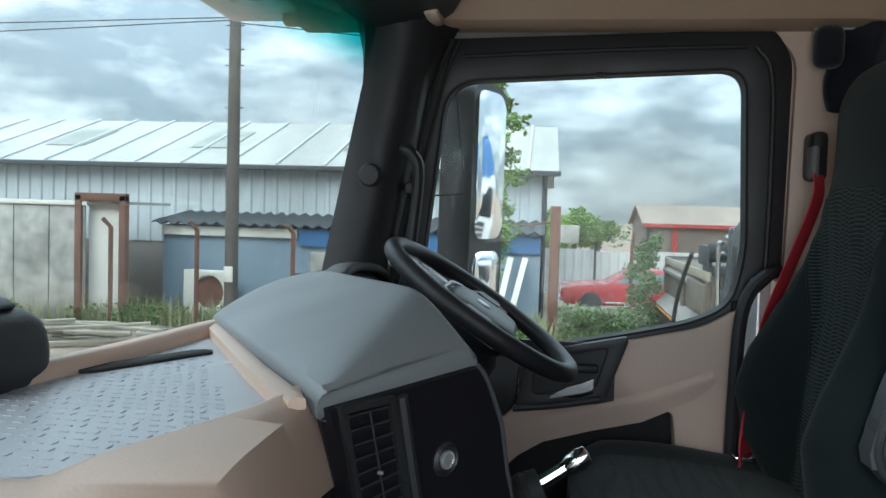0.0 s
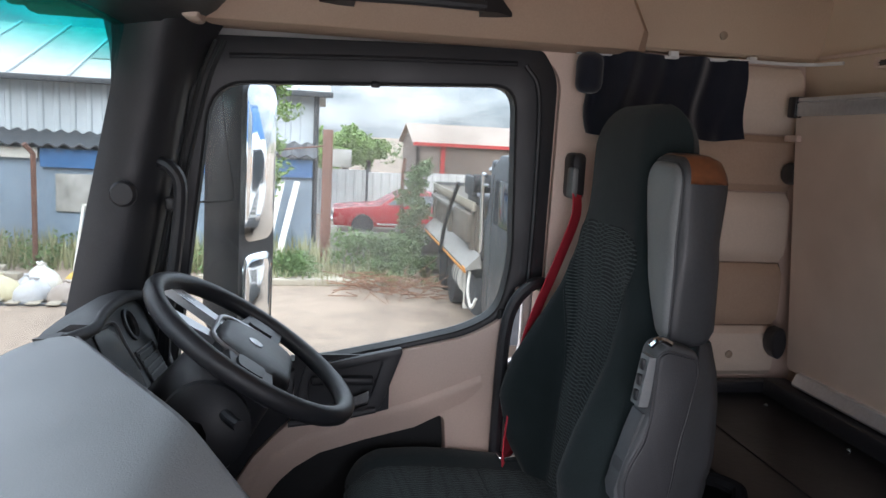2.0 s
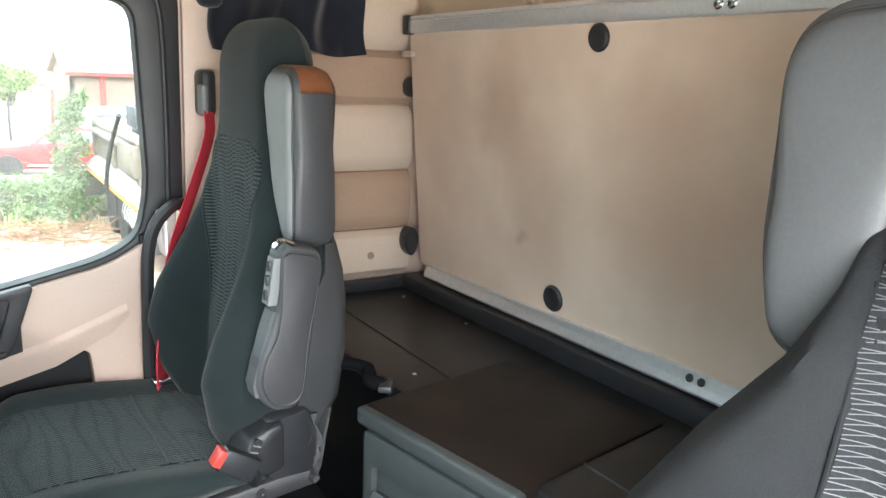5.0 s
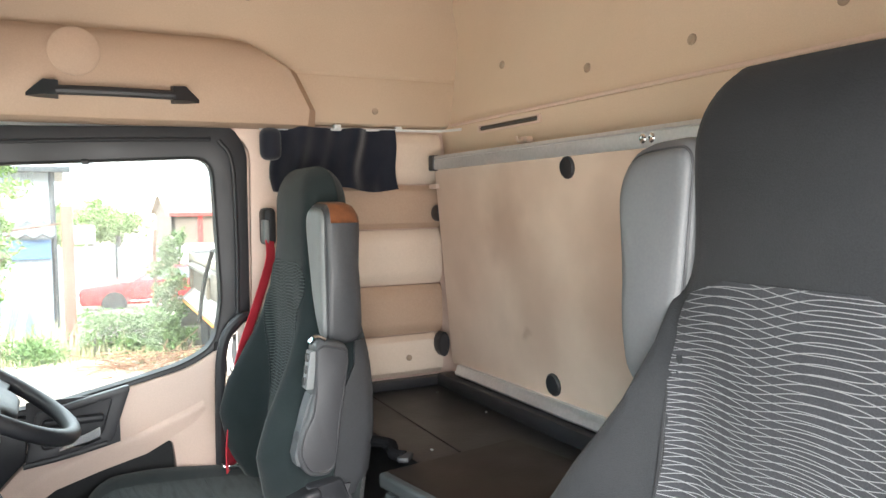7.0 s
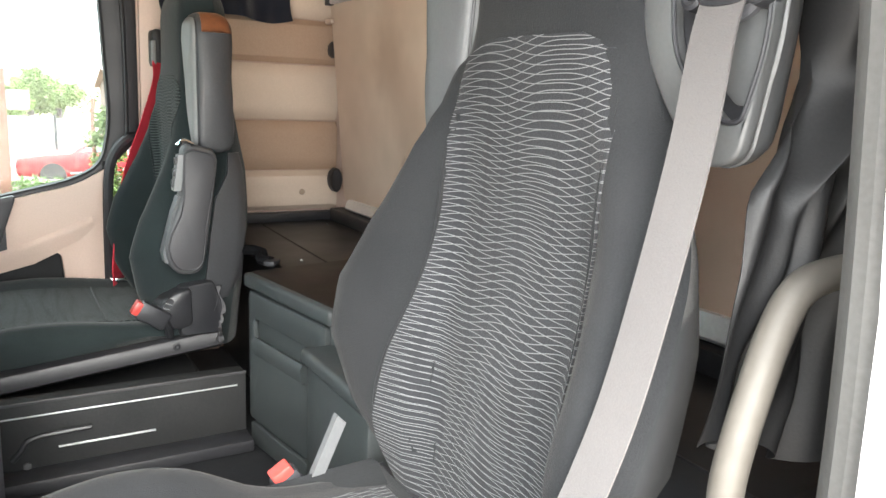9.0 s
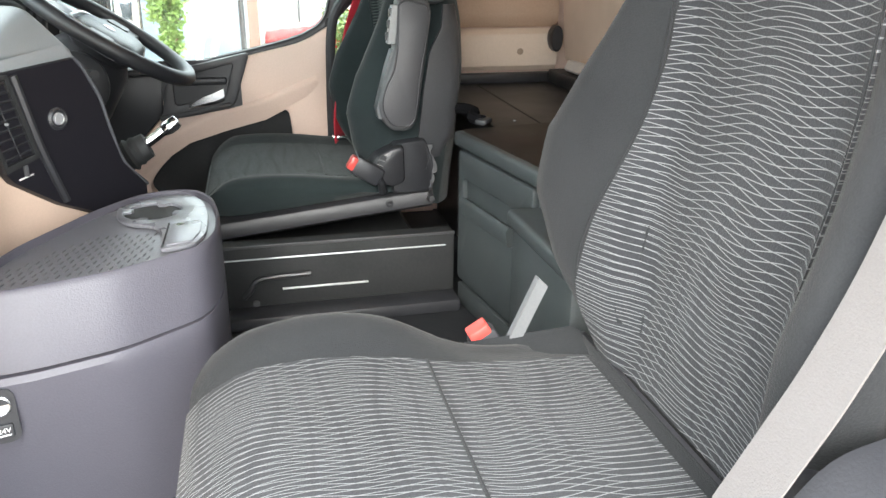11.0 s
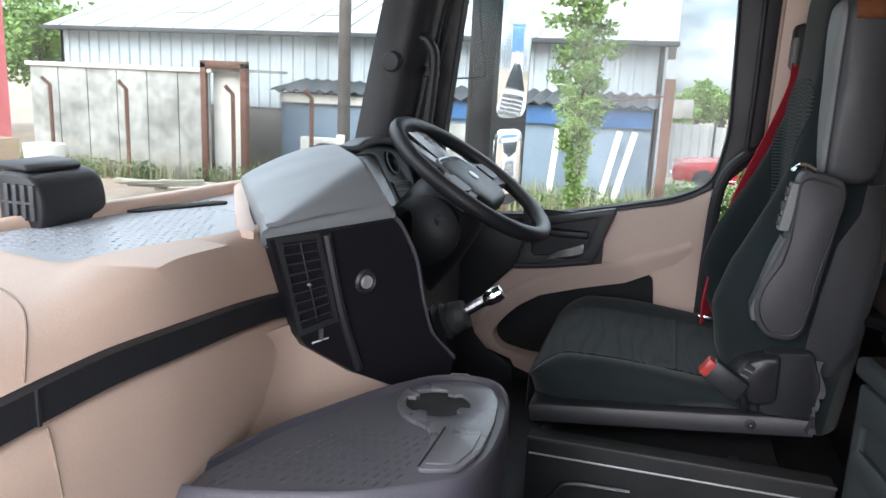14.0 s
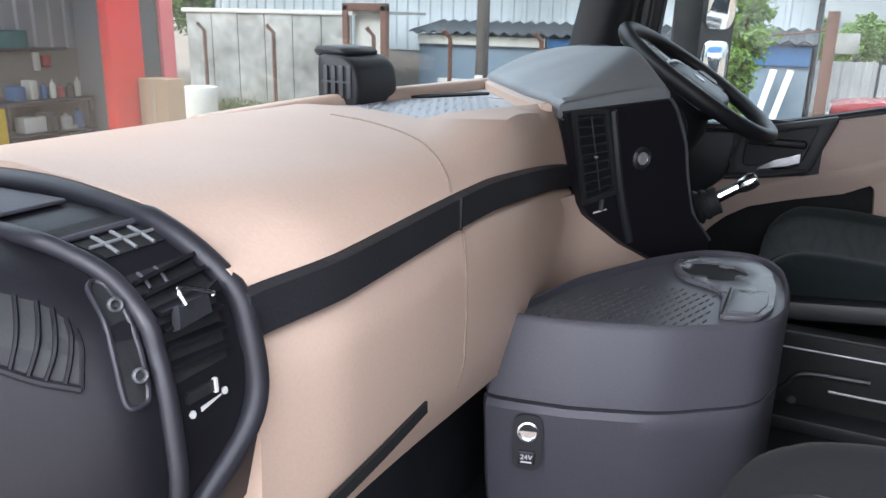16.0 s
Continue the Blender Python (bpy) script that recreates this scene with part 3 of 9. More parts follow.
board = loft([[(bunk_x(z) - o, y, z) for z, o in ((1.085, 0.0), (1.095, 0.004), (1.64, 0.004), (1.648, 0.0))] + [(bunk_x(1.648) + 0.03, y, 1.648), (bunk_x(1.085) + 0.03, y, 1.085)]
              for y in (YL + 0.03, 1.60)])
part("board", board, PLY, bunk)
part("top_rail", loft([[(bunk_x(1.65) - 0.012, y, 1.646), (bunk_x(1.65) - 0.014, y, 1.65), (bunk_x(1.65) - 0.014, y, 1.672), (bunk_x(1.65) - 0.010, y, 1.6745), (bunk_x(1.65) - 0.014, y, 1.677), (bunk_x(1.65) - 0.012, y, 1.684),
                        (bunk_x(1.65) + 0.03, y, 1.684), (bunk_x(1.65) + 0.03, y, 1.646)] for y in (YL + 0.03, 1.585)]), ALU, bunk, "aluminium edge rail")
part("end_cap", box((1.37, 1.585, 1.643), (1.43, 1.612, 1.687), 0.004), BLACK, bunk, "black plastic end cap")
part("bottom_rail", loft([[(1.418, y, 1.062), (1.414, y, 1.068), (1.424, y, 1.09 + h_), (1.446, y, 1.092 + h_), (1.446, y, 1.062)] for y, h_ in ((YL + 0.03, 0.016), (1.55, 0.0))]), ALU, bunk, "aluminium bottom rail")
for dy, dz, dr in ((0.972, 1.622, 0.024), (1.088, 1.128, 0.027)):
    part("rubber_stop", lathe([(dr, 0), (dr, 0.004), (dr * 0.85, 0.008), (dr * 0.5, 0.006), (0.001, 0.006)], axis_pose((bunk_x(dz) - 0.0035, dy, dz), (-1, 0, -0.09))), BLACK, bunk, "round black rubber stop")
for dy in (0.30, 0.28):
    part("rubber_stop", lathe([(0.025, 0), (0.025, 0.004), (0.02, 0.008), (0.001, 0.006)], axis_pose((bunk_x(1.62 if dy > 0.29 else 1.128) - 0.0035, dy, 1.62 if dy > 0.29 else 1.128), (-1, 0, -0.09))), BLACK, bunk, "round black rubber stop")
for dy in (0.705, 0.728):
    part("screw", lathe([(0.009, 0), (0.009, 0.002), (0.006, 0.004), (0.001, 0.003)], axis_pose((bunk_x(1.65) - 0.013, dy, 1.662), (-1, 0, 0)), 16), CHROME, bunk, "bright screw head")
for dy in (0.715, 0.738):
    part("screw", lathe([(0.007, 0), (0.007, 0.002), (0.004, 0.003), (0.001, 0.002)], axis_pose((1.419, dy, 1.088), (-1, 0, 0.35)), 14), BLACK, bunk, "dark screw head")
for dz, dr in ((1.523, 0.024), (1.143, 0.036)):
    part("hinge_stop", loft([[Vector((1.385 + 0.018 * (1 if dz > 1.3 else 1.4), 1.60 + o, dz)) + Vector((dr * 0.5 * math.cos(a), 0, dr * math.sin(a))) * f for a in [k * 2 * math.pi / 20 for k in range(20)]]
                             for o, f in ((0.0, 0.85), (0.004, 1.0), (0.03, 1.0), (0.042, 0.85))]), BLACK, bunk, "black hinge stop")
part("latch", box((1.375, 1.575, 1.592), (1.388, 1.62, 1.606), 0.003), TAN, bunk)
hook = thing("coat_hook", (1.445, 1.22, 1.70), "small beige hook on the rear wall trim", "hook")
part("hook_plate", box((1.438, 1.205, 1.694), (1.458, 1.245, 1.71), 0.005), TAN, hook)
part("hook_tip", tube([(1.44, 1.225, 1.702), (1.425, 1.225, 1.698), (1.42, 1.225, 1.71)], 0.004, 8), TAN, hook)

# ---- lower bunk base ----
bed = thing("bed_base", (1.25, 0.7, FZ), "low black vinyl-covered bunk base across the rear of the cab", "bed")
part("body", box((1.08, YL + 0.12, FZ), (1.48, YR - 0.004, 1.0), 0.006), BED_MAT, bed)
part("top_cover", box((1.06, YL + 0.115, 0.99), (1.452, YR - 0.01, 1.021), 0.012), BED_MAT, bed)
part("edge_strip", box((1.04, YR - 0.05, 1.018), (1.445, YR - 0.018, 1.048), 0.006), BLACK, bed)
part("back_strip", box((1.395, YL + 0.03, 1.018), (1.45, YR - 0.05, 1.058), 0.006), BLACK, bed)
for bx, by in ((1.356, 1.545), (1.372, 1.30), (1.12, 1.10)):
    part("bolt", lathe([(0.0038, 0), (0.0038, 0.002), (0.002, 0.0035), (0.001, 0.0035)], Matrix.Translation((bx, by, 1.0205)), 10), LIGHT_GREY, bed, "small bright bolt head")
for sx in (1.16,):
    part("seam", tube([(sx, YL + 0.1, 1.0205), (sx, 0.7, 1.021), (sx + 0.02, YR - 0.08, 1.0205)], 0.003, 6), BED_MAT, bed)

# ---- driver's door ----
door = tagged(new("door_1"), "closed beige driver's door with black window frame", "door", kind="structure")
WIN = rounded([(0.098, 1.06), (0.40, 1.084), (0.555, 1.116), (0.70, 1.150), (0.775, 1.19), (0.798, 1.30), (0.783, 1.678), (0.165, 1.648)],
              [0.0, 0.03, 0.05, 0.06, 0.08, 0.05, 0.05, 0.07], 6)
frame_outer = rounded([(0.02, 1.05), (0.40, 1.068), (0.555, 1.102), (0.71, 1.135), (0.80, 1.19), (0.868, 1.26), (0.872, 1.70), (0.835, 1.757), (0.05, 1.735)],
                      [0.0, 0.02, 0.03, 0.03, 0.03, 0.02, 0.05, 0.02, 0.02], 5)
part("window_frame", plate(frame_outer, [WIN], "y", YR - 0.006, YR + 0.05, 0.004), BLACK, door, "black window frame")
seal = [(x + (0.43 - x) * 0.012, z + (1.37 - z) * 0.012) for x, z in WIN]
part("rubber_seal", plate(WIN, [seal], "y", YR - 0.012, YR + 0.03), BLACK_SOFT, door, "black rubber seal")
part("glazing", plate(seal, [], "y", YR + 0.022, YR + 0.026), GLASS, door, "clear side window pane")
part("catch", box((0.478, YR - 0.016, 1.655), (0.496, YR + 0.0, 1.667), 0.003), BLACK, door)
# inner seam on the wide rear part of the frame
part("frame_ridge", tube([(0.835, YR - 0.008, 1.24), (0.838, YR - 0.008, 1.45), (0.832, YR - 0.008, 1.66), (0.80, YR - 0.008, 1.72)], 0.006, 8), BLACK, door)
part("top_ridge", tube([(0.20, YR - 0.008, 1.70), (0.5, YR - 0.008, 1.714), (0.78, YR - 0.008, 1.722)], 0.005, 8), BLACK, door)
panel_out = [(0.34, FZ + 0.045), (0.33, 0.703), (0.266, 0.724), (0.232, 0.76), (0.217, 0.81), (0.258, 0.876), (0.31, 0.931), (0.335, 0.955), (0.345, 1.064), (0.40, 1.072)] + [p for p in rounded([(0.40, 1.072), (0.555, 1.106), (0.71, 1.14), (0.795, 1.19), (0.81, 1.25)], [0, 0.03, 0.04, 0.05, 0])][1:] + \
            [(0.82, 1.25), (0.79, 1.14), (0.772, 1.05), (0.765, FZ - 0.1)]
pocket = rounded([(0.37, 0.718), (0.30, 0.732), (0.277, 0.765), (0.305, 0.812), (0.387, 0.89), (0.50, 0.933), (0.628, 0.966), (0.661, 0.962), (0.668, 0.90), (0.672, 0.718)], [0.02, 0.02, 0.03, 0.05, 0.08, 0.08, 0.02, 0.015, 0.02, 0.01], 5)
part("door_panel", plate(panel_out, [pocket], "y", YR - 0.022, YR + 0.05, 0.004), TAN, door, "beige moulded door panel")
part("front_trim", plate([(0.0, 0.62), (0.34, 0.62), (0.335, 0.685), (0.266, 0.722), (0.23, 0.76), (0.215, 0.81), (0.256, 0.878), (0.308, 0.933), (0.333, 0.957), (0.343, 1.062), (0.0, 1.045)], [], "y", YR - 0.016, YR + 0.045, 0.003), BLACK, door, "black lower door trim")
part("pocket_lining", box((0.15, YR + 0.02, 0.64), (0.70, YR + 0.045, 0.99)), BLACK_SOFT, door, "dark door pocket")
ridge = []
for x, z, h in ((0.74, 1.047, 0.02), (0.70, 1.030, 0.04), (0.586, 0.986, 0.05), (0.48, 0.960, 0.05), (0.384, 0.926, 0.045), (0.30, 0.872, 0.045), (0.248, 0.818, 0.03), (0.232, 0.775, 0.02)):
    n = Vector((-0.25, 1.0)).normalized() if x > 0.35 else Vector((-0.8, 0.6)).normalized()
    q = lambda o, d: (x + n.x * o, YR - 0.021 - d, z + n.y * o)
    ridge.append([q(0.010, 0.0), q(0.004, 0.0035), q(0.0, 0.006), q(-0.006, 0.007), q(-0.35 * h, 0.0055), q(-0.7 * h, 0.003), q(-h, 0.0), q(-h, -0.01), q(0.006, -0.01)])
part("armrest_ridge", loft(ridge), TAN, door, smooth=60)
hs = rounded([(0.36, 1.075), (0.562, 1.118), (0.565, 1.108), (0.522, 0.985), (0.50, 0.972), (0.33, 0.945)], [0.01, 0.005, 0.005, 0.02, 0.02, 0.02], 4)
hole = rounded([(0.37, 1.055), (0.525, 1.092), (0.498, 1.005), (0.37, 0.985)], 0.012)
handle = part("handle_surround", plate(hs, [hole], "y", YR - 0.036, YR - 0.015, 0.004), ARM_DARK, door, "dark grey door handle surround")
part("handle_well", box((0.34, YR - 0.024, 0.97), (0.54, YR - 0.018, 1.10)), BLACK, door, "dark handle recess")
part("switch_strip", box((0.375, YR - 0.045, 1.038), (0.505, YR - 0.02, 1.056), 0.006), BLACK, handle)
part("lever", loft([[(x, YR - 0.040, z - h), (x, YR - 0.046, z - h * 0.4), (x, YR - 0.045, z + h), (x, YR - 0.036, z + h * 0.6)] for x, z, h in ((0.405, 0.982, 0.004), (0.44, 0.995, 0.012), (0.47, 1.002, 0.015), (0.495, 1.012, 0.016))]), CHROME, handle, "chrome door lever")
part("pull_edge", tube([(0.33, YR - 0.042, 0.955), (0.42, YR - 0.046, 0.968), (0.51, YR - 0.043, 0.985)], 0.007, 8), ARM_DARK, handle)

bar = thing("door_grab_bar", (0.80, YR - 0.05, 0.9), "black grab bar curving down beside the driver's door", "grab bar")
part("bar", tube([(0.866, YR + 0.0, 1.252), (0.862, YR - 0.03, 1.262), (0.835, YR - 0.045, 1.262), (0.80, YR - 0.045, 1.225), (0.782, YR - 0.045, 1.16), (0.776, YR - 0.045, 1.02), (0.774, YR - 0.045, 0.86), (0.774, YR - 0.02, 0.8)],
                 0.0135, 10), BLACK, bar)
part("door_seal_strip", box((0.772, YR - 0.018, FZ - 0.05), (0.79, YR + 0.01, 1.2), 0.005), BLACK_SOFT, bar)

# ---- right A-pillar and header ----
pil = []
for z in (1.02, 1.2, 1.35, 1.5, 1.62, 1.70, 1.76, 1.84):
    a = 0.2 * (z - 1.2)
    f = lerp(0, 0.06, ease((z - 1.62) / 0.2))
    pil.append([(-0.085 + a - f, 1.60, z), (-0.075 + a - f * 0.6, 1.545, z), (-0.02 + a, 1.53, z), (0.03 + a, 1.555, z), (0.055 + a * 0.9, 1.61, z), (0.07 + a * 0.7 + f, 1.645, z), (0.075 + a * 0.5 + f, 1.70, z), (-0.06 + a, 1.72, z)])
pillar_r = part("trim_pillar_front", loft(pil), BLACK, smooth=50)
tagged(pillar_r, "black windscreen pillar trim on the driver's side", "pillar trim", kind="structure")
for off in (0.062, 0.078):
    tagged(part("trim_pillar_bead", tube([(off - 0.02, 1.602, 1.1), (off + 0.028, 1.602, 1.35), (off + 0.085, 1.60, 1.62), (off + 0.12, 1.60, 1.72)], 0.0045, 8), BLACK_SOFT),
           "thin black bead along the windscreen pillar", "trim", kind="structure")
knob = thing("coat_hook", (0.03, 1.53, 1.43), "round black coat hook knob on the windscreen pillar", "coat hook")
part("stem", lathe([(0.012, -0.02), (0.012, 0.02)], axis_pose((0.04, 1.53, 1.434), (-0.1, -1, 0))), BLACK, knob)
part("cap", lathe([(0.018, 0.0), (0.0235, 0.004), (0.0235, 0.012), (0.019, 0.017), (0.001, 0.018)], axis_pose((0.038, 1.52, 1.434), (-0.1, -1, 0))), BLACK, knob)
pgrab = thing("pillar_grab_handle", (0.1, 1.59, 1.1), "long black grab handle on the windscreen pillar", "grab handle")
part("bar", tube([(0.075, 1.60, 1.485), (0.09, 1.565, 1.490), (0.115, 1.55, 1.478), (0.128, 1.55, 1.44), (0.118, 1.555, 1.32), (0.10, 1.56, 1.18), (0.09, 1.58, 1.10), (0.07, 1.60, 1.07)], 0.0125, 10), BLACK, pgrab)
part("lower_mount", box((0.095, 1.575, 1.40), (0.125, 1.61, 1.425), 0.006), BLACK, pgrab)

# windscreen
sc_rows = [[(screen_x(y, z), y, z) for y in [YL + 0.02 + (1.60 - YL) * i / 24 for i in range(25)]] for z in [0.99 + 0.81 * j / 12 for j in range(13)]]
sbm = loft(sc_rows, closed=False)
r_ = bmesh.ops.extrude_face_region(sbm, geom=sbm.faces[:])
bmesh.ops.translate(sbm, verts=[g for g in r_["geom"] if isinstance(g, bmesh.types.BMVert)], vec=(-0.006, 0, 0))
ws = part("window_1", sbm, SCREEN_GLASS)
ws.visible_shadow = False
tagged(ws, "large curved windscreen with a turquoise sun strip", "windscreen", kind="structure")
# header over the windscreen with its overhead locker
hdr = []
for i in range(13):
    y = lerp(YL - 0.02, YR - 0.05, i / 12)
    d = 0.30 - 0.16 * abs((y - 0.72) / 0.9) ** 4
    sx = screen_x(y, 1.74) - 0.02
    low = 1.765 - 0.035 * abs((y - 0.72) / 0.9) ** 3
    hdr.append([(sx, y, low - 0.01), (sx + 0.08, y, low), (sx + d - 0.04, y, low + 0.015), (sx + d, y, low + 0.04), (sx + d + 0.02, y, low + 0.12), (sx + d - 0.04, y, 2.05), (sx + 0.05, y, 2.33), (sx - 0.1, y, 2.33)])
structure("trim_header_locker", loft(hdr), BLACK, "black overhead locker and header above the windscreen", "locker", 50)
structure("trim_header_end", box((0.135, 1.50, 1.745), (0.165, 1.60, 1.95), 0.008), TAN, "beige end panel of the overhead locker", "trim")
# front bulkhead and roof over the windscreen, closing the cab
structure("wall_front", box((-0.32, YL - 0.05, -0.2), (-0.25, YR + 0.07, 0.88), 0.01), WHITE_PAINT, "white painted front panel of the cab", "wall")
structure("roof", plate([(-0.35, YL - 0.1), (XB + 0.15, YL - 0.1), (XB + 0.15, YR + 0.1), (-0.35, YR + 0.1)], [], "z", 2.375, 2.42), WHITE_PAINT, "white cab roof skin", "roof")
structure("wall_outer_front", box((-0.36, YL - 0.05, 1.79), (-0.16, YR + 0.07, 2.38), 0.02), WHITE_PAINT, "white painted roof front above the windscreen", "wall")
# passenger side A-pillar
pil2 = [[(-0.085 + 0.2 * (z - 1.2), YL - 0.04, z), (-0.07 + 0.2 * (z - 1.2), YL + 0.055, z), (0.0 + 0.2 * (z - 1.2), YL + 0.06, z), (0.08 + 0.2 * (z - 1.2), YL + 0.02, z), (0.1 + 0.2 * (z - 1.2), YL - 0.05, z)] for z in (0.6, 1.2, 1.5, 1.85)]
structure("trim_pillar_front_left", loft(pil2), BLACK, "black windscreen pillar trim on the passenger side", "pillar trim")

# ---- dashboard ----
dash = thing("dashboard", (0.1, 0.5, FZ), "beige soft-touch dashboard with a black inlay strip", "dashboard")
D0, D1 = -0.030, 0.70


def dash_top(y):
    """Cross-section of the upper dashboard from the windscreen to the inlay strip."""
    k, kc = ease((y - 0.39) / 0.06), ease((y - 0.26) / 0.20)
    zt = lerp(1.213, 1.184, k)
    end = ease((0.06 - y) / 0.09)
    xb = lerp(0.090, 0.150, ease((y - 0.40) / 0.24))
    top = 1.2085 - 0.010 * ease((y - 0.66) / 0.04)
    return [(screen_x(y, 1.1) + 0.01, 1.06), (screen_x(y, 1.15) + 0.015, 1.15), (-0.11, zt - 0.012), (-0.04, zt), (lerp(0.03, xb - 0.03, k), zt + 0.002 * (1 - k)), (lerp(0.09, xb, k), lerp(1.210, 1.187, k)), (lerp(0.14, xb + 0.014, kc), lerp(1.204, top - 0.004, kc)),
            (lerp(0.175, xb + 0.026, kc), lerp(1.197 - 0.010 * end, top, kc)), (lerp(0.203, 0.211, kc), lerp(1.180 - 0.014 * end, top + 0.004, kc)), (0.222, lerp(1.165, 1.190, kc)), (0.230, 1.154)]


ys = [D0 + (D1 - D0) * i / 72 for i in range(73)]
bulge = lambda y: 0.006 * math.sin(3.14 * (y - D0) / (D1 - D0)) - 0.002 - 0.017 * ease((y - 0.36) / 0.27) - 0.010 * ease((0.06 - y) / 0.09)
strip_z = lambda y: 1.158 + 0.0095 * ease((y + 0.06) / 0.34) - 0.040 * (max(0.0, y - 0.30) / 0.34) ** 1.4
rings = []
for y in ys:
    p = dash_top(y)
    off = strip_z(y) - 1.154
    rings.append([(x + (bulge(y) if i > 7 else 0), y, z + (off * (0.65 if i == 8 else 1) if i > 7 else 0)) for i, (x, z) in enumerate(p)] + [(0.10, y, 1.09), (-0.1, y, 1.06)])
part("upper_panel", loft(rings), TAN_DASH, dash, "beige padded dashboard top", smooth=60)
rings = [[(0.226 + bulge(y), y, strip_z(y) + 0.001), (0.2375 + bulge(y), y, strip_z(y) - 0.003), (0.2385 + bulge(y), y, strip_z(y) - 0.030), (0.226 + bulge(y), y, strip_z(y) - 0.033), (0.20, y, strip_z(y) - 0.02)] for y in ys]
part("inlay_strip", loft(rings), BLACK, dash, "satin black inlay strip", smooth=60)
rings = []
for y in ys:
    b = bulge(y)
    u = 0.03 * ease((y - 0.05) / 0.5)
    z0 = strip_z(y) - 0.034
    rings.append([(0.228 + b, y, z0), (0.236 + b, y, z0 - 0.004), (0.240 + b, y, z0 - 0.04), (0.238 + b, y, 1.0), (0.226 + b, y, 0.955 - u), (0.20 + b, y, 0.93 - u), (0.1, y, 0.90), (0.1, y, 1.1)])
part("lower_panel", loft(rings), TAN_DASH, dash, "beige lower dashboard panel", smooth=60)
part("lower_panel_end", loft([[(x, y, b), (x + 0.001, y, lerp(b, t, 0.5)), (x - 0.001, y, t), (x - 0.03, y + 0.02, t), (x - 0.03, y + 0.02, b)] for x, y, b, t in ((0.2235, 0.50, 0.955, 1.095), (0.2220, 0.57, 0.935, 1.092), (0.2222, 0.61, 0.925, 1.088), (0.2255, 0.645, 0.918, 1.085), (0.240, 0.672, 0.910, 1.08), (0.258, 0.698, 0.90, 1.06), (0.281, 0.73, 0.887, 1.03), (0.315, 0.78, 0.87, 1.0), (0.36, 0.87, 0.84, 0.95), (0.41, 0.96, 0.80, 0.92))]), TAN_DASH, dash, "beige lower dashboard panel", smooth=60)
part("panel_seam", tube([(0.2385 + bulge(0.236), 0.236, 1.132), (0.2398 + bulge(0.241), 0.241, 1.096), (0.2390 + bulge(0.246), 0.246, 1.052), (0.2376 + bulge(0.246), 0.246, 1.0), (0.2262 + bulge(0.245), 0.245, 0.957)], 0.0011, 6), SEAM_TAN, dash)
part("strip_joint", box((0.2375 + bulge(0.229), 0.2275, strip_z(0.229) - 0.031), (0.2402 + bulge(0.229), 0.2300, strip_z(0.229) - 0.002)), BLACK_SOFT, dash)


def dash_height(x, y):
    """Height of the dashboard top at a place of the plan."""
    pts = [(px_ + (bulge(y) if i > 7 else 0), z + ((strip_z(y) - 1.154) * (0.65 if i == 8 else 1) if i > 7 else 0)) for i, (px_, z) in enumerate(dash_top(y))]
    for (x0, z0), (x1, z1) in zip(pts[2:], pts[3:]):
        if x0 <= x <= x1:
            return lerp(z0, z1, (x - x0) / (x1 - x0))
    return pts[-1][1]


part("top_seam", tube([(x, y, dash_height(x, y) + 0.0002) for x, y in [(0.232, 0.228), (0.224, 0.238), (0.210, 0.254), (0.19, 0.275), (0.165, 0.296), (0.13, 0.312), (0.09, 0.318), (0.05, 0.318)]], 0.0011, 6), SEAM_TAN, dash)
part("pull_slot", tube([(0.2408, 0.170, 0.993), (0.2395, 0.10, 0.987), (0.2355, 0.030, 0.980)], 0.0065, flat=(0.011, 0.0035, (0, -0.3, 1))), BLACK_SOFT, dash, "dark recessed pull slot")
part("toe_panel", box((-0.1, D0, FZ), (0.13, 0.72, 0.95), 0.02), BLACK, dash)
part("bulkhead_panel", box((-0.24, 0.6, FZ), (-0.05, YR - 0.03, 1.0), 0.02), BLACK, dash)
part("cowl_shelf", loft([[(screen_x(y, 1.02) + 0.01, y, 0.98), (screen_x(y, 1.06) + 0.015, y, 1.045), (-0.07, y, 1.06), (0.02, y, 1.06), (0.05, y, 0.98)] for y in (0.6, 0.8, 1.0, 1.2, 1.45, 1.6)]), BLACK, dash)

# grey tray on top of the dashboard
tray = part("tray_mat", plate(rounded([(-0.150, 0.50), (-0.10, 0.460), (-0.02, 0.452), (0.080, 0.442), (0.125, 0.520), (0.168, 0.640), (-0.045, 0.985), (-0.085, 0.80), (-0.105, 0.62)],
                                      [0.01, 0.02, 0.03, 0.03, 0.05, 0.01, 0.01, 0.05, 0.03], 4), [], "z", 1.176, 1.192), TRAY_GREY, dash, "grey anti-slip tray mat")
bumps = bmesh.new()
for i in range(36):
    for j in range(22):
        bx, by = -0.12 + j * 0.0135 + (0.0065 if i % 2 else 0), 0.465 + i * 0.0145
        near_slot = abs((bx + 0.034) - 0.515 * (by - 0.79)) < 0.022 and 0.70 < by < 0.88
        if bx < 0.17 - 0.62 * (by - 0.60) - 0.026 and bx < 0.076 + 0.42 * (by - 0.45) and by > 0.470 - 0.1 * bx and bx > -0.118 + 0.16 * (by - 0.5) and not near_slot:
            w, d = (0.0070, 0.0018) if (i + j) % 3 else (0.0018, 0.0070)
            box((bx, by, 1.1910), (bx + w, by + d, 1.1927), 0.0, bm=bumps)
tagged(part("tray_ribs", bumps, TRAY_GREY, tray), kind="stuff")
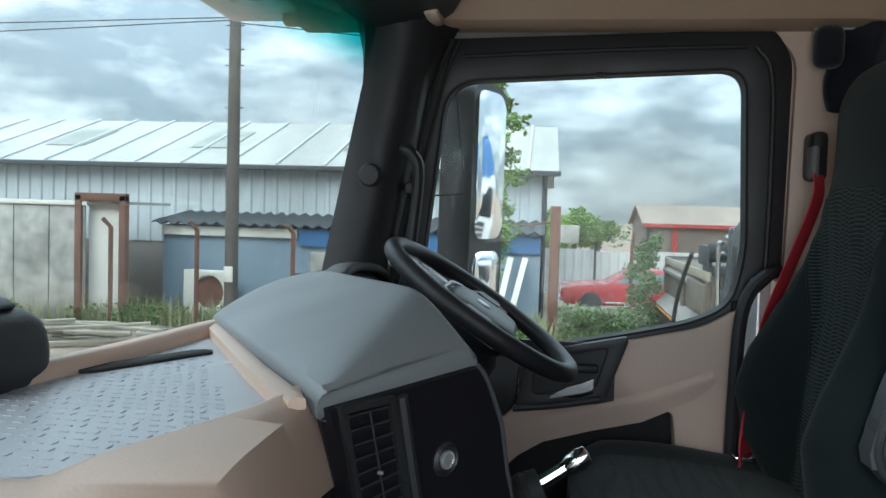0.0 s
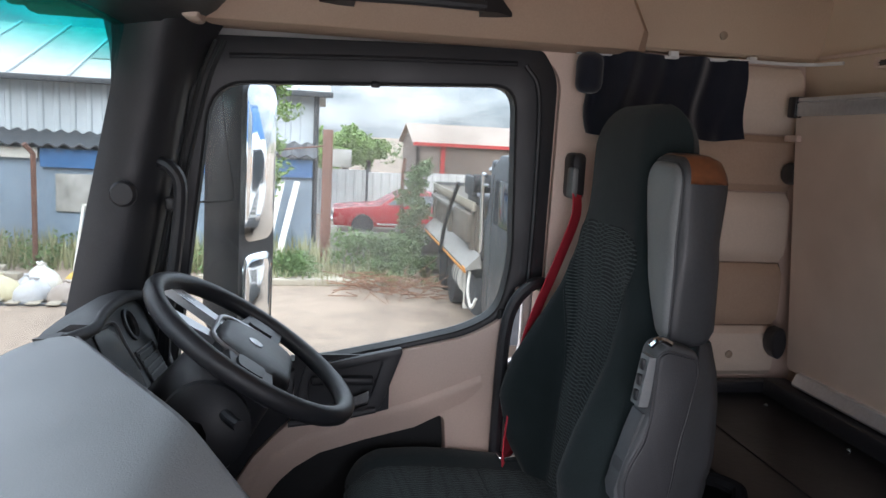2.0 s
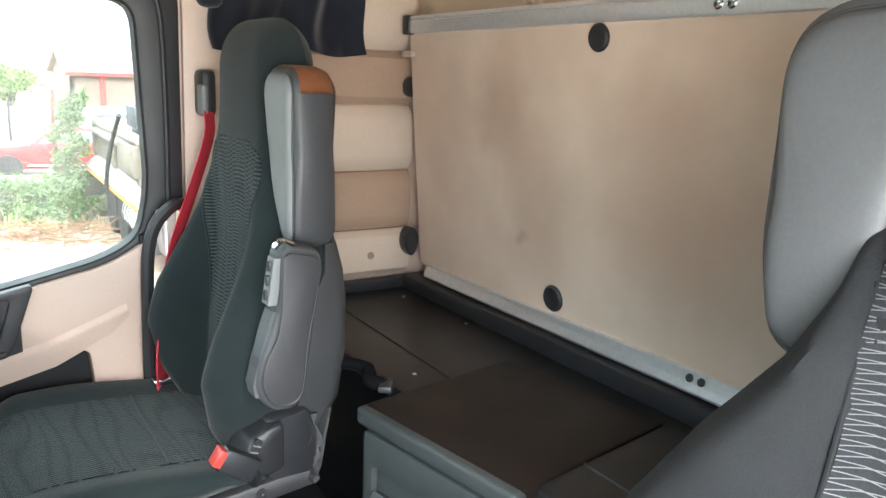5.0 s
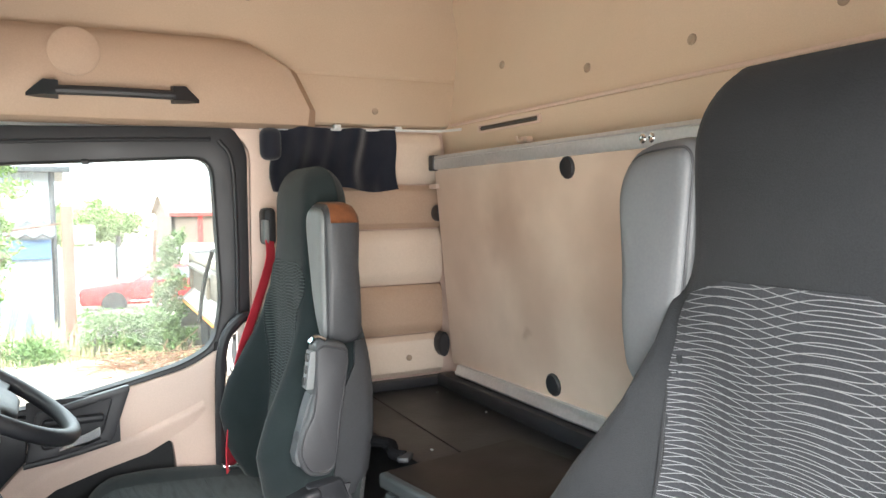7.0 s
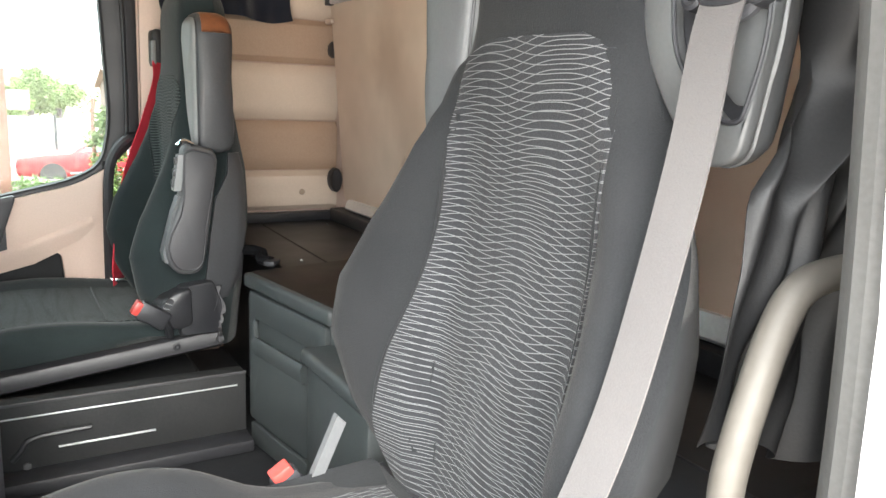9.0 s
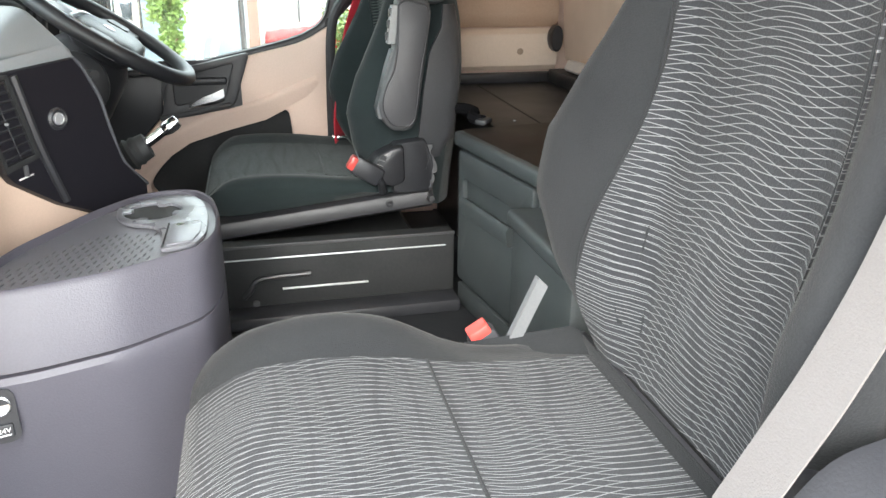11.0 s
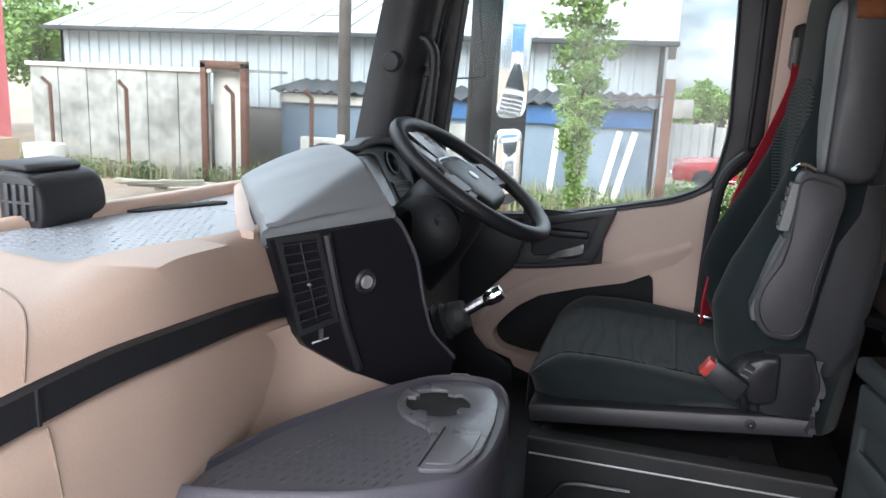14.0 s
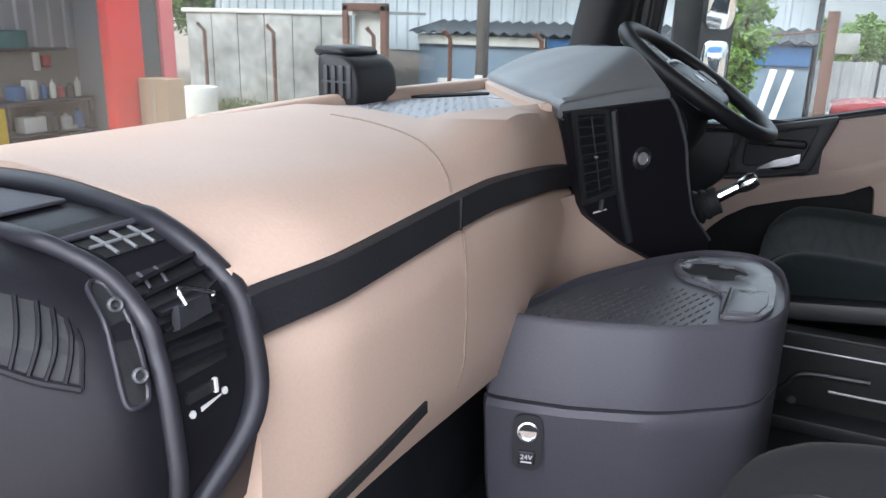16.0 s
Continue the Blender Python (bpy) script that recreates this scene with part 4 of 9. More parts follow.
part("tray_slot", loft([[(x - 0.013 * f, y, 1.188), (x - 0.014 * f, y, 1.1945), (x - 0.011 * f, y, 1.1958), (x + 0.011 * f, y, 1.1958), (x + 0.014 * f, y, 1.1945), (x + 0.013 * f, y, 1.188)] for x, y, f in ((-0.070, 0.720, 0.5), (-0.067, 0.728, 1.0), (-0.003, 0.852, 1.0), (0.001, 0.860, 0.5))]), BLACK_SOFT, tray, "black slot in the tray")
part("tray_rim", loft([[(x - 0.018, y, z - 0.03), (x - 0.016, y, z - 0.004), (x - 0.009, y, z), (x + 0.004, y, z - 0.002), (x + 0.009, y, z - 0.012), (x + 0.008, y, z - 0.03)]
                       for x, y, z in [tuple(p) for p in smooth_path([(-0.17, 0.36, 1.192), (-0.125, 0.50, 1.203), (-0.088, 0.66, 1.209), (-0.062, 0.82, 1.210), (-0.052, 1.0, 1.208), (-0.05, 1.12, 1.2)], 6)]]),
     TAN_DASH, dash, "beige rim behind the tray", smooth=60)
part("pod_rim", loft([[(x - dx, y - dy, z - h), (x - dx, y - dy, z - 0.003), (x, y, z), (x + dx, y + dy, z - 0.003), (x + dx, y + dy, z - h)] for x, y, z, dx, dy, h in
                      ((0.191, 0.608, 1.211, 0.006, 0.004, 0.011), (0.170, 0.642, 1.210, 0.008, 0.006, 0.018), (0.10, 0.750, 1.207, 0.008, 0.006, 0.026), (0.0, 0.912, 1.206, 0.008, 0.006, 0.028), (-0.055, 1.0, 1.206, 0.008, 0.006, 0.028), (-0.07, 1.03, 1.20, 0.008, 0.004, 0.028))]), TAN_DASH, dash, "beige edge beside the instrument pod", smooth=60)

# device box standing on the dash edge
dev = thing("dash_device", (-0.085, 0.62, 1.19), "black plastic device box with a louvred side on the dashboard edge", "device")
dprof = rounded([(-0.120, 1.19), (-0.054, 1.19), (-0.048, 1.222), (-0.056, 1.252), (-0.075, 1.264), (-0.120, 1.266)], [0.004, 0.008, 0.016, 0.016, 0.01, 0.01], 5)
part("housing", loft([[(-0.085 + (x + 0.085) * f, y, 1.225 + (z - 1.225) * f) for x, z in dprof] for y, f in ((0.545, 0.86), (0.547, 0.94), (0.552, 0.985), (0.56, 1.0), (0.645, 1.0), (0.653, 0.985), (0.659, 0.94), (0.661, 0.86))]), BLACK, dev, "glossy rounded black housing", smooth=60)
part("hood", loft([[(x, y, z) for x, z in rounded([(-0.128, 1.262 + i), (-0.078 - i, 1.262 + i), (-0.074 - i, 1.267), (-0.084 - i, 1.274 - i), (-0.128, 1.276 - i)], 0.004, 3)] for y, i in ((0.553, 0.004), (0.558, 0.0), (0.642, 0.0), (0.648, 0.004))]), BLACK, dev, smooth=50)
for i in range(4):
    part("louvre", box((-0.106 + i * 0.013, 0.541, 1.205), (-0.099 + i * 0.013, 0.548, 1.25), 0.001), GREY_VINYL, dev)
part("louvre_bar", box((-0.108, 0.540, 1.226), (-0.06, 0.545, 1.229)), GREY_VINYL, dev)
dev.location += Vector((-0.026, 0.031, -0.004)) * K  # on the rim behind the tray

# ---- instrument pod ----
pod = thing("instrument_pod", (0.2, 0.9, FZ), "dark grey angular instrument hood with black console face", "instrument pod")
A, D = Vector((0.206, 0.613, 1.211)), Vector((0.320, 0.770, 1.226))
P1, P2, P3 = Vector((-0.068, 1.025, 1.213)), Vector((0.256, 0.82, 1.284)), Vector((0.060, 1.172, 1.268))


def hood_shell():
    """A side facet and a crowned top facet that meet in a soft ridge, thickened downwards with rolled edges."""
    rows = []
    swell = Vector((-0.024, 0.060, 0.010))
    for i in range(34):
        u = i / 33
        if u < 0.3:
            left, right, k = A.copy(), D.lerp(P2, u / 0.3), 0.0
        else:
            k = (u - 0.3) / 0.7
            left, right = A.lerp(P1, k), P2.lerp(P3, k)
        rows.append([left.lerp(right, v) + swell * (k ** 2.2 * math.sin(math.pi * v) ** 0.8) + Vector((0, 0, 0.006 * math.sin(math.pi * v) * math.sin(math.pi * k))) for v in [j / 20 for j in range(21)]])
    for _ in range(7):
        rows = [rows[0]] + [[a * 0.25 + b * 0.5 + c * 0.25 for a, b, c in zip(rows[i - 1], rows[i], rows[i + 1])] for i in range(1, len(rows) - 1)] + [rows[-1]]
    bm = bmesh.new()
    vv = [[bm.verts.new(q) for q in r] for r in rows]
    for i in range(len(rows) - 1):
        for j in range(20):
            bm.faces.new((vv[i][j], vv[i][j + 1], vv[i + 1][j + 1], vv[i + 1][j]))
    bmesh.ops.remove_doubles(bm, verts=bm.verts[:], dist=0.0006)
    r = bmesh.ops.extrude_face_region(bm, geom=bm.faces[:])
    bmesh.ops.translate(bm, verts=[g for g in r["geom"] if isinstance(g, bmesh.types.BMVert)], vec=(0, 0, -0.024))
    bmesh.ops.recalc_face_normals(bm, faces=bm.faces[:])
    es = [g for g in bm.edges if len(g.link_faces) == 2 and g.calc_face_angle(0) > 0.8 and abs(g.verts[0].co.z - g.verts[1].co.z) < 0.015]
    bmesh.ops.bevel(bm, geom=es, offset=0.009, segments=3, affect="EDGES", profile=0.5)
    return bm


part("hood", hood_shell(), DASH_GREY, pod, "dark grey textured hood", smooth=75)
ux = (D - A).normalized()
ux.z = 0
ux.normalize()
nf = Vector((ux.y, -ux.x, 0))  # outwards from the console face
FA = A - Vector((0, 0, 0.02))


def face_pt(s, z, out=0.0):
    return Vector((FA.x, FA.y, 0)) + ux * s + nf * out + Vector((0, 0, z))


outline = [(0.004, 1.202), (0.190, 1.214), (0.204, 1.197), (0.228, 1.149), (0.240, 1.098), (0.260, 1.039), (0.305, 0.99), (0.30, 0.90), (0.203, 0.966), (0.127, 1.005), (0.055, 1.056), (0.042, 1.075)]
rf = [[face_pt(s, z, -0.006) for s, z in outline], [face_pt(s, z, 0.006) for s, z in [(lerp(s, 0.14, 0.03), lerp(z, 1.1, 0.03)) for s, z in outline]]]
body = loft([[face_pt(lerp(s, 0.17, 0.5), z, -0.13) for s, z in outline]] + rf)
part("console_face", body, POD_DARK, pod, "black console side panel", smooth=30)
part("side_bead", tube([face_pt(0.192, 1.212, 0.002), face_pt(0.206, 1.197, 0.002), face_pt(0.231, 1.149, 0.002), face_pt(0.243, 1.098, 0.002), face_pt(0.263, 1.039, 0.002), face_pt(0.306, 0.992, 0.002)], 0.0032, 8), GREY_VINYL, pod)
# near-black colour stands in for the deep shade of the void behind the pod
part("lower_console", box((0.06, 0.74, FZ), (0.235, 1.12, 1.17), 0.02), CLOTH_BLACK, pod)
VQ = [(0.018, 1.199), (0.071, 1.200), (0.098, 1.088), (0.047, 1.078)]


def vq(a, b, o):
    """A point of the slanted vent field: a across, b from its top to its foot."""
    l = (lerp(VQ[0][0], VQ[3][0], b), lerp(VQ[0][1], VQ[3][1], b))
    r = (lerp(VQ[1][0], VQ[2][0], b), lerp(VQ[1][1], VQ[2][1], b))
    return face_pt(lerp(l[0], r[0], a), lerp(l[1], r[1], a), o)


vent = part("vent_frame", loft([[vq(a, b, o) for a, b in ((-0.05, -0.02), (1.06, -0.02), (1.06, 1.04), (-0.05, 1.04))] for o in (0.003, 0.012)] + [[vq(a, b, o) for a, b in ((0.06, 0.03), (0.94, 0.03), (0.94, 0.97), (0.06, 0.97))] for o in (0.012, 0.0055)]), BLACK_SOFT, pod, "vertical air vent")
for i in range(9):
    b = 0.07 + i * 0.105
    part("slat", loft([[vq(a, b + 0.03, 0.0055), vq(a, b - 0.005, 0.0105), vq(a, b - 0.02, 0.010), vq(a, b + 0.015, 0.005)] for a in (0.07, 0.93)]), BLACK, vent)
part("vent_rod", tube([vq(0.52, 0.05, 0.010), vq(0.52, 0.95, 0.010)], 0.0012, 6, curve=False), BLACK, vent)
part("vent_tab", turned(box((-0.0025, -0.002, -0.0015), (0.0025, 0.002, 0.0015), 0.0005), Matrix.Translation(vq(0.5, 0.52, 0.012))), LIGHT_GREY, vent)
part("pillar_rib", tube([face_pt(0.084, 1.200, 0.008), face_pt(0.106, 1.10, 0.009), face_pt(0.137, 1.01, 0.006)], 0.0065, 8), BLACK, pod)
part("slider", turned(box((-0.008, -0.0025, -0.003), (0.008, 0.0025, 0.003), 0.001), axis_pose(face_pt(0.078, 1.070, 0.008), nf)), ARM_GREY, pod, "small vent slider")
part("slider_mark", loft([[face_pt(s, z, o) for s, z in ((0.066, 1.058), (0.090, 1.0615), (0.090, 1.063), (0.066, 1.0605))] for o in (0.006, 0.0068)]), WHITE_PRINT, pod)
km = axis_pose(face_pt(0.145, 1.131, 0.006), nf)
socket = part("round_switch", lathe([(0.0165, 0), (0.0165, 0.002), (0.0135, 0.0045), (0.0115, 0.002), (0.001, 0.002)], km), BLACK, pod, "round black push switch")
part("switch_cap", lathe([(0.0088, 0.001), (0.0088, 0.005), (0.0072, 0.0058), (0.0066, 0.0048), (0.001, 0.0048)], km), SILVER, socket, "round button with a bright ring")

# instrument binnacle beyond the hood, facing the driver


def bp(y, z, o=0.0):
    return Vector((0.053 + 0.45 * (1.204 - z) + o, y, z))


BF = [(1.17, 1.262), (1.27, 1.246), (1.34, 1.254), (1.43, 1.253), (1.545, 1.240), (1.588, 1.221), (1.598, 1.178), (1.55, 1.072), (1.40, 1.06), (1.14, 1.06)]
face = part("binnacle_face", loft([[bp(y, z, o) for y, z in BF] for o in (-0.03, 0.0)]), BINNACLE, pod, "grey instrument binnacle face", smooth=20)
vis = [bp(1.175, 1.258, 0.008), bp(1.27, 1.249, 0.014), bp(1.34, 1.258, 0.018), bp(1.43, 1.258, 0.018), bp(1.545, 1.245, 0.016), bp(1.594, 1.224, 0.012), bp(1.606, 1.178, 0.008), bp(1.556, 1.07, 0.004)]
part("visor", tube(vis, 0.0095, 10), BLACK, pod, "black binnacle visor", smooth=60)
part("visor_back", loft([[v + Vector((0.004, 0, 0.008)), v + Vector((-0.03, 0, 0.008)), v + Vector((-0.09, 0, -0.03)), v + Vector((-0.09, 0, -0.045)), v + Vector((-0.02, 0, -0.004))] for v in vis[1:6]]), BLACK, pod)
disp = part("display", loft([[bp(y, z, o) for y, z in rounded([(1.292, 1.234), (1.392, 1.226), (1.412, 1.144), (1.40, 1.08), (1.28, 1.08)], 0.008, 3)] for o in (0.0005, 0.004)]), GLOSS_BLACK, face, "dark glossy display")
part("display_frame", tube([bp(1.285, 1.238, 0.004), bp(1.395, 1.230, 0.004), bp(1.405, 1.19, 0.004), bp(1.418, 1.142, 0.004)], 0.0026, 6), LIGHT_GREY, disp)
gauge = part("gauge", lathe([(0.030, 0), (0.030, 0.005), (0.025, 0.006), (0.021, -0.004), (0.001, -0.004)], axis_pose(bp(1.48, 1.204, 0.0), (1, 0, 0.45))), BINNACLE, face, "round dial ring")
part("dial", lathe([(0.0215, 0.0006), (0.001, 0.0008)], axis_pose(bp(1.48, 1.204, 0.0), (1, 0, 0.45))), GLOSS_BLACK, gauge)
part("vent_opening", loft([[bp(y, z, o) for y, z in ((1.436, 1.166), (1.548, 1.157), (1.556, 1.083), (1.455, 1.088))] for o in (0.0005, 0.003)]), BLACK_SOFT, face, "small black side vent")
part("vent_rim", tube([bp(1.455, 1.088, 0.003), bp(1.436, 1.166, 0.003), bp(1.548, 1.157, 0.003), bp(1.556, 1.083, 0.003)], 0.0022, 6, curve=False), LIGHT_GREY, face)
for i in range(6):
    f = (i + 0.5) / 6
    part("side_vent_slat", tube([bp(lerp(1.438, 1.455, f), lerp(1.166, 1.088, f), 0.004), bp(lerp(1.548, 1.556, f), lerp(1.157, 1.083, f), 0.004)], 0.0022, 6, curve=False), BINNACLE, face)

# ---- steering column and wheel ----
WC = Vector((0.277, 1.36, 1.20))
WN = Vector((0.55, 0.0, 0.835)).normalized()
wm = axis_pose(WC, WN, (0, 1, 0))
wheel = thing("steering_wheel", WC, "black leather steering wheel with satin silver spokes", "steering wheel")
R = 0.186
part("rim", loft([[wm @ Vector(((R + 0.016 * math.cos(q)) * math.cos(a), (R + 0.016 * math.cos(q)) * math.sin(a), 0.0165 * math.sin(q))) for q in [k * 2 * math.pi / 12 for k in range(12)]]
                  for a in [k * 2 * math.pi / 64 for k in range(65)]], caps=False), BLACK, wheel, "black grained leather rim")
hubv = [[wm @ Vector((x * f, y * f - 0.01, h)) for x, y in rounded([(-0.085, -0.07), (0.085, -0.07), (0.10, 0.0), (0.07, 0.075), (-0.07, 0.075), (-0.10, 0.0)], 0.03, 4)] for f, h in ((0.8, -0.05), (1.0, -0.03), (1.0, -0.012), (0.93, 0.0), (0.8, 0.006))]
hub = part("hub", loft(hubv), BLACK, wheel, "black airbag hub")
part("hub_trim", tube([wm @ Vector((x, y - 0.01, -0.002)) for x, y in ((-0.097, 0.0), (-0.07, 0.072), (0.0, 0.08), (0.07, 0.072), (0.097, 0.0))], 0.004, 8), SILVER, hub, "silver hub edging")
part("badge", lathe([(0.013, 0), (0.013, 0.002), (0.011, 0.003), (0.001, 0.003)], wm @ Matrix.Translation((0, 0.0, 0.006)), 24), SILVER, hub, "round silver badge")
for sgn in (-1, 1):
    sp = part("spoke", loft([[wm @ Vector((sgn * x, y, h)) for x, y in ((0.075, y0), (0.13, y0 - 0.004), (0.182, y0 - 0.008), (0.182, y1 - 0.0), (0.13, y1 + 0.008), (0.075, y1 + 0.02))] for y0, y1, h in ((-0.042, 0.02, -0.018), (-0.045, 0.024, -0.008), (-0.042, 0.02, 0.0))]), GREY_VINYL, wheel, "dark grey spoke")
    part("button_pad", loft([[wm @ Vector((sgn * x, y, h)) for x, y in rounded([(0.095, -0.028), (0.145, -0.026), (0.145, 0.016), (0.095, 0.022)], 0.012, 3)] for h in (-0.002, 0.006)]), BLACK, sp)
    part("lower_spoke", loft([[wm @ Vector((sgn * x, y, h)) for x, y in ((0.03, 0.06), (0.062, 0.06), (0.088, 0.165), (0.05, 0.178))] for h in (-0.02, -0.006)]), SILVER, wheel, "satin silver lower spoke")
column = thing("steering_column", (0.2, 1.36, FZ), "black plastic steering column shroud with stalks", "steering column")
cdir = WN
cols = []
for d, r in ((0.03, 0.06), (0.07, 0.085), (0.16, 0.095), (0.28, 0.085), (0.46, 0.08), (0.58, 0.1)):
    c = WC - cdir * d + Vector((-0.02, 0, 0)) * (d * 3)
    cols.append([c + (Vector((0, 1, 0)) * math.cos(q) + cdir.cross(Vector((0, 1, 0))) * math.sin(q)) * r for q in [k * 2 * math.pi / 20 for k in range(20)]])
part("shroud", loft(cols), BLACK, column, smooth=60)
part("collar", lathe([(0.05, -0.02), (0.07, 0.0), (0.07, 0.03), (0.045, 0.045)], axis_pose(WC - cdir * 0.12 + Vector((0.0, -0.09, 0.0)), (0.1, -1, 0.1))), BLACK, column)
part("stalk", tube([WC - cdir * 0.09 + Vector((0, -0.07, 0)), WC - cdir * 0.085 + Vector((0.02, -0.14, 0.0)), WC - cdir * 0.08 + Vector((0.04, -0.19, 0.0))], 0.009, 10), BLACK, column)
part("ignition_ring", lathe([(0.02, 0), (0.02, 0.01), (0.014, 0.012), (0.001, 0.012)], axis_pose(WC - cdir * 0.16 + Vector((-0.02, -0.10, 0)), (0.3, -1, 0.3))), GREY_VINYL, column)
part("foot_well_panel", box((0.0, 1.1, FZ), (0.20, YR - 0.03, 1.06), 0.05, 3), BLACK, column)
part("side_shelf", loft([[(0.0, y, 1.06), (0.16, y, 1.05), (0.2, y, 1.03), (0.2, y, 0.98), (0.0, y, 0.98)] for y in (1.46, YR - 0.035)]), BLACK, column)

gear = thing("parking_brake_lever", (0.37, 0.88, 1.03), "chrome-tipped lever with ribbed black gaiter on the console", "lever")
part("stem", tube([(0.345, 0.915, 1.028), (0.385, 0.92, 1.047), (0.42, 0.925, 1.07)], 0.009, 10), CHROME, gear, "chrome lever stem")
part("tip", lathe([(0.009, -0.012), (0.0125, -0.002), (0.0135, 0.010), (0.011, 0.020), (0.001, 0.022)], axis_pose((0.424, 0.926, 1.072), (0.8, 0.1, 0.55)), 16), CHROME, gear, "chrome lever tip")
for i in range(6):
    c = Vector((0.325 + i * 0.0115, 0.905 + i * 0.002, 1.012 + i * 0.006))
    part("gaiter_rib", lathe([(0.024, -0.007), (0.039 - i * 0.0032, 0.0), (0.022, 0.007)], axis_pose(c, (0.85, 0.1, 0.4)), 16), BLACK_SOFT, gear)
part("gaiter_base", box((0.25, 0.87, 0.93), (0.345, 0.96, 1.008), 0.015), BLACK, gear)

# ---- centre console box ----
con = thing("centre_console", (0.36, 0.56, FZ), "anthracite plastic storage console with a cup holder tray on top", "console")
CT = [(0.215, 0.385), (0.30, 0.400), (0.40, 0.435), (0.495, 0.500), (0.513, 0.56), (0.512, 0.65), (0.500, 0.73), (0.475, 0.778), (0.43, 0.785), (0.385, 0.765), (0.33, 0.69), (0.26, 0.55)]
cen = Vector((0.40, 0.60))


def con_ring(z, f, s=(0, 0)):
    pts = rounded(CT, 0.025, 3)
    return [(cen.x + (x - cen.x) * f + s[0], cen.y + (y - cen.y) * f + s[1], z) for x, y in pts]


def con_low(z, grow):
    out = []
    for x, y in rounded(CT, 0.025, 3):
        near = ease((0.62 - y + (x - 0.4) * 0.3) / 0.25)
        out.append((x + (0.0 if x > 0.3 else -0.005), y - grow * near, z))
    return out


part("upper_body", loft([con_low(0.912, 0.030), con_low(0.93, 0.026), con_low(0.985, 0.006), con_low(0.993, 0.002)] + [con_ring(0.999, 0.99), con_ring(1.001, 0.97), con_ring(0.999, 0.955), con_ring(0.97, 0.95), con_ring(0.915, 0.94)]), PURPLE_GREY, con, smooth=40)
part("lower_body", loft([con_low(FZ, -0.03), con_low(0.80, 0.02), con_low(0.885, 0.037), con_low(0.902, 0.040), con_low(0.909, 0.034)]), PURPLE_GREY, con, smooth=40)
inner = [(x, y) for x, y, z in con_ring(0, 0.953)]
cup_c = Vector((0.415, 0.685))
cup = [(cup_c.x + 0.040 * math.cos(q), cup_c.y + 0.040 * math.sin(q)) for q in [k * 2 * math.pi / 28 for k in range(28)]]
part("tray", plate(inner, [cup], "z", 0.984, 0.990), TRAY_DARK, con, "dark grey tray insert")
part("cup_holder", lathe([(0.0405, 0.992), (0.0385, 0.99), (0.036, 0.93), (0.034, 0.925), (0.001, 0.925)], Matrix.Translation((cup_c.x, cup_c.y, 0))), BLACK_SOFT, con, "round cup holder")
clover = [(cup_c.x + r * math.cos(q), cup_c.y + r * math.sin(q)) for q, r in [(k * 2 * math.pi / 96, 0.0415 - 0.0105 * ease((math.cos(4 * k * 2 * math.pi / 96 + 1.2) - 0.55) / 0.25)) for k in range(96)]]
ins = rounded([(0.362, 0.712), (0.366, 0.665), (0.385, 0.632), (0.425, 0.612), (0.437, 0.59), (0.441, 0.512), (0.484, 0.527), (0.4965, 0.57), (0.4955, 0.65), (0.486, 0.72), (0.467, 0.760), (0.43, 0.766), (0.392, 0.748)], 0.012, 3)
insert = part("cup_insert", plate(ins, [clover], "z", 0.9905, 0.9965, 0.0015), INSERT_GREY, con, "smooth cup holder insert, its sheen put into a paler grey")
part("tray_lid", plate(rounded([(0.447, 0.524), (0.480, 0.535), (0.489, 0.573), (0.488, 0.622), (0.447, 0.612)], 0.006, 3), [], "z", 0.9962, 0.9985, 0.001), INSERT_GREY, insert, "smooth lid, its sheen put into a paler grey")
part("insert_groove", tube([(0.443, 0.518, 0.9968), (0.4435, 0.565, 0.9968), (0.4435, 0.618, 0.9968)], 0.0013, 6, curve=False), BLACK_SOFT, insert)
cb = bmesh.new()
for i in range(17):
    for j in range(18):
        bx, by = 0.255 + 0.0115 * i + (0.0055 if j % 2 else 0), 0.425 + j * 0.0155 + 0.003 * i
        if by - 0.43 < 0.045 + (bx - 0.25) * 1.3 and (Vector((bx, by)) - cup_c).length > 0.06 and bx < 0.432 and not (bx > 0.352 and by > 0.60) and by > 0.422 + (bx - 0.25) * 0.35:
            turned(cb, Matrix.Translation((bx, by, 0.9905)) @ Matrix.Rotation(-0.25, 4, "Z"), bmesh.ops.create_cube(cb, size=1.0, matrix=Matrix.Diagonal((0.0016, 0.0105, 0.0018, 1)))["verts"])
tagged(part("tray_ribs", cb, MID_GREY, con), kind="stuff")
sn = Vector((0.28, -1.0, 0.12)).normalized()
sx = Vector((1.0, 0.28, 0.0)).normalized()
sz = Vector((0, 0, 1))
SO = Vector((0.272, 0.362, 0.866))
for nm, ring0, d, mt in (("socket_plate", rounded([(-0.016, -0.034), (0.016, -0.034), (0.016, 0.034), (-0.016, 0.034)], 0.013, 4), 0.003, BLACK),):
    sock = part(nm, loft([[SO + sx * a + sz * b + sn * o for a, b in ring0] for o in (-0.02, 0.0, d)]), mt, con, "black power socket plate")
sm = axis_pose(SO + sz * 0.014 + sn * 0.003, sn)
part("socket_ring", lathe([(0.0118, 0), (0.0118, 0.003), (0.0098, 0.0035), (0.009, -0.004), (0.001, -0.004)], sm, 20), CHROME, sock, "silver socket ring")
part("socket_cap", turned(box((-0.0095, -0.002, -0.0085), (0.0095, 0.003, 0.0085), 0.002), Matrix.Translation(SO + sz * -0.018 + sn * 0.004) @ Matrix.Rotation(math.atan2(sx.y, sx.x), 4, "Z")), BLACK, sock)


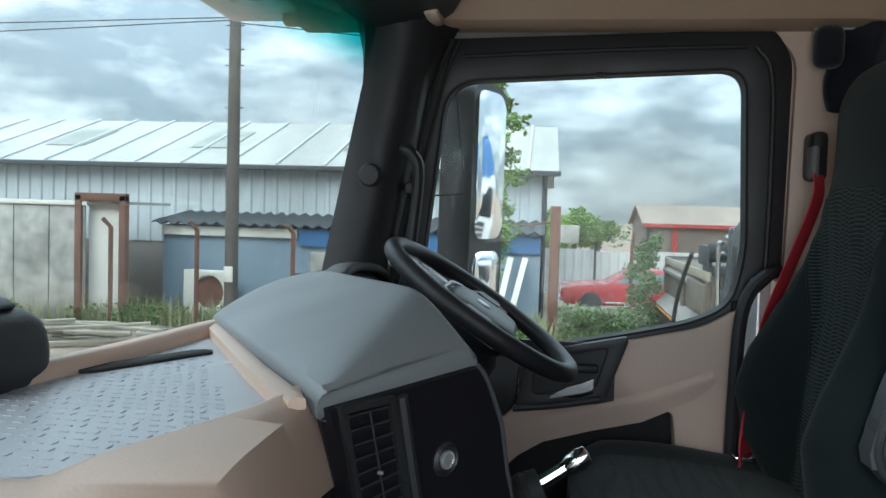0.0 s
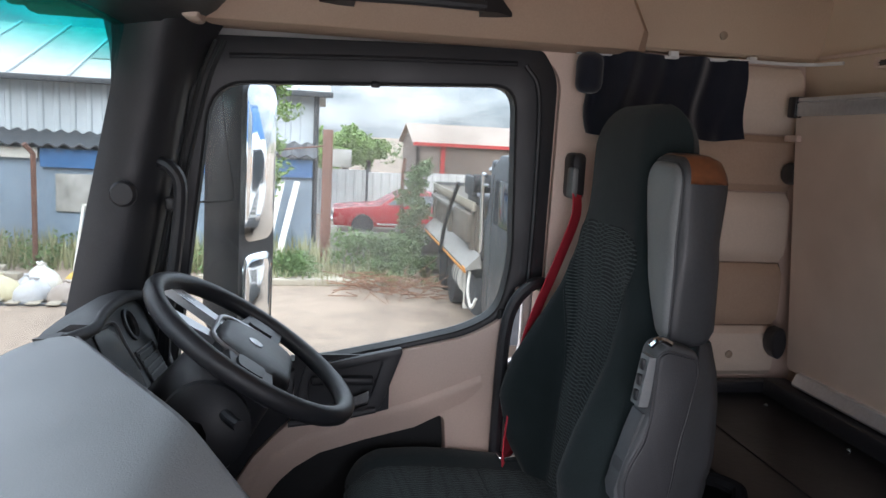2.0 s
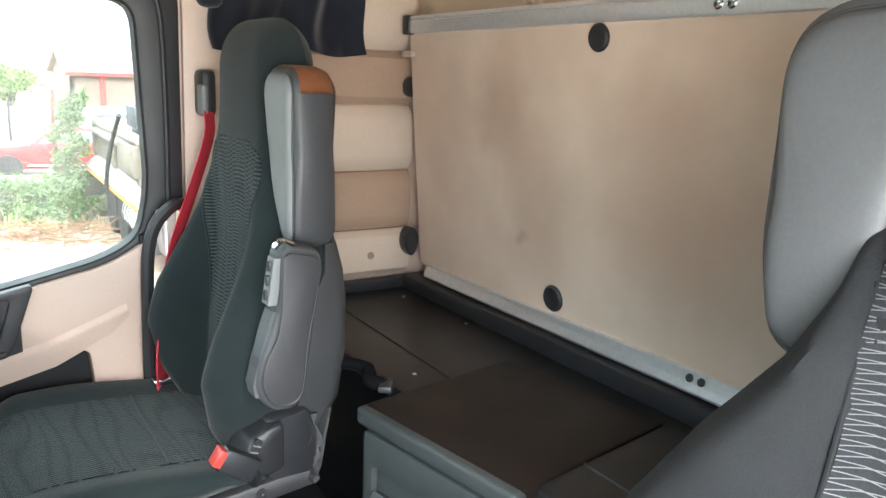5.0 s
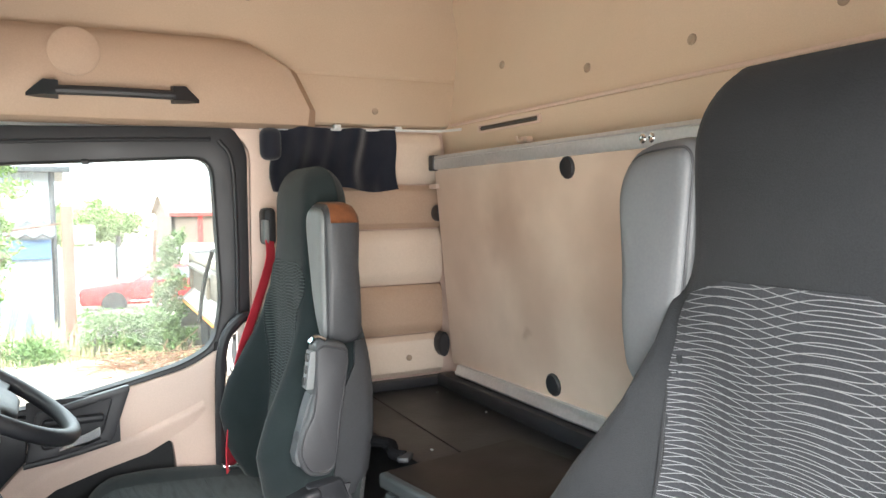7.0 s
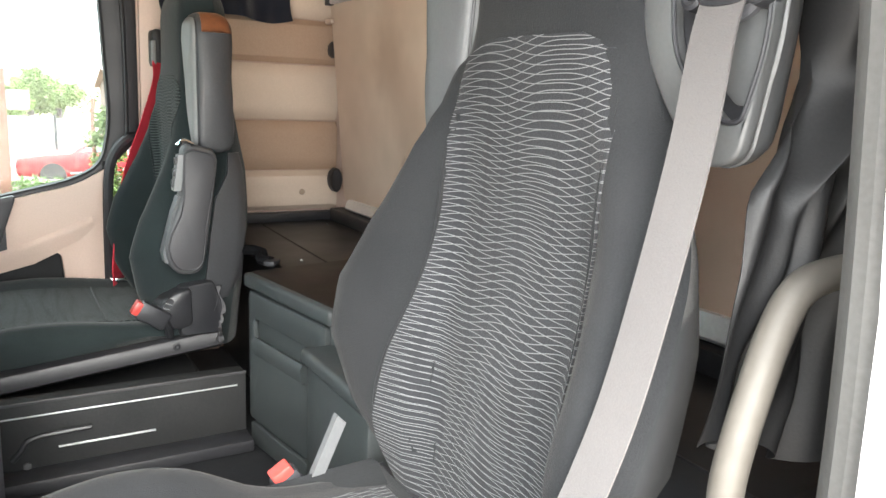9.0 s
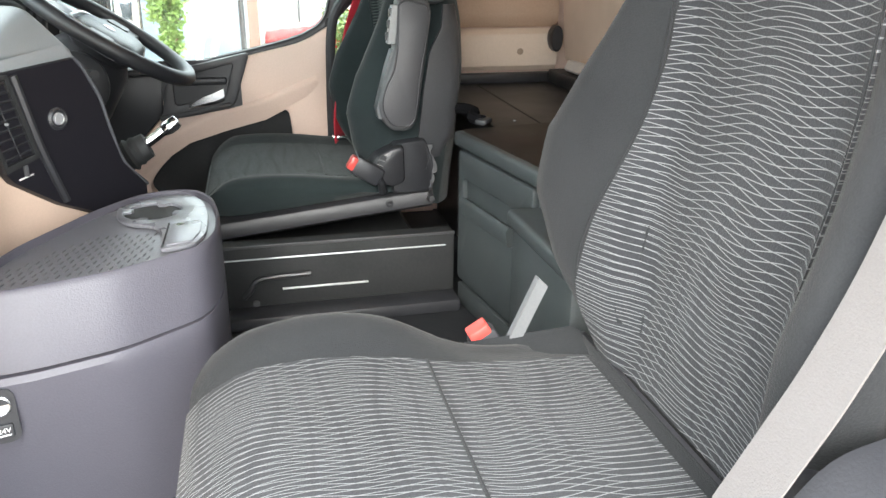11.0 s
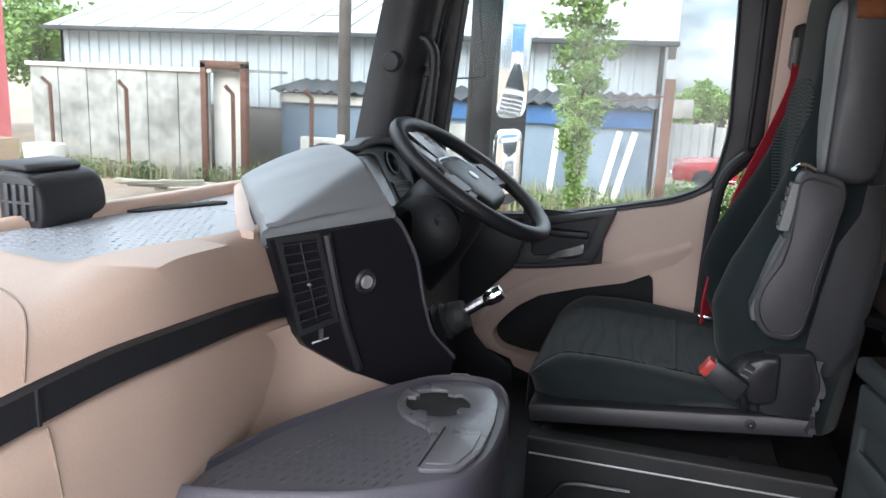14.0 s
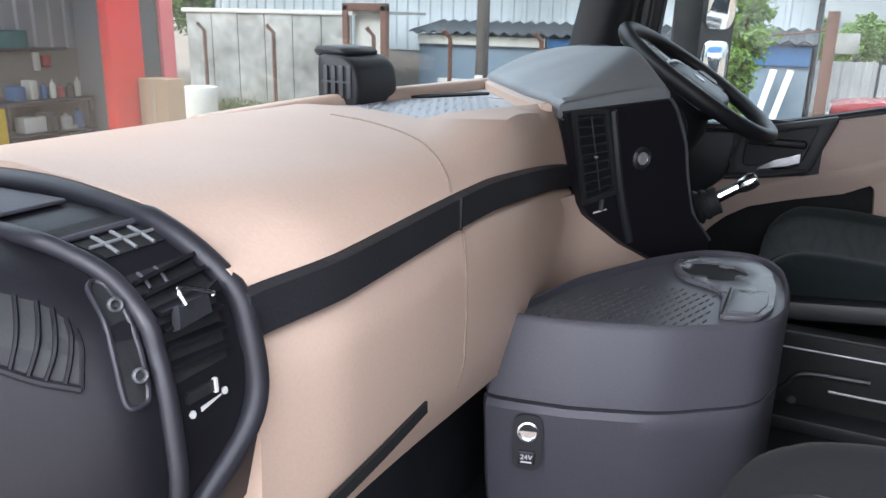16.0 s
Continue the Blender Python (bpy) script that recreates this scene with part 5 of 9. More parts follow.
def lettering(text, size, m, material, parent, name="lettering"):
    cu = bpy.data.curves.new(name, "FONT")
    cu.body, cu.size, cu.extrude, cu.align_x, cu.align_y = text, size, 0.0002, "CENTER", "CENTER"
    tmp = bpy.data.objects.new(name, cu)
    scene.collection.objects.link(tmp)
    me = bpy.data.meshes.new_from_object(tmp.evaluated_get(bpy.context.evaluated_depsgraph_get()))
    bpy.data.objects.remove(tmp)
    bm = bmesh.new()
    bm.from_mesh(me)
    bpy.data.meshes.remove(me)
    turned(bm, m)
    return part(name, bm, material, parent, smooth=0)


lm = Matrix((sx, sz, sx.cross(sz))).transposed().to_4x4()
lm.translation = SO + sz * -0.016 + sn * 0.0085
lettering("24V", 0.0085, lm, WHITE_PRINT, sock)
part("small_print", loft([[SO + sz * z + sx * a + sn * 0.008 for a, z in ((-0.006, -0.0228), (0.006, -0.0228), (0.006, -0.0212), (-0.006, -0.0212))] for _ in (0,)] + [[SO + sz * z + sx * a + sn * 0.0086 for a, z in ((-0.006, -0.0228), (0.006, -0.0228), (0.006, -0.0212), (-0.006, -0.0212))]]), WHITE_PRINT, sock)

# ---- passenger end vent pod ----
vp = thing("dash_end_vent", (0.15, -0.1, 1.0), "anthracite dashboard end pod with air vents and slots", "vent pod")


def vp_ring(y):
    """Section of the end pod across the dash."""
    k = ease((-0.112 - y) / 0.10)
    x1 = lerp(0.226, 0.14, k)
    zt = lerp(1.196, 1.180, k)
    e = 0.05 * k
    return [(-0.14, y, 1.10), (-0.13, y, zt - 0.02), (-0.06, y, zt), (0.06, y, zt + 0.003), (0.12 - e, y, zt), (0.165 - e, y, zt - 0.012), (x1 - 0.018, y, zt - 0.036), (x1, y, zt - 0.075), (x1 + 0.003, y, 1.08),
            (x1 - 0.012, y, 1.02), (x1 - 0.05, y, 0.96), (x1 - 0.1, y, 0.92), (-0.1, y, 0.92)]


part("body", loft([vp_ring(y) for y in [-0.23 + 0.0125 * i for i in range(17)]]), POD_DARK, vp, smooth=60)


def vp_pt(y, s, o=0.0):
    """A point on the pod's outer skin at arc parameter s from the top (0) to the bottom (1)."""
    prof = [Vector(p) for p in vp_ring(y)][4:11]
    t = s * (len(prof) - 1)
    i = min(int(t), len(prof) - 2)
    a, b = prof[i], prof[i + 1]
    p = a.lerp(b, t - i)
    d = (b - a).normalized()
    return p + Vector((-d.z, 0, d.x)) * o




def vp_field(rows, top, bottom):
    """A patch on the pod's skin between two heights: rows of (s, y0, y1)."""
    return loft([[vp_pt(lerp(a, b, f), s, top) for f in (0, 0.25, 0.5, 0.75, 1)] + [vp_pt(lerp(a, b, f), s, bottom) for f in (1, 0.75, 0.5, 0.25, 0)] for s, a, b in rows])


part("edge_lip", tube([(-0.06, -0.031, 1.200), (0.06, -0.030, 1.203)] + [vp_pt(y, s, 0.003) for y, s in ((-0.030, 0.06), (-0.029, 0.15), (-0.028, 0.25), (-0.028, 0.36), (-0.031, 0.46), (-0.034, 0.57), (-0.043, 0.65), (-0.060, 0.705), (-0.082, 0.76), (-0.10, 0.84))], 0.0075, 12), POD_LIP, vp, "raised outer lip")
LIP = ((-0.103, -0.10), (-0.101, 0.045), (-0.095, 0.135), (-0.0905, 0.21), (-0.0905, 0.27), (-0.094, 0.345), (-0.096, 0.405), (-0.0995, 0.48), (-0.1005, 0.58), (-0.10, 0.685), (-0.097, 0.80))
part("inner_lip", tube([vp_pt(y, max(s, 0.0), 0.003) if s >= 0 else Vector((0.05, y, 1.198)) for y, s in LIP], 0.0052, 12), POD_LIP, vp, "raised inner lip")
part("vent_well", vp_field([(s, lerp(-0.080, -0.095, (s - 0.235) / 0.245), lerp(-0.034, -0.052, (s - 0.235) / 0.245)) for s in [0.235 + 0.245 * k / 14 for k in range(15)]], 0.0012, -0.01), BLACK_SOFT, vp, "dark vent opening")
for i, (sl, sr) in enumerate(((0.262, 0.245), (0.296, 0.285), (0.332, 0.328), (0.366, 0.370), (0.402, 0.410), (0.440, 0.452))):
    yl, yr = lerp(-0.081, -0.094, i / 5), lerp(-0.035, -0.050, i / 5)
    part("slat", loft([[vp_pt(lerp(yl, yr, f), lerp(sl, sr, f) - 0.008, 0.0015), vp_pt(lerp(yl, yr, f), lerp(sl, sr, f) + 0.004, 0.0075), vp_pt(lerp(yl, yr, f), lerp(sl, sr, f) + 0.011, 0.0066), vp_pt(lerp(yl, yr, f), lerp(sl, sr, f) + 0.003, 0.001)] for f in (0, 0.33, 0.66, 1)]), POD_DARK, vp)
for yy in (-0.074, -0.062):
    part("divider", tube([vp_pt(yy, 0.242, 0.003), vp_pt(yy - 0.001, 0.262, 0.004), vp_pt(yy - 0.002, 0.285, 0.003)], 0.0011, 6), PURPLE_GREY, vp)
part("grid_well", vp_field([(s, lerp(-0.083, -0.079, (s - 0.108) / 0.072), -0.034) for s in [0.108 + 0.072 * k / 6 for k in range(7)]], 0.001, -0.008), BLACK_SOFT, vp, "dark upper grid opening")
for yy in (-0.071, -0.058, -0.045):
    part("grid_bar", tube([vp_pt(yy, s, 0.0022) for s in (0.108, 0.145, 0.18)], 0.0012, 6), LIGHT_GREY, vp)
part("grid_bar", tube([vp_pt(y, 0.145, 0.0024) for y in (-0.081, -0.058, -0.034)], 0.0011, 6), LIGHT_GREY, vp)
part("tray_groove", vp_field([(s, -0.092, -0.034) for s in (0.040, 0.055, 0.072, 0.086)], 0.0012, -0.004), BLACK_SOFT, vp, "narrow groove in the pod top")
part("tray_lip", tube([vp_pt(y, 0.092, 0.002) for y in (-0.092, -0.063, -0.034)], 0.0022, 8), PURPLE_GREY, vp)
tab = part("vent_tab", loft([[vp_pt(y, s, o) for y, s in ((-0.079, 0.334), (-0.057, 0.334), (-0.059, 0.374), (-0.084, 0.380))] for o in (0.006, 0.012)]), BLACK, vp, "black vent adjuster")
part("tab_edge", tube([vp_pt(-0.075, 0.340, 0.0125), vp_pt(-0.073, 0.332, 0.0135), vp_pt(-0.056, 0.334, 0.0135), vp_pt(-0.055, 0.342, 0.0125)], 0.0012, 8), CHROME, tab, "bright tab edge")
SLOT = ((0.222, -0.0995, -0.0965), (0.232, -0.103, -0.0945), (0.25, -0.1055, -0.0945), (0.31, -0.112, -0.0985), (0.38, -0.1175, -0.1025), (0.44, -0.120, -0.1055), (0.472, -0.1205, -0.1085), (0.484, -0.118, -0.1115))
slot = part("long_slot", vp_field(SLOT, 0.0012, -0.006), BLACK_SOFT, vp, "black recessed slot")
part("slot_rim", tube([vp_pt(b, s, 0.001) for s, a, b in SLOT] + [vp_pt(a, s, 0.001) for s, a, b in SLOT[::-1]] + [vp_pt(SLOT[0][2], SLOT[0][0], 0.001)], 0.0016, 8), POD_LIP, slot)
for y, s in ((-0.1005, 0.288), (-0.1095, 0.43)):
    part("screw", lathe([(0.0022, 0), (0.0022, 0.002), (0.0032, 0.003), (0.0042, 0.002), (0.0042, 0)], axis_pose(vp_pt(y, s, 0.002), (0.85, -0.3, 0.3)), 16), ARM_GREY, slot, "small screw eye")
GT, GB = ((-0.138, 0.17), (-0.133, 0.20), (-0.128, 0.225), (-0.1255, 0.25), (-0.1245, 0.28), (-0.125, 0.305)), ((-0.156, 0.335), (-0.151, 0.36), (-0.147, 0.378), (-0.143, 0.393), (-0.138, 0.407), (-0.1335, 0.42))
gfield = part("grille_field", loft([[vp_pt(lerp(t_[0], b_[0], f), lerp(t_[1], b_[1], f), 0.0008) for f in (0, 0.33, 0.66, 1)] + [vp_pt(lerp(t_[0], b_[0], f), lerp(t_[1], b_[1], f), -0.005) for f in (1, 0.66, 0.33, 0)] for t_, b_ in zip(GT, GB)]), BLACK_SOFT, vp, "dark slotted grille field")
for t_, b_ in zip(GT, GB):
    part("grille_rib", tube([vp_pt(lerp(t_[0], b_[0], f), lerp(t_[1], b_[1], f), 0.0012) for f in (0, 0.33, 0.66, 1)], 0.0013, 6), POD_DARK, gfield)
part("grille_sill", tube([vp_pt(y, s, 0.001) for y, s in GB], 0.0022, 8), POD_DARK, gfield)
whl = part("thumb_wheel", vp_field([(s, -0.087, -0.063) for s in (0.508, 0.52, 0.534)], 0.0022, -0.003), BLACK_SOFT, vp, "ribbed thumb wheel")
part("wheel_mark", vp_field([(s, -0.0675, -0.0655) for s in (0.504, 0.52, 0.538)], 0.0034, 0.001), WHITE_PRINT, whl)
part("wedge_mark", loft([[vp_pt(y, s, o) for y, s in ((-0.0775, 0.556), (-0.0615, 0.552), (-0.0615, 0.555), (-0.0775, 0.567))] for o in (0.0005, 0.0012)]), WHITE_PRINT, vp)
for yy, ss in ((-0.084, 0.562), (-0.0585, 0.550)):
    part("dot_mark", lathe([(0.0022, 0), (0.0022, 0.0008), (0.001, 0.0009)], axis_pose(vp_pt(yy, ss, 0.0005), (0.95, 0, 0.2)), 12), WHITE_PRINT, vp)
part("top_recess", box((-0.06, -0.10, 1.1985), (0.10, -0.045, 1.2015), 0.002), PURPLE_GREY, vp)

# ---- seats ----
BW = [(-0.58, 0.19), (-0.50, 0.205), (-0.42, 0.228), (-0.34, 0.242), (-0.27, 0.245), (-0.18, 0.228), (-0.10, 0.198), (-0.04, 0.175), (0.03, 0.162), (0.10, 0.157), (0.28, 0.152)]
BP = [(-0.58, 0.0), (-0.52, 0.03), (-0.44, 0.080), (-0.35, 0.104), (-0.27, 0.094), (-0.18, 0.060), (-0.10, 0.027), (-0.02, 0.004), (0.28, 0.0)]
BX = [(-0.58, -0.036), (-0.42, -0.024), (-0.33, -0.017), (-0.25, -0.002), (-0.16, 0.008), (-0.08, 0.006), (0.0, 0.002), (0.10, 0.003), (0.18, 0.004), (0.28, 0.006)]
BT = [(-0.58, 0.17), (-0.50, 0.17), (-0.3, 0.165), (-0.1, 0.14), (0.1, 0.125), (0.28, 0.12)]
SWELL_Y = [(-0.58, 0.01), (-0.45, 0.055), (-0.35, 0.078), (-0.27, 0.072), (-0.18, 0.036), (-0.10, 0.006), (0.0, 0.0)]
SWELL_X = [(-0.50, 0.0), (-0.35, 0.012), (-0.20, 0.03), (-0.10, 0.04), (0.05, 0.025), (0.20, 0.0)]
TOP_Z, CROWN = 0.252, 0.085


def crown(z):
    """How far the head of the backrest has rounded in at a height, 0 to 1."""
    f = min(1.0, max(0.0, (z - TOP_Z + CROWN) / CROWN))
    return 1 - math.sqrt(max(0.0, 1 - f * f))


def back_width(z):
    return table(z, BW) * (1 - 0.48 * crown(z))


def back_front(y, z, bol=1.0):
    w = back_width(z)
    a = abs(y)
    side = ease((a - 0.105) / max(0.03, (w - 0.15)))
    edge = max(0.0, (a - w + 0.055) / 0.055)
    head = 0.022 * ease((z + 0.02) / 0.1) * (a / w) ** 2
    soft = 1 - crown(z)
    return table(z, BX) - table(z, BP) * side * bol + (0.055 * edge ** 2.3 + head) * soft + 0.05 * crown(z)


def uv_grid(rows, us, vs, thick_vec):
    """A thin cushion cover from a grid of points, with a UV map in metres."""
    bm = bmesh.new()
    uv = bm.loops.layers.uv.new("UVMap")
    vv = [[bm.verts.new(p) for p in r] for r in rows]
    for i in range(len(rows) - 1):
        for j in range(len(rows[0]) - 1):
            f = bm.faces.new((vv[i][j], vv[i][j + 1], vv[i + 1][j + 1], vv[i + 1][j]))
            for l, (a, b) in zip(f.loops, ((i, j), (i, j + 1), (i + 1, j + 1), (i + 1, j))):
                l[uv].uv = (us[a][b], vs[a][b])
    r = bmesh.ops.extrude_face_region(bm, geom=bm.faces[:])
    bmesh.ops.translate(bm, verts=[g for g in r["geom"] if isinstance(g, bmesh.types.BMVert)], vec=thick_vec)
    return bm


def cushion_top(x, y, lift=0.0):
    """Height of the cushion over its base, x from the front edge; lift: how far the side bolsters swell in the middle."""
    a = abs(y)
    roll = -(0.040 if lift > 0.01 else 0.055) * max(0.0, 1 - x / 0.085) ** 2.2
    side = (0.012 + lift * math.exp(-((x - 0.17) / 0.12) ** 2)) * ease((a - 0.15) / 0.06) - 0.07 * max(0.0, (a - 0.225) / 0.035) ** 2 - (0.024 * ease((x - 0.22) / 0.14) * ease((a - 0.15) / 0.06) if lift > 0.01 else 0.0)
    return roll + side + (0.012 if lift > 0.01 else 0.001) * math.sin(min(1, x / 0.3) * 3.14) - 0.02 * ease((x - 0.1) / 0.4)


def seat(at, cush_x, cush_z, cloth, fabric, label, belt):
    """An air-sprung truck seat; at: the middle of the backrest at the upper end of the woven panel."""
    ax, ay, az = at
    bol = 0.72 if belt else 1.0
    lift, hwc = (0.020, 0.162) if belt else (0.006, 0.16)
    th = thing("truck_seat", (ax - 0.3, ay, FZ), label, "seat", group="cab seats")
    rings = []
    zs = [lerp(-0.57, TOP_Z - CROWN, i / 44) for i in range(45)] + [TOP_Z - CROWN + CROWN * math.sin(q * math.pi / 20) for q in range(1, 11)]
    for z in zs:
        w = back_width(z)
        ys_ = [w * math.sin(math.pi * (k / 32 - 0.5)) for k in range(33)]
        front = []
        for y in ys_:
            f = ease((y - 0.135) / max(0.025, w - 0.175)) if belt else 0.0
            front.append((ax + back_front(y, z, bol) - f * table(z, SWELL_X), ay + y + f * table(z, SWELL_Y), az + z))
        xb = table(z, BX) + table(z, BT) - 0.05 * crown(z)
        back = [(ax + max(xb - 0.05 * (abs(y) / w) ** 4, back_front(y, z, bol) + 0.004), ay + (y * 0.7 if belt and y < 0 else y) + (ease((y - 0.135) / max(0.025, w - 0.175)) * table(z, SWELL_Y) if belt else 0.0), az + z) for y in ys_[::-1][1:-1]]
        if belt:
            up, out_ = 0.012 * ease((z - 0.04) / 0.18), 0.011 * ease((z - 0.02) / 0.16)
            front, back = [[(x, y + (out_ if y > ay else -0.003), h + up) for x, y, h in side_] for side_ in (front, back)]
        rings.append(front + back)
    part("backrest", loft(rings), cloth, th, "dark velour backrest with side bolsters", smooth=60)
    rows, us, vs = [], [], []
    for i in range(37):
        z = lerp(-0.54, 0.04, i / 36) if i < 36 else 0.04
        f = min(1.0, max(0.0, (z + 0.012) / 0.052))
        hw = 0.138 - (0.0 if belt else 0.030) * ease((-0.08 - z) / 0.27) - 0.062 * (1 - math.sqrt(1 - f * f))
        slide = 0.022 * ease((-0.1 - z) / 0.35) - 0.003 if belt else 0.0
        hw += 0.003 if belt else 0.0
        r, u, v = [], [], []
        for j in range(17):
            y = hw * (j / 8 - 1) + slide
            f = ease((y - 0.135) / max(0.025, back_width(z) - 0.175)) if belt else 0.0
            r.append((ax + back_front(y, z, bol) - f * table(z, SWELL_X) - 0.0016, ay + y + f * table(z, SWELL_Y), az + z))
            u.append(y)
            v.append(z)
        rows.append(r); us.append(u); vs.append(v)
    part("backrest_fabric", uv_grid(rows, us, vs, (0.006, 0, 0)), fabric, th, "patterned woven fabric panel with pale wavy lines", smooth=60)
    for s in (-1, 1):
        line_ = []
        for z in (-0.5, -0.42, -0.35, -0.28, -0.2, -0.1, -0.02):
            y = s * (0.139 - (0.0 if belt else 0.030) * ease((-0.08 - z) / 0.27)) + (0.022 * ease((-0.1 - z) / 0.35) if belt else 0.0)
            f = ease((y - 0.135) / max(0.025, back_width(z) - 0.175)) if belt else 0.0
            line_.append((ax + back_front(y, z, bol) - f * table(z, SWELL_X) - 0.0005, ay + y + f * table(z, SWELL_Y), az + z))
        part("piping", tube(line_, 0.0022, 6), cloth, th)
    # cushion
    L_ = 0.48 if belt else 0.46
    xs = [L_ * (i / 32) ** 1.4 for i in range(33)]
    rr = []
    for x in xs:
        wy = 0.245 if x > 0.09 else 0.185 + 0.06 * math.sqrt(1 - (1 - x / 0.09) ** 2)
        yy = [wy * math.sin(math.pi * (k / 28 - 0.5)) for k in range(29)]
        topz = [(cush_x + x, ay + y, cush_z + cushion_top(x, y, lift)) for y in yy]
        rr.append(topz + [(cush_x + x + 0.006, ay + wy * 0.985, cush_z - 0.042 + 0.05 * x), (cush_x + x + 0.014, ay + wy * 0.95, cush_z - 0.070 + 0.10 * x), (cush_x + x + 0.014, ay - wy * 0.95, cush_z - 0.070 + 0.10 * x), (cush_x + x + 0.006, ay - wy * 0.985, cush_z - 0.042 + 0.05 * x)])
    part("cushion", loft(rr), cloth, th, "dark velour seat cushion", smooth=60)
    rows, us, vs = [], [], []
    for i in range(33):
        x = lerp(0.0, L_ - 0.01, (i - 6) / 26) if i >= 6 else 0.0
        r, u, v = [], [], []
        for j in range(17):
            y = hwc * (j / 8 - 1)
            if i < 6:
                dz = -0.012 * (6 - i)
                r.append((cush_x - 0.0035, ay + y * 1.0, cush_z + cushion_top(0, y, lift) + dz))
                u.append(-0.012 * (6 - i)); v.append(y)
            else:
                r.append((cush_x + x - (0.003 if x < 0.03 else 0), ay + y, cush_z + cushion_top(x, y, lift) + 0.003))
                u.append(x); v.append(y)
        rows.append(r); us.append(u); vs.append(v)
    part("cushion_fabric", uv_grid(rows, us, vs, (0.002, 0, -0.006)), fabric, th, "patterned woven fabric seat centre", smooth=60)
    part("cushion_seam", tube([(cush_x + 0.27, ay + y, cush_z + cushion_top(0.27, y, lift) + 0.0035) for y in (-hwc, -0.07, 0, 0.07, hwc)], 0.0022, 6), cloth, th)
    # pan, skirt and base
    part("cushion_pan", loft([[(cush_x + x0, ay - w, z), (cush_x + 0.50, ay - w, z + 0.052), (cush_x + 0.50, ay + w, z + 0.052), (cush_x + x0, ay + w, z)] for z, x0, w in ((cush_z - 0.074, 0.03, 0.23), (cush_z - 0.079, 0.018, 0.238), (cush_z - 0.083, 0.014, 0.242), (cush_z - 0.113, 0.02, 0.242), (cush_z - 0.121, 0.03, 0.23))]), PAN_GREY, th, "grey plastic seat pan", smooth=50)
    part("pan_screw", lathe([(0.009, 0), (0.009, 0.002), (0.004, 0.003), (0.001, 0.001)], axis_pose((cush_x + 0.40, ay - 0.242, cush_z - 0.054), (0, -1, 0)), 14), BLACK, th)
    part("bellows", loft([[(cush_x + 0.05 + o, ay - 0.2 + o, z), (cush_x + 0.47 - o, ay - 0.2 + o, z), (cush_x + 0.47 - o, ay + 0.2 - o, z), (cush_x + 0.05 + o, ay + 0.2 - o, z)]
                          for z, o in ((cush_z - 0.165, 0.0), (cush_z - 0.19, 0.015), (cush_z - 0.215, 0.0), (cush_z - 0.24, 0.015), (FZ + 0.05, 0.0))]), BLACK_SOFT, th, "black suspension bellows")
    part("base_plate", box((cush_x + 0.02, ay - 0.235, FZ), (cush_x + 0.50, ay + 0.235, FZ + 0.055), 0.012), BLACK, th, "black seat base")
    for s in (-1, 1):
        part("slide_rail", box((cush_x + 0.03, ay + s * 0.24 - 0.012, FZ + 0.055), (cush_x + 0.49, ay + s * 0.24 + 0.012, FZ + 0.072), 0.003), GREY_VINYL, th)
    # shoulder wings
    for s in (-1, 1):
        if s == (-1 if belt else 1):
            continue
        top, dw = (0.196, 0.115) if belt else (0.172, 0.098)
        out = rounded([(s * 0.125, top), (s * 0.252, top - 0.006), (s * 0.258, -0.02), (s * 0.235, -0.105), (s * 0.185, -0.115), (s * 0.14, -0.045)], [0.03, 0.095, 0.05, 0.05, 0.05, 0.05], 8) if belt else \
            rounded([(s * 0.128, top), (s * 0.250, top - 0.004), (s * 0.256, 0.02), (s * 0.250, -0.122), (s * 0.222, -0.124), (s * 0.172, -0.055), (s * 0.140, 0.03)], [0.045, 0.035, 0.04, 0.014, 0.014, 0.05, 0.05], 8)
        mid = (s * 0.195, 0.03) if belt else (s * 0.205, 0.04)

        def layer(x, inset, above=None, grow=0.0):
            r = []
            for a, b in out:
                d = Vector((a - mid[0], b - mid[1]))
                d = d * (1 - (inset - grow) / d.length)
                h = mid[1] + d.y
                r.append((ax + x, ay + mid[0] + d.x, az + (h if above is None else max(h, above))))
            return r
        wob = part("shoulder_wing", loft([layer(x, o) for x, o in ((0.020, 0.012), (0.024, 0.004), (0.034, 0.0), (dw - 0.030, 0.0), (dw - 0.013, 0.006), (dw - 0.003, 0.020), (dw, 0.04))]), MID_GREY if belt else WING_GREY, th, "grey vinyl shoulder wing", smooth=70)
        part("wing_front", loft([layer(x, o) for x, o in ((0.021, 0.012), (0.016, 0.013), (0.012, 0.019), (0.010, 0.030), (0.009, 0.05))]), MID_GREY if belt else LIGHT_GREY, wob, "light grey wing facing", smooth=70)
        part("wing_piping", tube([Vector(p) for p in layer(0.020, 0.011)] + [Vector(layer(0.020, 0.011)[0])], 0.0018, 6, curve=False), WING_GREY, wob)
        if not belt and s == -1:
            part("wing_cap", loft([layer(x, o, 0.128, 0.0014) for x, o in ((0.030, 0.002), (0.036, 0.0), (dw - 0.030, 0.0), (dw - 0.013, 0.006), (dw - 0.003, 0.020))]), COPPER, wob, "worn copper-brown wing top", smooth=70)
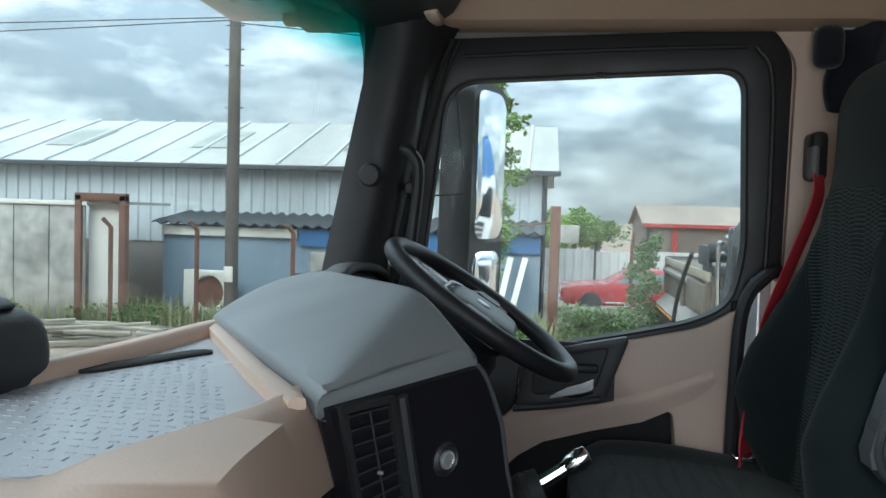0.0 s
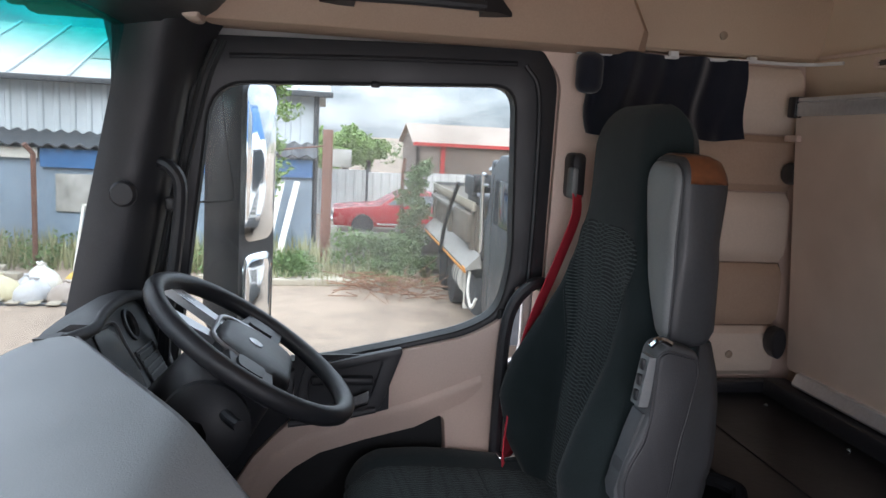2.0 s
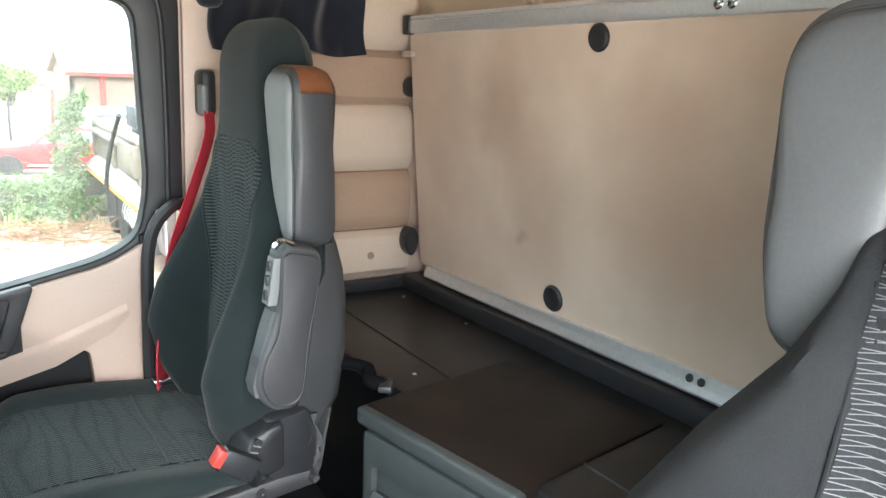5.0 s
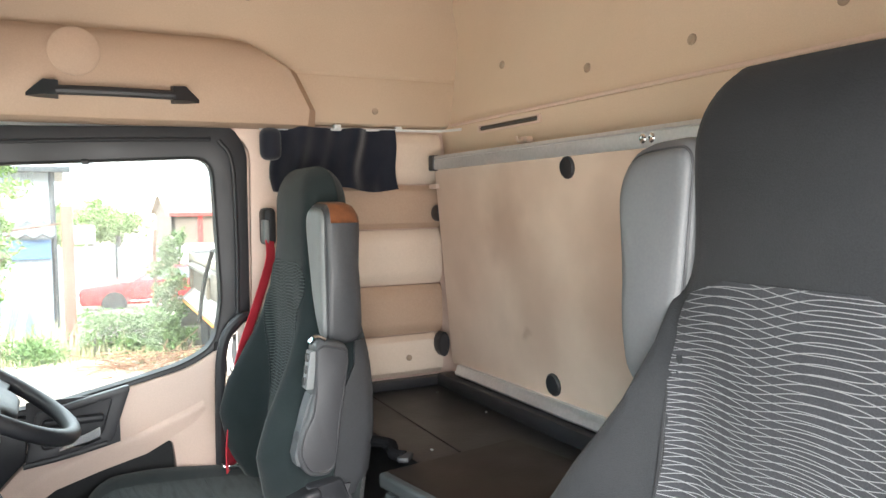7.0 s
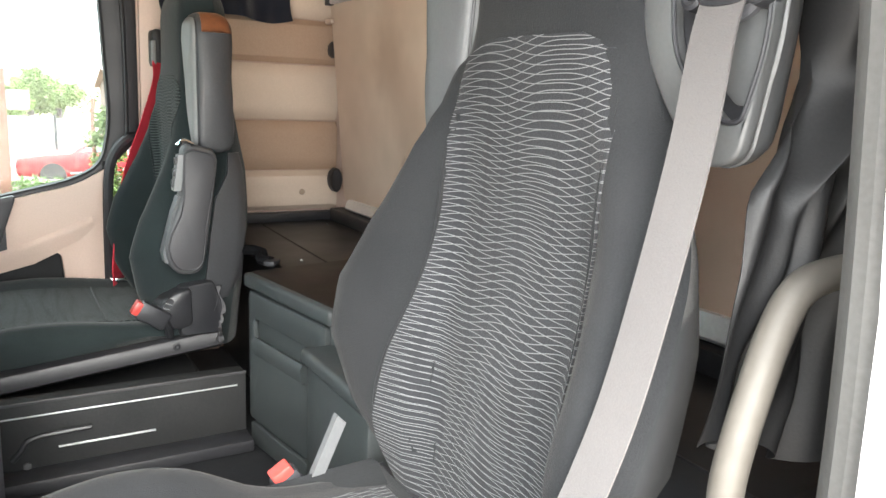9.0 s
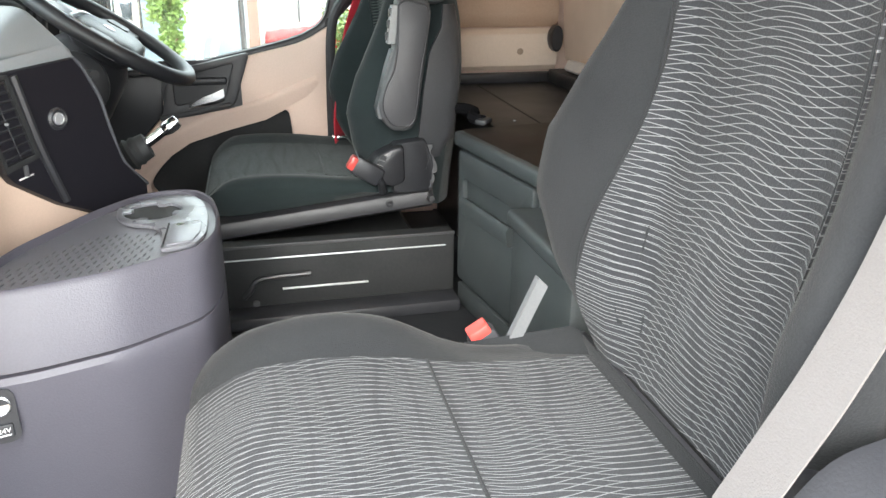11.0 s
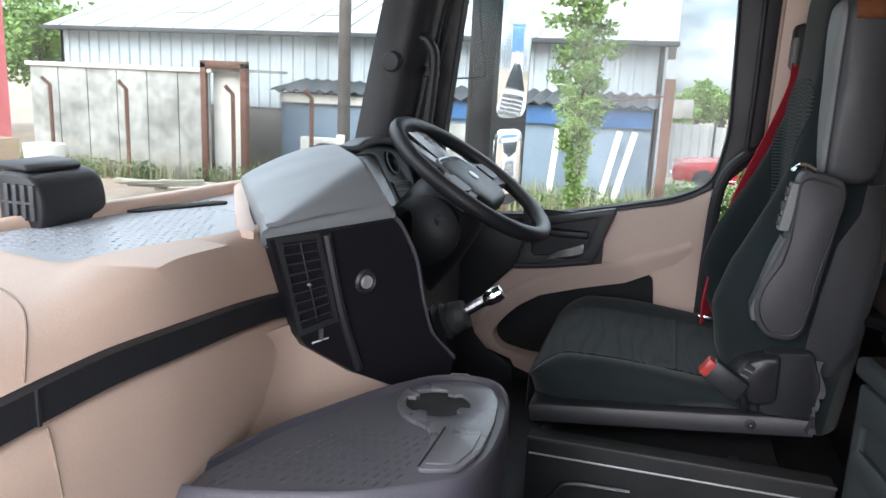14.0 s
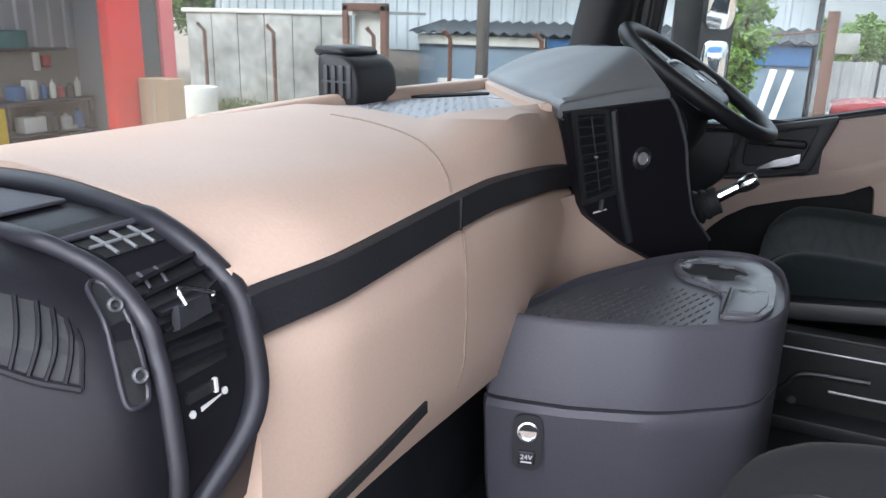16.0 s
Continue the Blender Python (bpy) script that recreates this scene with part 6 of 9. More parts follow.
    if not belt:
        shell = []
        for z in (-0.45, -0.40, -0.30, -0.22, -0.17, -0.125):
            w, xb = back_width(z) + 0.008, table(z, BX) + table(z, BT)
            k = 0.02 if z == -0.45 else 0.0
            x1 = ax + xb - 0.026 - k
            x0 = x1 - lerp(0.088, 0.034, ease((z + 0.26) / 0.13)) + 2 * k
            shell.append([(x0, ay - w, az + z), (x1 - 0.03, ay - w, az + z), (x1 - 0.008, ay - w + 0.012, az + z), (x1, ay - w + 0.04, az + z), (x1, ay + w - 0.04, az + z), (x1 - 0.008, ay + w - 0.012, az + z), (x1 - 0.03, ay + w, az + z), (x0, ay + w, az + z)])
        part("back_shell", loft(shell), WING_GREY, th, "grey vinyl rear shell of the backrest", smooth=50)
    # recliner, armrest, buckle
    side = -0.25
    if belt:
        part("recliner_cover", loft([[(cush_x + a, ay + side + o, cush_z + b) for a, b in rounded([(0.40 + i, -0.06 + i), (0.505 - i, -0.05 + i), (0.52 - i, 0.03), (0.50 - i, 0.085 - i), (0.455 + i, 0.08 - i), (0.41 + i, 0.01)], 0.018, 4)] for o, i in ((0.04, 0.0), (0.008, 0.0), (0.0, 0.006))]), BLACK, th, "black recliner side cover", smooth=50)
        part("recliner_strap", loft([[(cush_x + a, ay + side - 0.014 + o, cush_z + b) for a, b in rounded([(0.372, -0.012), (0.412, -0.02), (0.43, 0.035), (0.402, 0.045)], 0.008, 3)] for o in (0.0, 0.012)]), ARM_DARK, th, "grey slotted buckle mount", smooth=50)
    else:
        wedge = rounded([(0.346, 0.014), (0.372, 0.063), (0.408, 0.080), (0.430, 0.082), (0.432, 0.0), (0.40, -0.010)], 0.010, 4)
        wc = Vector((0.40, 0.035))
        rings = []
        for o, i in ((0.05, 0.0), (-0.012, 0.0), (-0.020, 0.004), (-0.023, 0.012)):
            rings.append([(cush_x + wc.x + (a - wc.x) * (1 - i / 0.08), ay + side + o, cush_z + wc.y + (b - wc.y) * (1 - i / 0.08)) for a, b in wedge])
        rc = part("recliner_cover", loft(rings), PAN_GREY, th, "grey recliner side cover", smooth=50)
        part("side_cover", loft([[(cush_x + a, ay + side + o, cush_z + b) for a, b in rounded([(0.405 + i, 0.084 - i), (0.480 - i, 0.092 - i), (0.50 - i, 0.04), (0.495 - i, -0.03 + i), (0.405 + i, -0.03 + i)], 0.012, 4)] for o, i in ((0.05, 0.0), (0.0, 0.0), (-0.006, 0.004))]), BLACK, th, "black seat side cover", smooth=50)
        pad_ = [(0.354, 0.016), (0.368, 0.012), (0.392, 0.060), (0.379, 0.066)]
        bp_ = part("button_pad", loft([[(cush_x + a, ay + side + o, cush_z + b) for a, b in rounded(pad_, 0.004, 3)] for o in (-0.018, -0.0262)]), BLACK, rc, "black ribbed button pad")
        for f in (0.2, 0.4, 0.6, 0.8):
            a0, b0, a1, b1 = lerp(0.354, 0.379, f), lerp(0.016, 0.066, f), lerp(0.368, 0.392, f), lerp(0.012, 0.060, f)
            part("rib", tube([(cush_x + a0, ay + side - 0.0265, cush_z + b0), (cush_x + a1, ay + side - 0.0265, cush_z + b1)], 0.0014, 6), LIGHT_GREY, bp_)
        flap = [[(cush_x + lerp(0.484, 0.500, f) + 0.006 * math.sin(9 * t + 4 * f), ay + side - 0.004 + 0.010 * math.sin(13 * t + 6 * f) * t, cush_z + lerp(0.078, -0.05, t)) for f in (0, 0.3, 0.6, 1)] for t in [k / 12 for k in range(13)]]
        fbm = loft(flap, closed=False)
        r = bmesh.ops.extrude_face_region(fbm, geom=fbm.faces[:])
        bmesh.ops.translate(fbm, verts=[g for g in r["geom"] if isinstance(g, bmesh.types.BMVert)], vec=(0, 0.004, 0))
        part("loose_flap", fbm, ARM_DARK, th, "crumpled grey vinyl flap", smooth=60)
    part("recliner_knob", lathe([(0.012, 0), (0.012, 0.006), (0.001, 0.007)], axis_pose((cush_x + 0.38, ay - 0.243, cush_z - 0.13), (0, -1, 0)), 16), BLACK, th)
    return th


def buckle(cx, cy, cz, lean, parent):
    m = Matrix.Translation((cx, cy, cz)) @ Matrix.Rotation(lean, 4, "Y")
    b = part("belt_buckle", turned(box((-0.020, -0.014, -0.065), (0.020, 0.014, 0.002), 0.006), m), BLACK, parent, "black belt buckle")
    part("release_button", turned(box((-0.015, -0.013, -0.006), (0.015, 0.013, 0.012), 0.003), m), RED_BTN, b, "red release button")
    return b


DRV = seat((0.885, 1.385, 1.385), 0.448, 0.893, SEAT_CLOTH, FABRIC_D, "dark green-black truck driver's seat with grey shoulder wings", False)
PAS = seat((1.02, 0.14, 1.425), 0.478, 0.911, SEAT_CLOTH_P, FABRIC, "charcoal truck passenger seat with white wavy-line fabric", True)

# driver's folded armrest
ARM = [(0.862, 1.278), (0.876, 1.286), (0.924, 1.274), (0.930, 1.255), (0.920, 1.17), (0.908, 1.085), (0.896, 1.026), (0.880, 1.012), (0.846, 1.014), (0.828, 1.034), (0.819, 1.061), (0.824, 1.095), (0.842, 1.144), (0.856, 1.185)]


def arm_layer(y, inset):
    c = Vector((0.876, 1.13))
    r = []
    for x, z in rounded(ARM, 0.012, 4):
        d = Vector((x, z)) - c
        d = d * (1 - inset / d.length)
        r.append((c.x + d.x, y, c.y + d.y))
    return r


arm = part("armrest", loft([arm_layer(y, i) for y, i in ((1.132, 0.008), (1.126, 0.002), (1.118, 0.0), (1.090, 0.0), (1.082, 0.002), (1.078, 0.008))]), ARM_GREY, DRV, "grey plastic armrest folded up", smooth=50)
part("armrest_inset", loft([arm_layer(y, i) for y, i in ((1.080, 0.012), (1.0755, 0.013), (1.0745, 0.017))]), ARM_DARK, arm, smooth=50)
part("armrest_rim", tube([Vector(p) for p in arm_layer(1.078, 0.010)] + [Vector(arm_layer(1.078, 0.010)[0])], 0.0022, 6, curve=False), ARM_DARK, arm)
part("armrest_front", loft([[(x - 0.002, y, z) for x, z in ((0.822, 1.04), (0.818, 1.061), (0.840, 1.144), (0.852, 1.178), (0.860, 1.178), (0.848, 1.144), (0.827, 1.061), (0.830, 1.04))] for y in (1.086, 1.122)]), MID_GREY, arm, "lighter grey armrest front")
part("armrest_hinge", loft([[(0.845 + o, y, 1.19), (0.856 + o, y, 1.264), (0.864 + o, y, 1.264), (0.853 + o, y, 1.19)] for y, o in ((1.082, 0.002), (1.084, -0.004), (1.112, -0.004), (1.114, 0.002))]), LIGHT_GREY, arm, "light grey hinge plate")
for z in (1.204, 1.227, 1.250):
    part("slot", box((lerp(0.8425, 0.8535, (z - 1.19) / 0.074) - 0.0055, 1.092, z - 0.008), (lerp(0.8425, 0.8535, (z - 1.19) / 0.074) + 0.004, 1.104, z + 0.008), 0.002), BLACK, arm)
part("release_lever", tube([(0.850, 1.082, 1.282), (0.862, 1.078, 1.292), (0.880, 1.080, 1.285)], 0.0055, 8), CHROME, arm, "small bright lever")
buckle(0.768, 1.104, 0.944, -1.0, DRV)
part("buckle_cable", tube([(0.815, 1.106, 0.915), (0.826, 1.112, 0.895), (0.832, 1.13, 0.87)], 0.009, 8), BLACK, DRV)
buckle(0.842, 0.402, 0.886, -0.55, PAS)
part("buckle_stalk", tube([(0.905, 0.40, 0.78), (0.89, 0.40, 0.81), (0.872, 0.40, 0.84)], 0.012, 8), BLACK, PAS)
part("recliner_trim", loft([[(0.862, 0.378 + o, 0.855), (0.878, 0.378 + o, 0.85), (0.925, 0.378 + o, 0.955), (0.912, 0.378 + o, 0.968)] for o in (0, 0.012)]), MID_GREY, PAS, "pale recliner trim")

# passenger's integrated belt: housing, outlet and grey webbing
HP = rounded([(0.008, 1.622), (-0.124, 1.612), (-0.137, 1.525), (-0.137, 1.465), (-0.118, 1.355), (-0.085, 1.345), (-0.040, 1.385), (0.004, 1.454)], [0.012, 0.02, 0.05, 0.05, 0.02, 0.03, 0.05, 0.06], 6)
HR = rounded([(-0.030, 1.520), (-0.046, 1.534), (-0.132, 1.531), (-0.133, 1.445), (-0.117, 1.388), (-0.100, 1.386), (-0.040, 1.437)], [0.012, 0.012, 0.008, 0.03, 0.008, 0.01, 0.03], 5)
HC = Vector((-0.072, 1.49))


def housing_ring(x, inset):
    r = []
    for y, z in HP:
        d = Vector((y, z)) - HC
        d = d * (1 - inset / d.length)
        r.append((x, HC.x + d.x, HC.y + d.y))
    return r


bh = part("belt_housing", loft([housing_ring(x, i) for x, i in ((1.0615, 0.006), (1.064, 0.0), (1.078, 0.002), (1.090, 0.008), (1.10, 0.020))]), HOUSING_GREY, PAS, "grey moulded belt housing", smooth=50)
part("housing_front", plate([(y, z) for _, y, z in housing_ring(0, 0.001)], [HR], "x", 1.047, 1.063, 0.004), HOUSING_GREY, bh, "grey housing front", smooth=50)
part("belt_well", plate(HR, [], "x", 1.060, 1.063), BLACK, bh, "black belt outlet recess")
part("well_rim", tube([(1.0475, y, z) for y, z in HR] + [(1.0475, *HR[0])], 0.0022, 8, curve=False), BLACK, bh, "glossy black recess rim")
part("well_plate", plate(rounded([(-0.046, 1.510), (-0.060, 1.524), (-0.126, 1.522), (-0.127, 1.445), (-0.113, 1.40), (-0.103, 1.40), (-0.053, 1.445)], 0.012, 4), [], "x", 1.056, 1.061, 0.002), HOUSING_GREY, bh, "grey inner plate")
gd = part("belt_guide", loft([[(x, -0.094 + (0.030 - i) * math.cos(q), 1.490 + (0.024 - i) * math.sin(q)) for q in [k * 2 * math.pi / 28 for k in range(28)]] for x, i in ((1.058, 0.0), (1.050, 0.0), (1.047, 0.004), (1.046, 0.012))]), GREY_VINYL, bh, "grey domed belt outlet", smooth=50)
part("guide_bar", tube([(1.046, -0.064, 1.487), (1.040, -0.078, 1.483), (1.0385, -0.094, 1.482), (1.040, -0.110, 1.483), (1.046, -0.124, 1.487)], 0.006, 10), BLACK, gd, "black guide bar")
for e in (-0.126, -0.062):
    part("guide_pin", lathe([(0.0045, 0.004), (0.0045, 0.009), (0.008, 0.010), (0.0115, 0.008), (0.0125, 0.0), (0.0125, -0.008)], axis_pose((1.046, e, 1.487), (-1, 0, 0.1)), 20), BLACK, gd)
belt = thing("seat_belt", (0.9, -0.09, 0.98), "grey webbing belt hanging down the passenger seat", "seat belt")
part("webbing", tube([(1.0395, -0.094, 1.486), (1.028, -0.096, 1.45), (1.004, -0.108, 1.37), (0.977, -0.111, 1.266), (0.949, -0.112, 1.17), (0.921, -0.111, 1.10), (0.898, -0.108, 1.05), (0.872, -0.102, 0.99)], 0.01, flat=(0.044, 0.002, (0, 1, 0))), WEB_GREY, belt)
part("end_plate", box((0.852, -0.128, 0.972), (0.885, -0.078, 0.982), 0.003), CHROME, belt, "bright belt end plate")
part("outer_recliner", loft([[(x, y, z) for x, z in rounded([(0.86, 0.90), (1.03, 0.90), (1.05, 1.0), (1.0, 1.055), (0.93, 1.04), (0.87, 0.96)], 0.025, 4)] for y in (-0.115, -0.12, -0.155, -0.162)]), BLACK, PAS, "black recliner cover", smooth=50)
part("recliner_lever", tube([(0.90, -0.165, 0.975), (0.87, -0.17, 0.985), (0.83, -0.165, 0.97)], 0.008, 8), ARM_GREY, PAS)

# driver's red belt on the pillar
rb = thing("pillar_seat_belt", (0.88, 1.56, 1.0), "red webbing seat belt on the driver's pillar with a black guide", "seat belt")
part("guide_housing", box((0.898, 1.61, 1.448), (0.93, 1.675, 1.545), 0.012), BLACK, rb, "black belt guide")
part("guide_plate", box((0.892, 1.59, 1.452), (0.906, 1.63, 1.515), 0.006), LIGHT_GREY, rb, "bright belt guide plate")
part("webbing", tube([(0.908, 1.60, 1.46), (0.905, 1.592, 1.41), (0.875, 1.60, 1.31), (0.829, 1.60, 1.182), (0.808, 1.605, 1.07), (0.80, 1.605, 0.97), (0.80, 1.60, 0.87)], 0.01, flat=(0.036, 0.0022, (0.74, 0.67, 0))), RED, rb)
part("lower_webbing", tube([(0.795, 1.585, 1.0), (0.788, 1.58, 0.94), (0.79, 1.585, 0.87)], 0.01, flat=(0.06, 0.003, (0.5, 0.86, 0))), RED, rb)
part("tongue", box((0.768, 1.565, 0.892), (0.815, 1.60, 0.904), 0.003), CHROME, rb, "bright belt tongue")

# ---- cool box unit between the seats ----
fr = thing("cool_box_unit", (1.02, 0.86, FZ), "green-grey storage drawer unit with a brown-black lid between the seats", "cool box")
FM = Matrix.Translation((0.970, 1.018, -0.0125)) @ Matrix.Rotation(radians(9), 4, "Z") @ Matrix.Translation((-0.955, -1.04, 0))  # it stands slightly askew


def askew(bm):
    return turned(bm, FM)


part("body", askew(box((0.965, 0.70, FZ), (1.16, 1.035, 1.010), 0.012)), FRIDGE_GREY, fr)
part("lid", askew(box((0.962, 0.695, 1.014), (1.30, 1.042, 1.039), 0.008)), BROWN_LID, fr, "brown-black lid")
part("lid_lip", askew(box((0.948, 0.695, 1.006), (0.985, 1.044, 1.0365), 0.008, 3)), FRIDGE_GREY, fr, "pale green-grey lid edge")
drw = part("drawer_front", askew(plate(rounded([(0.715, 0.72), (1.03, 0.72), (1.03, 1.0), (0.715, 1.0)], 0.012), [rounded([(0.765, 0.945), (1.005, 0.945), (1.005, 0.885), (0.985, 0.868), (0.79, 0.868), (0.765, 0.885)], 0.012, 3)], "x", 0.953, 0.968, 0.004)), FRIDGE_GREY, fr, "green-grey drawer front")
part("handle_recess", askew(box((0.966, 0.76, 0.86), (0.972, 1.01, 0.95))), BLACK_SOFT, drw, "dark handle recess")
part("handle", askew(loft([[(x, y, z) for x, z in ((0.950, 0.908), (0.943, 0.900), (0.947, 0.872), (0.957, 0.866), (0.966, 0.872), (0.963, 0.902))] for y in (0.79, 0.80, 0.89, 0.985, 0.995)])), FRIDGE_GREY, drw, "green-grey drawer handle", smooth=50)
part("lower_drawer", askew(box((0.955, 0.715, FZ + 0.02), (0.968, 1.03, 0.708), 0.005)), FRIDGE_GREY, fr)
sidebin = thing("side_bin", (1.0, 0.57, FZ), "low green-grey bin beside the cool box behind the passenger seat", "bin")
part("body", box((0.985, 0.44, FZ), (1.16, 0.705, 0.93), 0.012), FRIDGE_GREY, sidebin)
part("rim", box((0.975, 0.435, 0.925), (1.165, 0.708, 0.955), 0.010, 3), FRIDGE_GREY, sidebin, "rounded rim")
cbl = thing("black_strap", (1.03, 1.13, 1.03), "loose black strap end lying behind the driver's seat", "strap")
part("strap", tube([(0.985, 1.20, 1.030), (1.01, 1.15, 1.044), (1.03, 1.11, 1.044), (1.02, 1.08, 1.036), (1.035, 1.055, 1.034)], 0.012, 8), CLOTH_BLACK, cbl)
part("strap_end", turned(box((-0.022, -0.012, -0.006), (0.022, 0.012, 0.006), 0.004), Matrix.Translation((1.035, 1.05, 1.034)) @ Matrix.Rotation(0.9, 4, "Z")), BLACK, cbl)

# floor hardware in front of the driver's seat
ft = thing("seat_plinth", (0.7, 1.1, FZ), "black steel plinth plate with a slotted rail under the driver's seat", "plinth")
part("plate", box((0.48, 1.03, FZ), (0.97, 1.08, 0.80), 0.006), BLACK_SOFT, ft)
part("step", box((0.49, 0.97, FZ), (0.97, 1.04, 0.668), 0.006), BLACK, ft)
part("rib", tube([(0.52, 1.027, 0.69), (0.535, 1.026, 0.705), (0.56, 1.026, 0.73), (0.66, 1.026, 0.735)], 0.006, 8), BLACK, ft)
# thin paler bars that draw the highlights on the glossy black plinth
part("slot_rail_glint", box((0.60, 1.024, 0.703), (0.78, 1.0285, 0.707), 0.001), ALU, ft, "thin slotted rail with its highlight put in as bright metal")
part("top_edge_glint", box((0.48, 1.0285, 0.797), (0.97, 1.033, 0.8035), 0.002), ARM_DARK, ft, "grey line drawing the highlight on the plate edge")
part("lower_edge_glint", box((0.485, 1.0275, 0.772), (0.95, 1.0305, 0.775), 0.001), ALU, ft)
part("bolt", lathe([(0.008, 0), (0.008, 0.004), (0.001, 0.005)], axis_pose((0.545, 1.029, 0.675), (0, -1, 0)), 6), ARM_GREY, ft)

# ---- passenger door opening ----
jamb = plate([(0.985, 0.2), (1.6, 0.2), (1.6, 2.33), (0.86, 2.33), (0.90, 1.75), (0.93, 1.56), (0.955, 1.42), (0.978, 1.28), (0.985, 1.1)], [], "y", YL - 0.11, YL - 0.062, 0.008)
structure("wall_outer_left", jamb, WHITE_PAINT, "white painted cab side behind the passenger door", "wall")
def seal_line(dx, y):
    return [(x + dx, y, z) for x, z in ((0.985, 0.35), (0.985, 0.9), (0.983, 1.2), (0.962, 1.42), (0.938, 1.56), (0.905, 1.73), (0.87, 1.78), (0.3, 1.78))]


structure("trim_door_seal", tube(seal_line(0.030, -0.262), 0.0145, 10), SEAL_GREY, "grey rubber seal round the passenger door opening", "seal")
structure("trim_inner_seal", tube(seal_line(0.062, -0.240), 0.0155, 10), SEAL_GREY, "grey inner lip of the passenger door seal", "seal")
structure("trim_jamb", box((1.064, YL - 0.055, 0.3), (1.12, YL + 0.012, 1.72), 0.012), GREY_VINYL, "grey door jamb trim on the passenger side", "trim")
ph = thing("entry_handle", (0.95, YL, 0.9), "worn grey-painted grab handle beside the passenger door", "grab handle")
part("bar", tube([(1.175, -0.20, 1.265), (1.14, -0.175, 1.271), (1.11, -0.17, 1.270), (1.075, -0.17, 1.262), (1.053, -0.17, 1.238), (1.034, -0.17, 1.19), (1.015, -0.17, 1.125), (1.012, -0.17, 1.08), (1.016, -0.17, 0.98), (1.02, -0.17, 0.80), (1.045, -0.2, 0.74)], 0.0142, 14), STEEL_TUBE, ph)
part("foot", lathe([(0.024, 0), (0.024, 0.006), (0.016, 0.010), (0.014, 0.02)], axis_pose((1.175, -0.202, 1.265), (-0.6, 0.75, 0.1))), STEEL_TUBE, ph)


CURT_X = [(1.06, 1.005), (1.13, 1.01), (1.27, 1.048), (1.33, 1.052), (1.385, 1.095), (1.425, 1.135), (1.45, 1.14), (1.50, 1.130), (1.55, 1.122), (1.62, 1.125), (1.80, 1.13)]


def side_curtain():
    """Gathered nylon, pinched by a tie and puffed out below it, with an uneven hem."""
    rows = []
    for j in range(60):
        t = j / 59
        row = []
        for i in range(96):
            s = i / 95
            z = lerp(1.80, lerp(1.128, 1.055, s), t)
            tie = math.exp(-((z - 1.435) / 0.045) ** 2)
            x0 = table(z, CURT_X)
            x1 = lerp(1.255, 1.20, tie)
            fold = math.sin(s * 19 + 1.9 * math.sin(4 * t + 1)) * 0.6 + math.sin(s * 8 + 5 * t) * 0.6 + 0.3 * math.sin(s * 41 + 13 * t) + 0.25 * math.sin(s * 11 - 21 * t)
            crease = 0.5 * math.exp(-((z - 1.435) / 0.10) ** 2) * math.sin(s * 27 + (z - 1.435) * 34)
            y = -0.118 + (0.030 - 0.012 * tie) * (fold * 0.62 + crease) - 0.028 * math.sin(math.pi * s) * (1 - 0.6 * tie)
            row.append((lerp(x0, x1, s) + 0.005 * math.sin(s * 22 + 6 * t), y, z + 0.006 * math.sin(s * 23) * t))
        rows.append(row)
    bm = loft(rows, closed=False)
    r = bmesh.ops.extrude_face_region(bm, geom=bm.faces[:])
    bmesh.ops.translate(bm, verts=[g for g in r["geom"] if isinstance(g, bmesh.types.BMVert)], vec=(0.003, 0.003, 0))
    return bm


tagged(part("side_curtain", side_curtain(), NYLON, smooth=60), "black nylon curtain tied back beside the passenger door", "curtain")

# ---- outside mirror on the driver's side ----
om = thing("door_mirror", (0.16, 1.93, 1.0), "tall black door mirror with main and wide-angle glass", "door mirror")
MN = Vector((0.90, -0.42, -0.02)).normalized()
ms = Vector((0, 0, 1)).cross(MN).normalized()
if ms.y < 0:
    ms = -ms
MO = Vector((0.245, 1.93, 1.40))


def mp(a, h, o):
    return MO + ms * a + Vector((0, 0, 1)) * h + MN * o


part("housing", loft([[mp(a, h, o) for a, h in rounded([(-0.115 * f, -0.33 * f), (0.035 * f, -0.33 * f), (0.045 * f, 0.275 * f), (-0.105 * f, 0.275 * f)], 0.03, 5)] for o, f in ((0.01, 1.0), (-0.02, 1.01), (-0.065, 0.97), (-0.085, 0.9), (-0.095, 0.7))]), BLACK, om, "black mirror housing", smooth=50)
part("bezel", loft([[mp(a, h, o) for a, h in rounded([(-0.12, -0.335), (0.04, -0.335), (0.05, 0.28), (-0.11, 0.28)], 0.05, 5)] for o in (0.008, 0.014)]), BLACK, om)
mg_out = rounded([(-0.105, -0.095), (0.03, -0.095), (0.036, 0.262), (-0.10, 0.262)], 0.04, 5)
mg_c = Vector((-0.036, 0.084))


def main_ring(f):
    """One ring of the slightly convex main glass, f from its rim to its middle."""
    r = []
    for a, h in mg_out:
        d = (Vector((a, h)) - mg_c) * f
        r.append(mp(mg_c.x + d.x, mg_c.y + d.y, 0.016 + (0.196 ** 2 - d.length_squared) / 2.6))
    return r


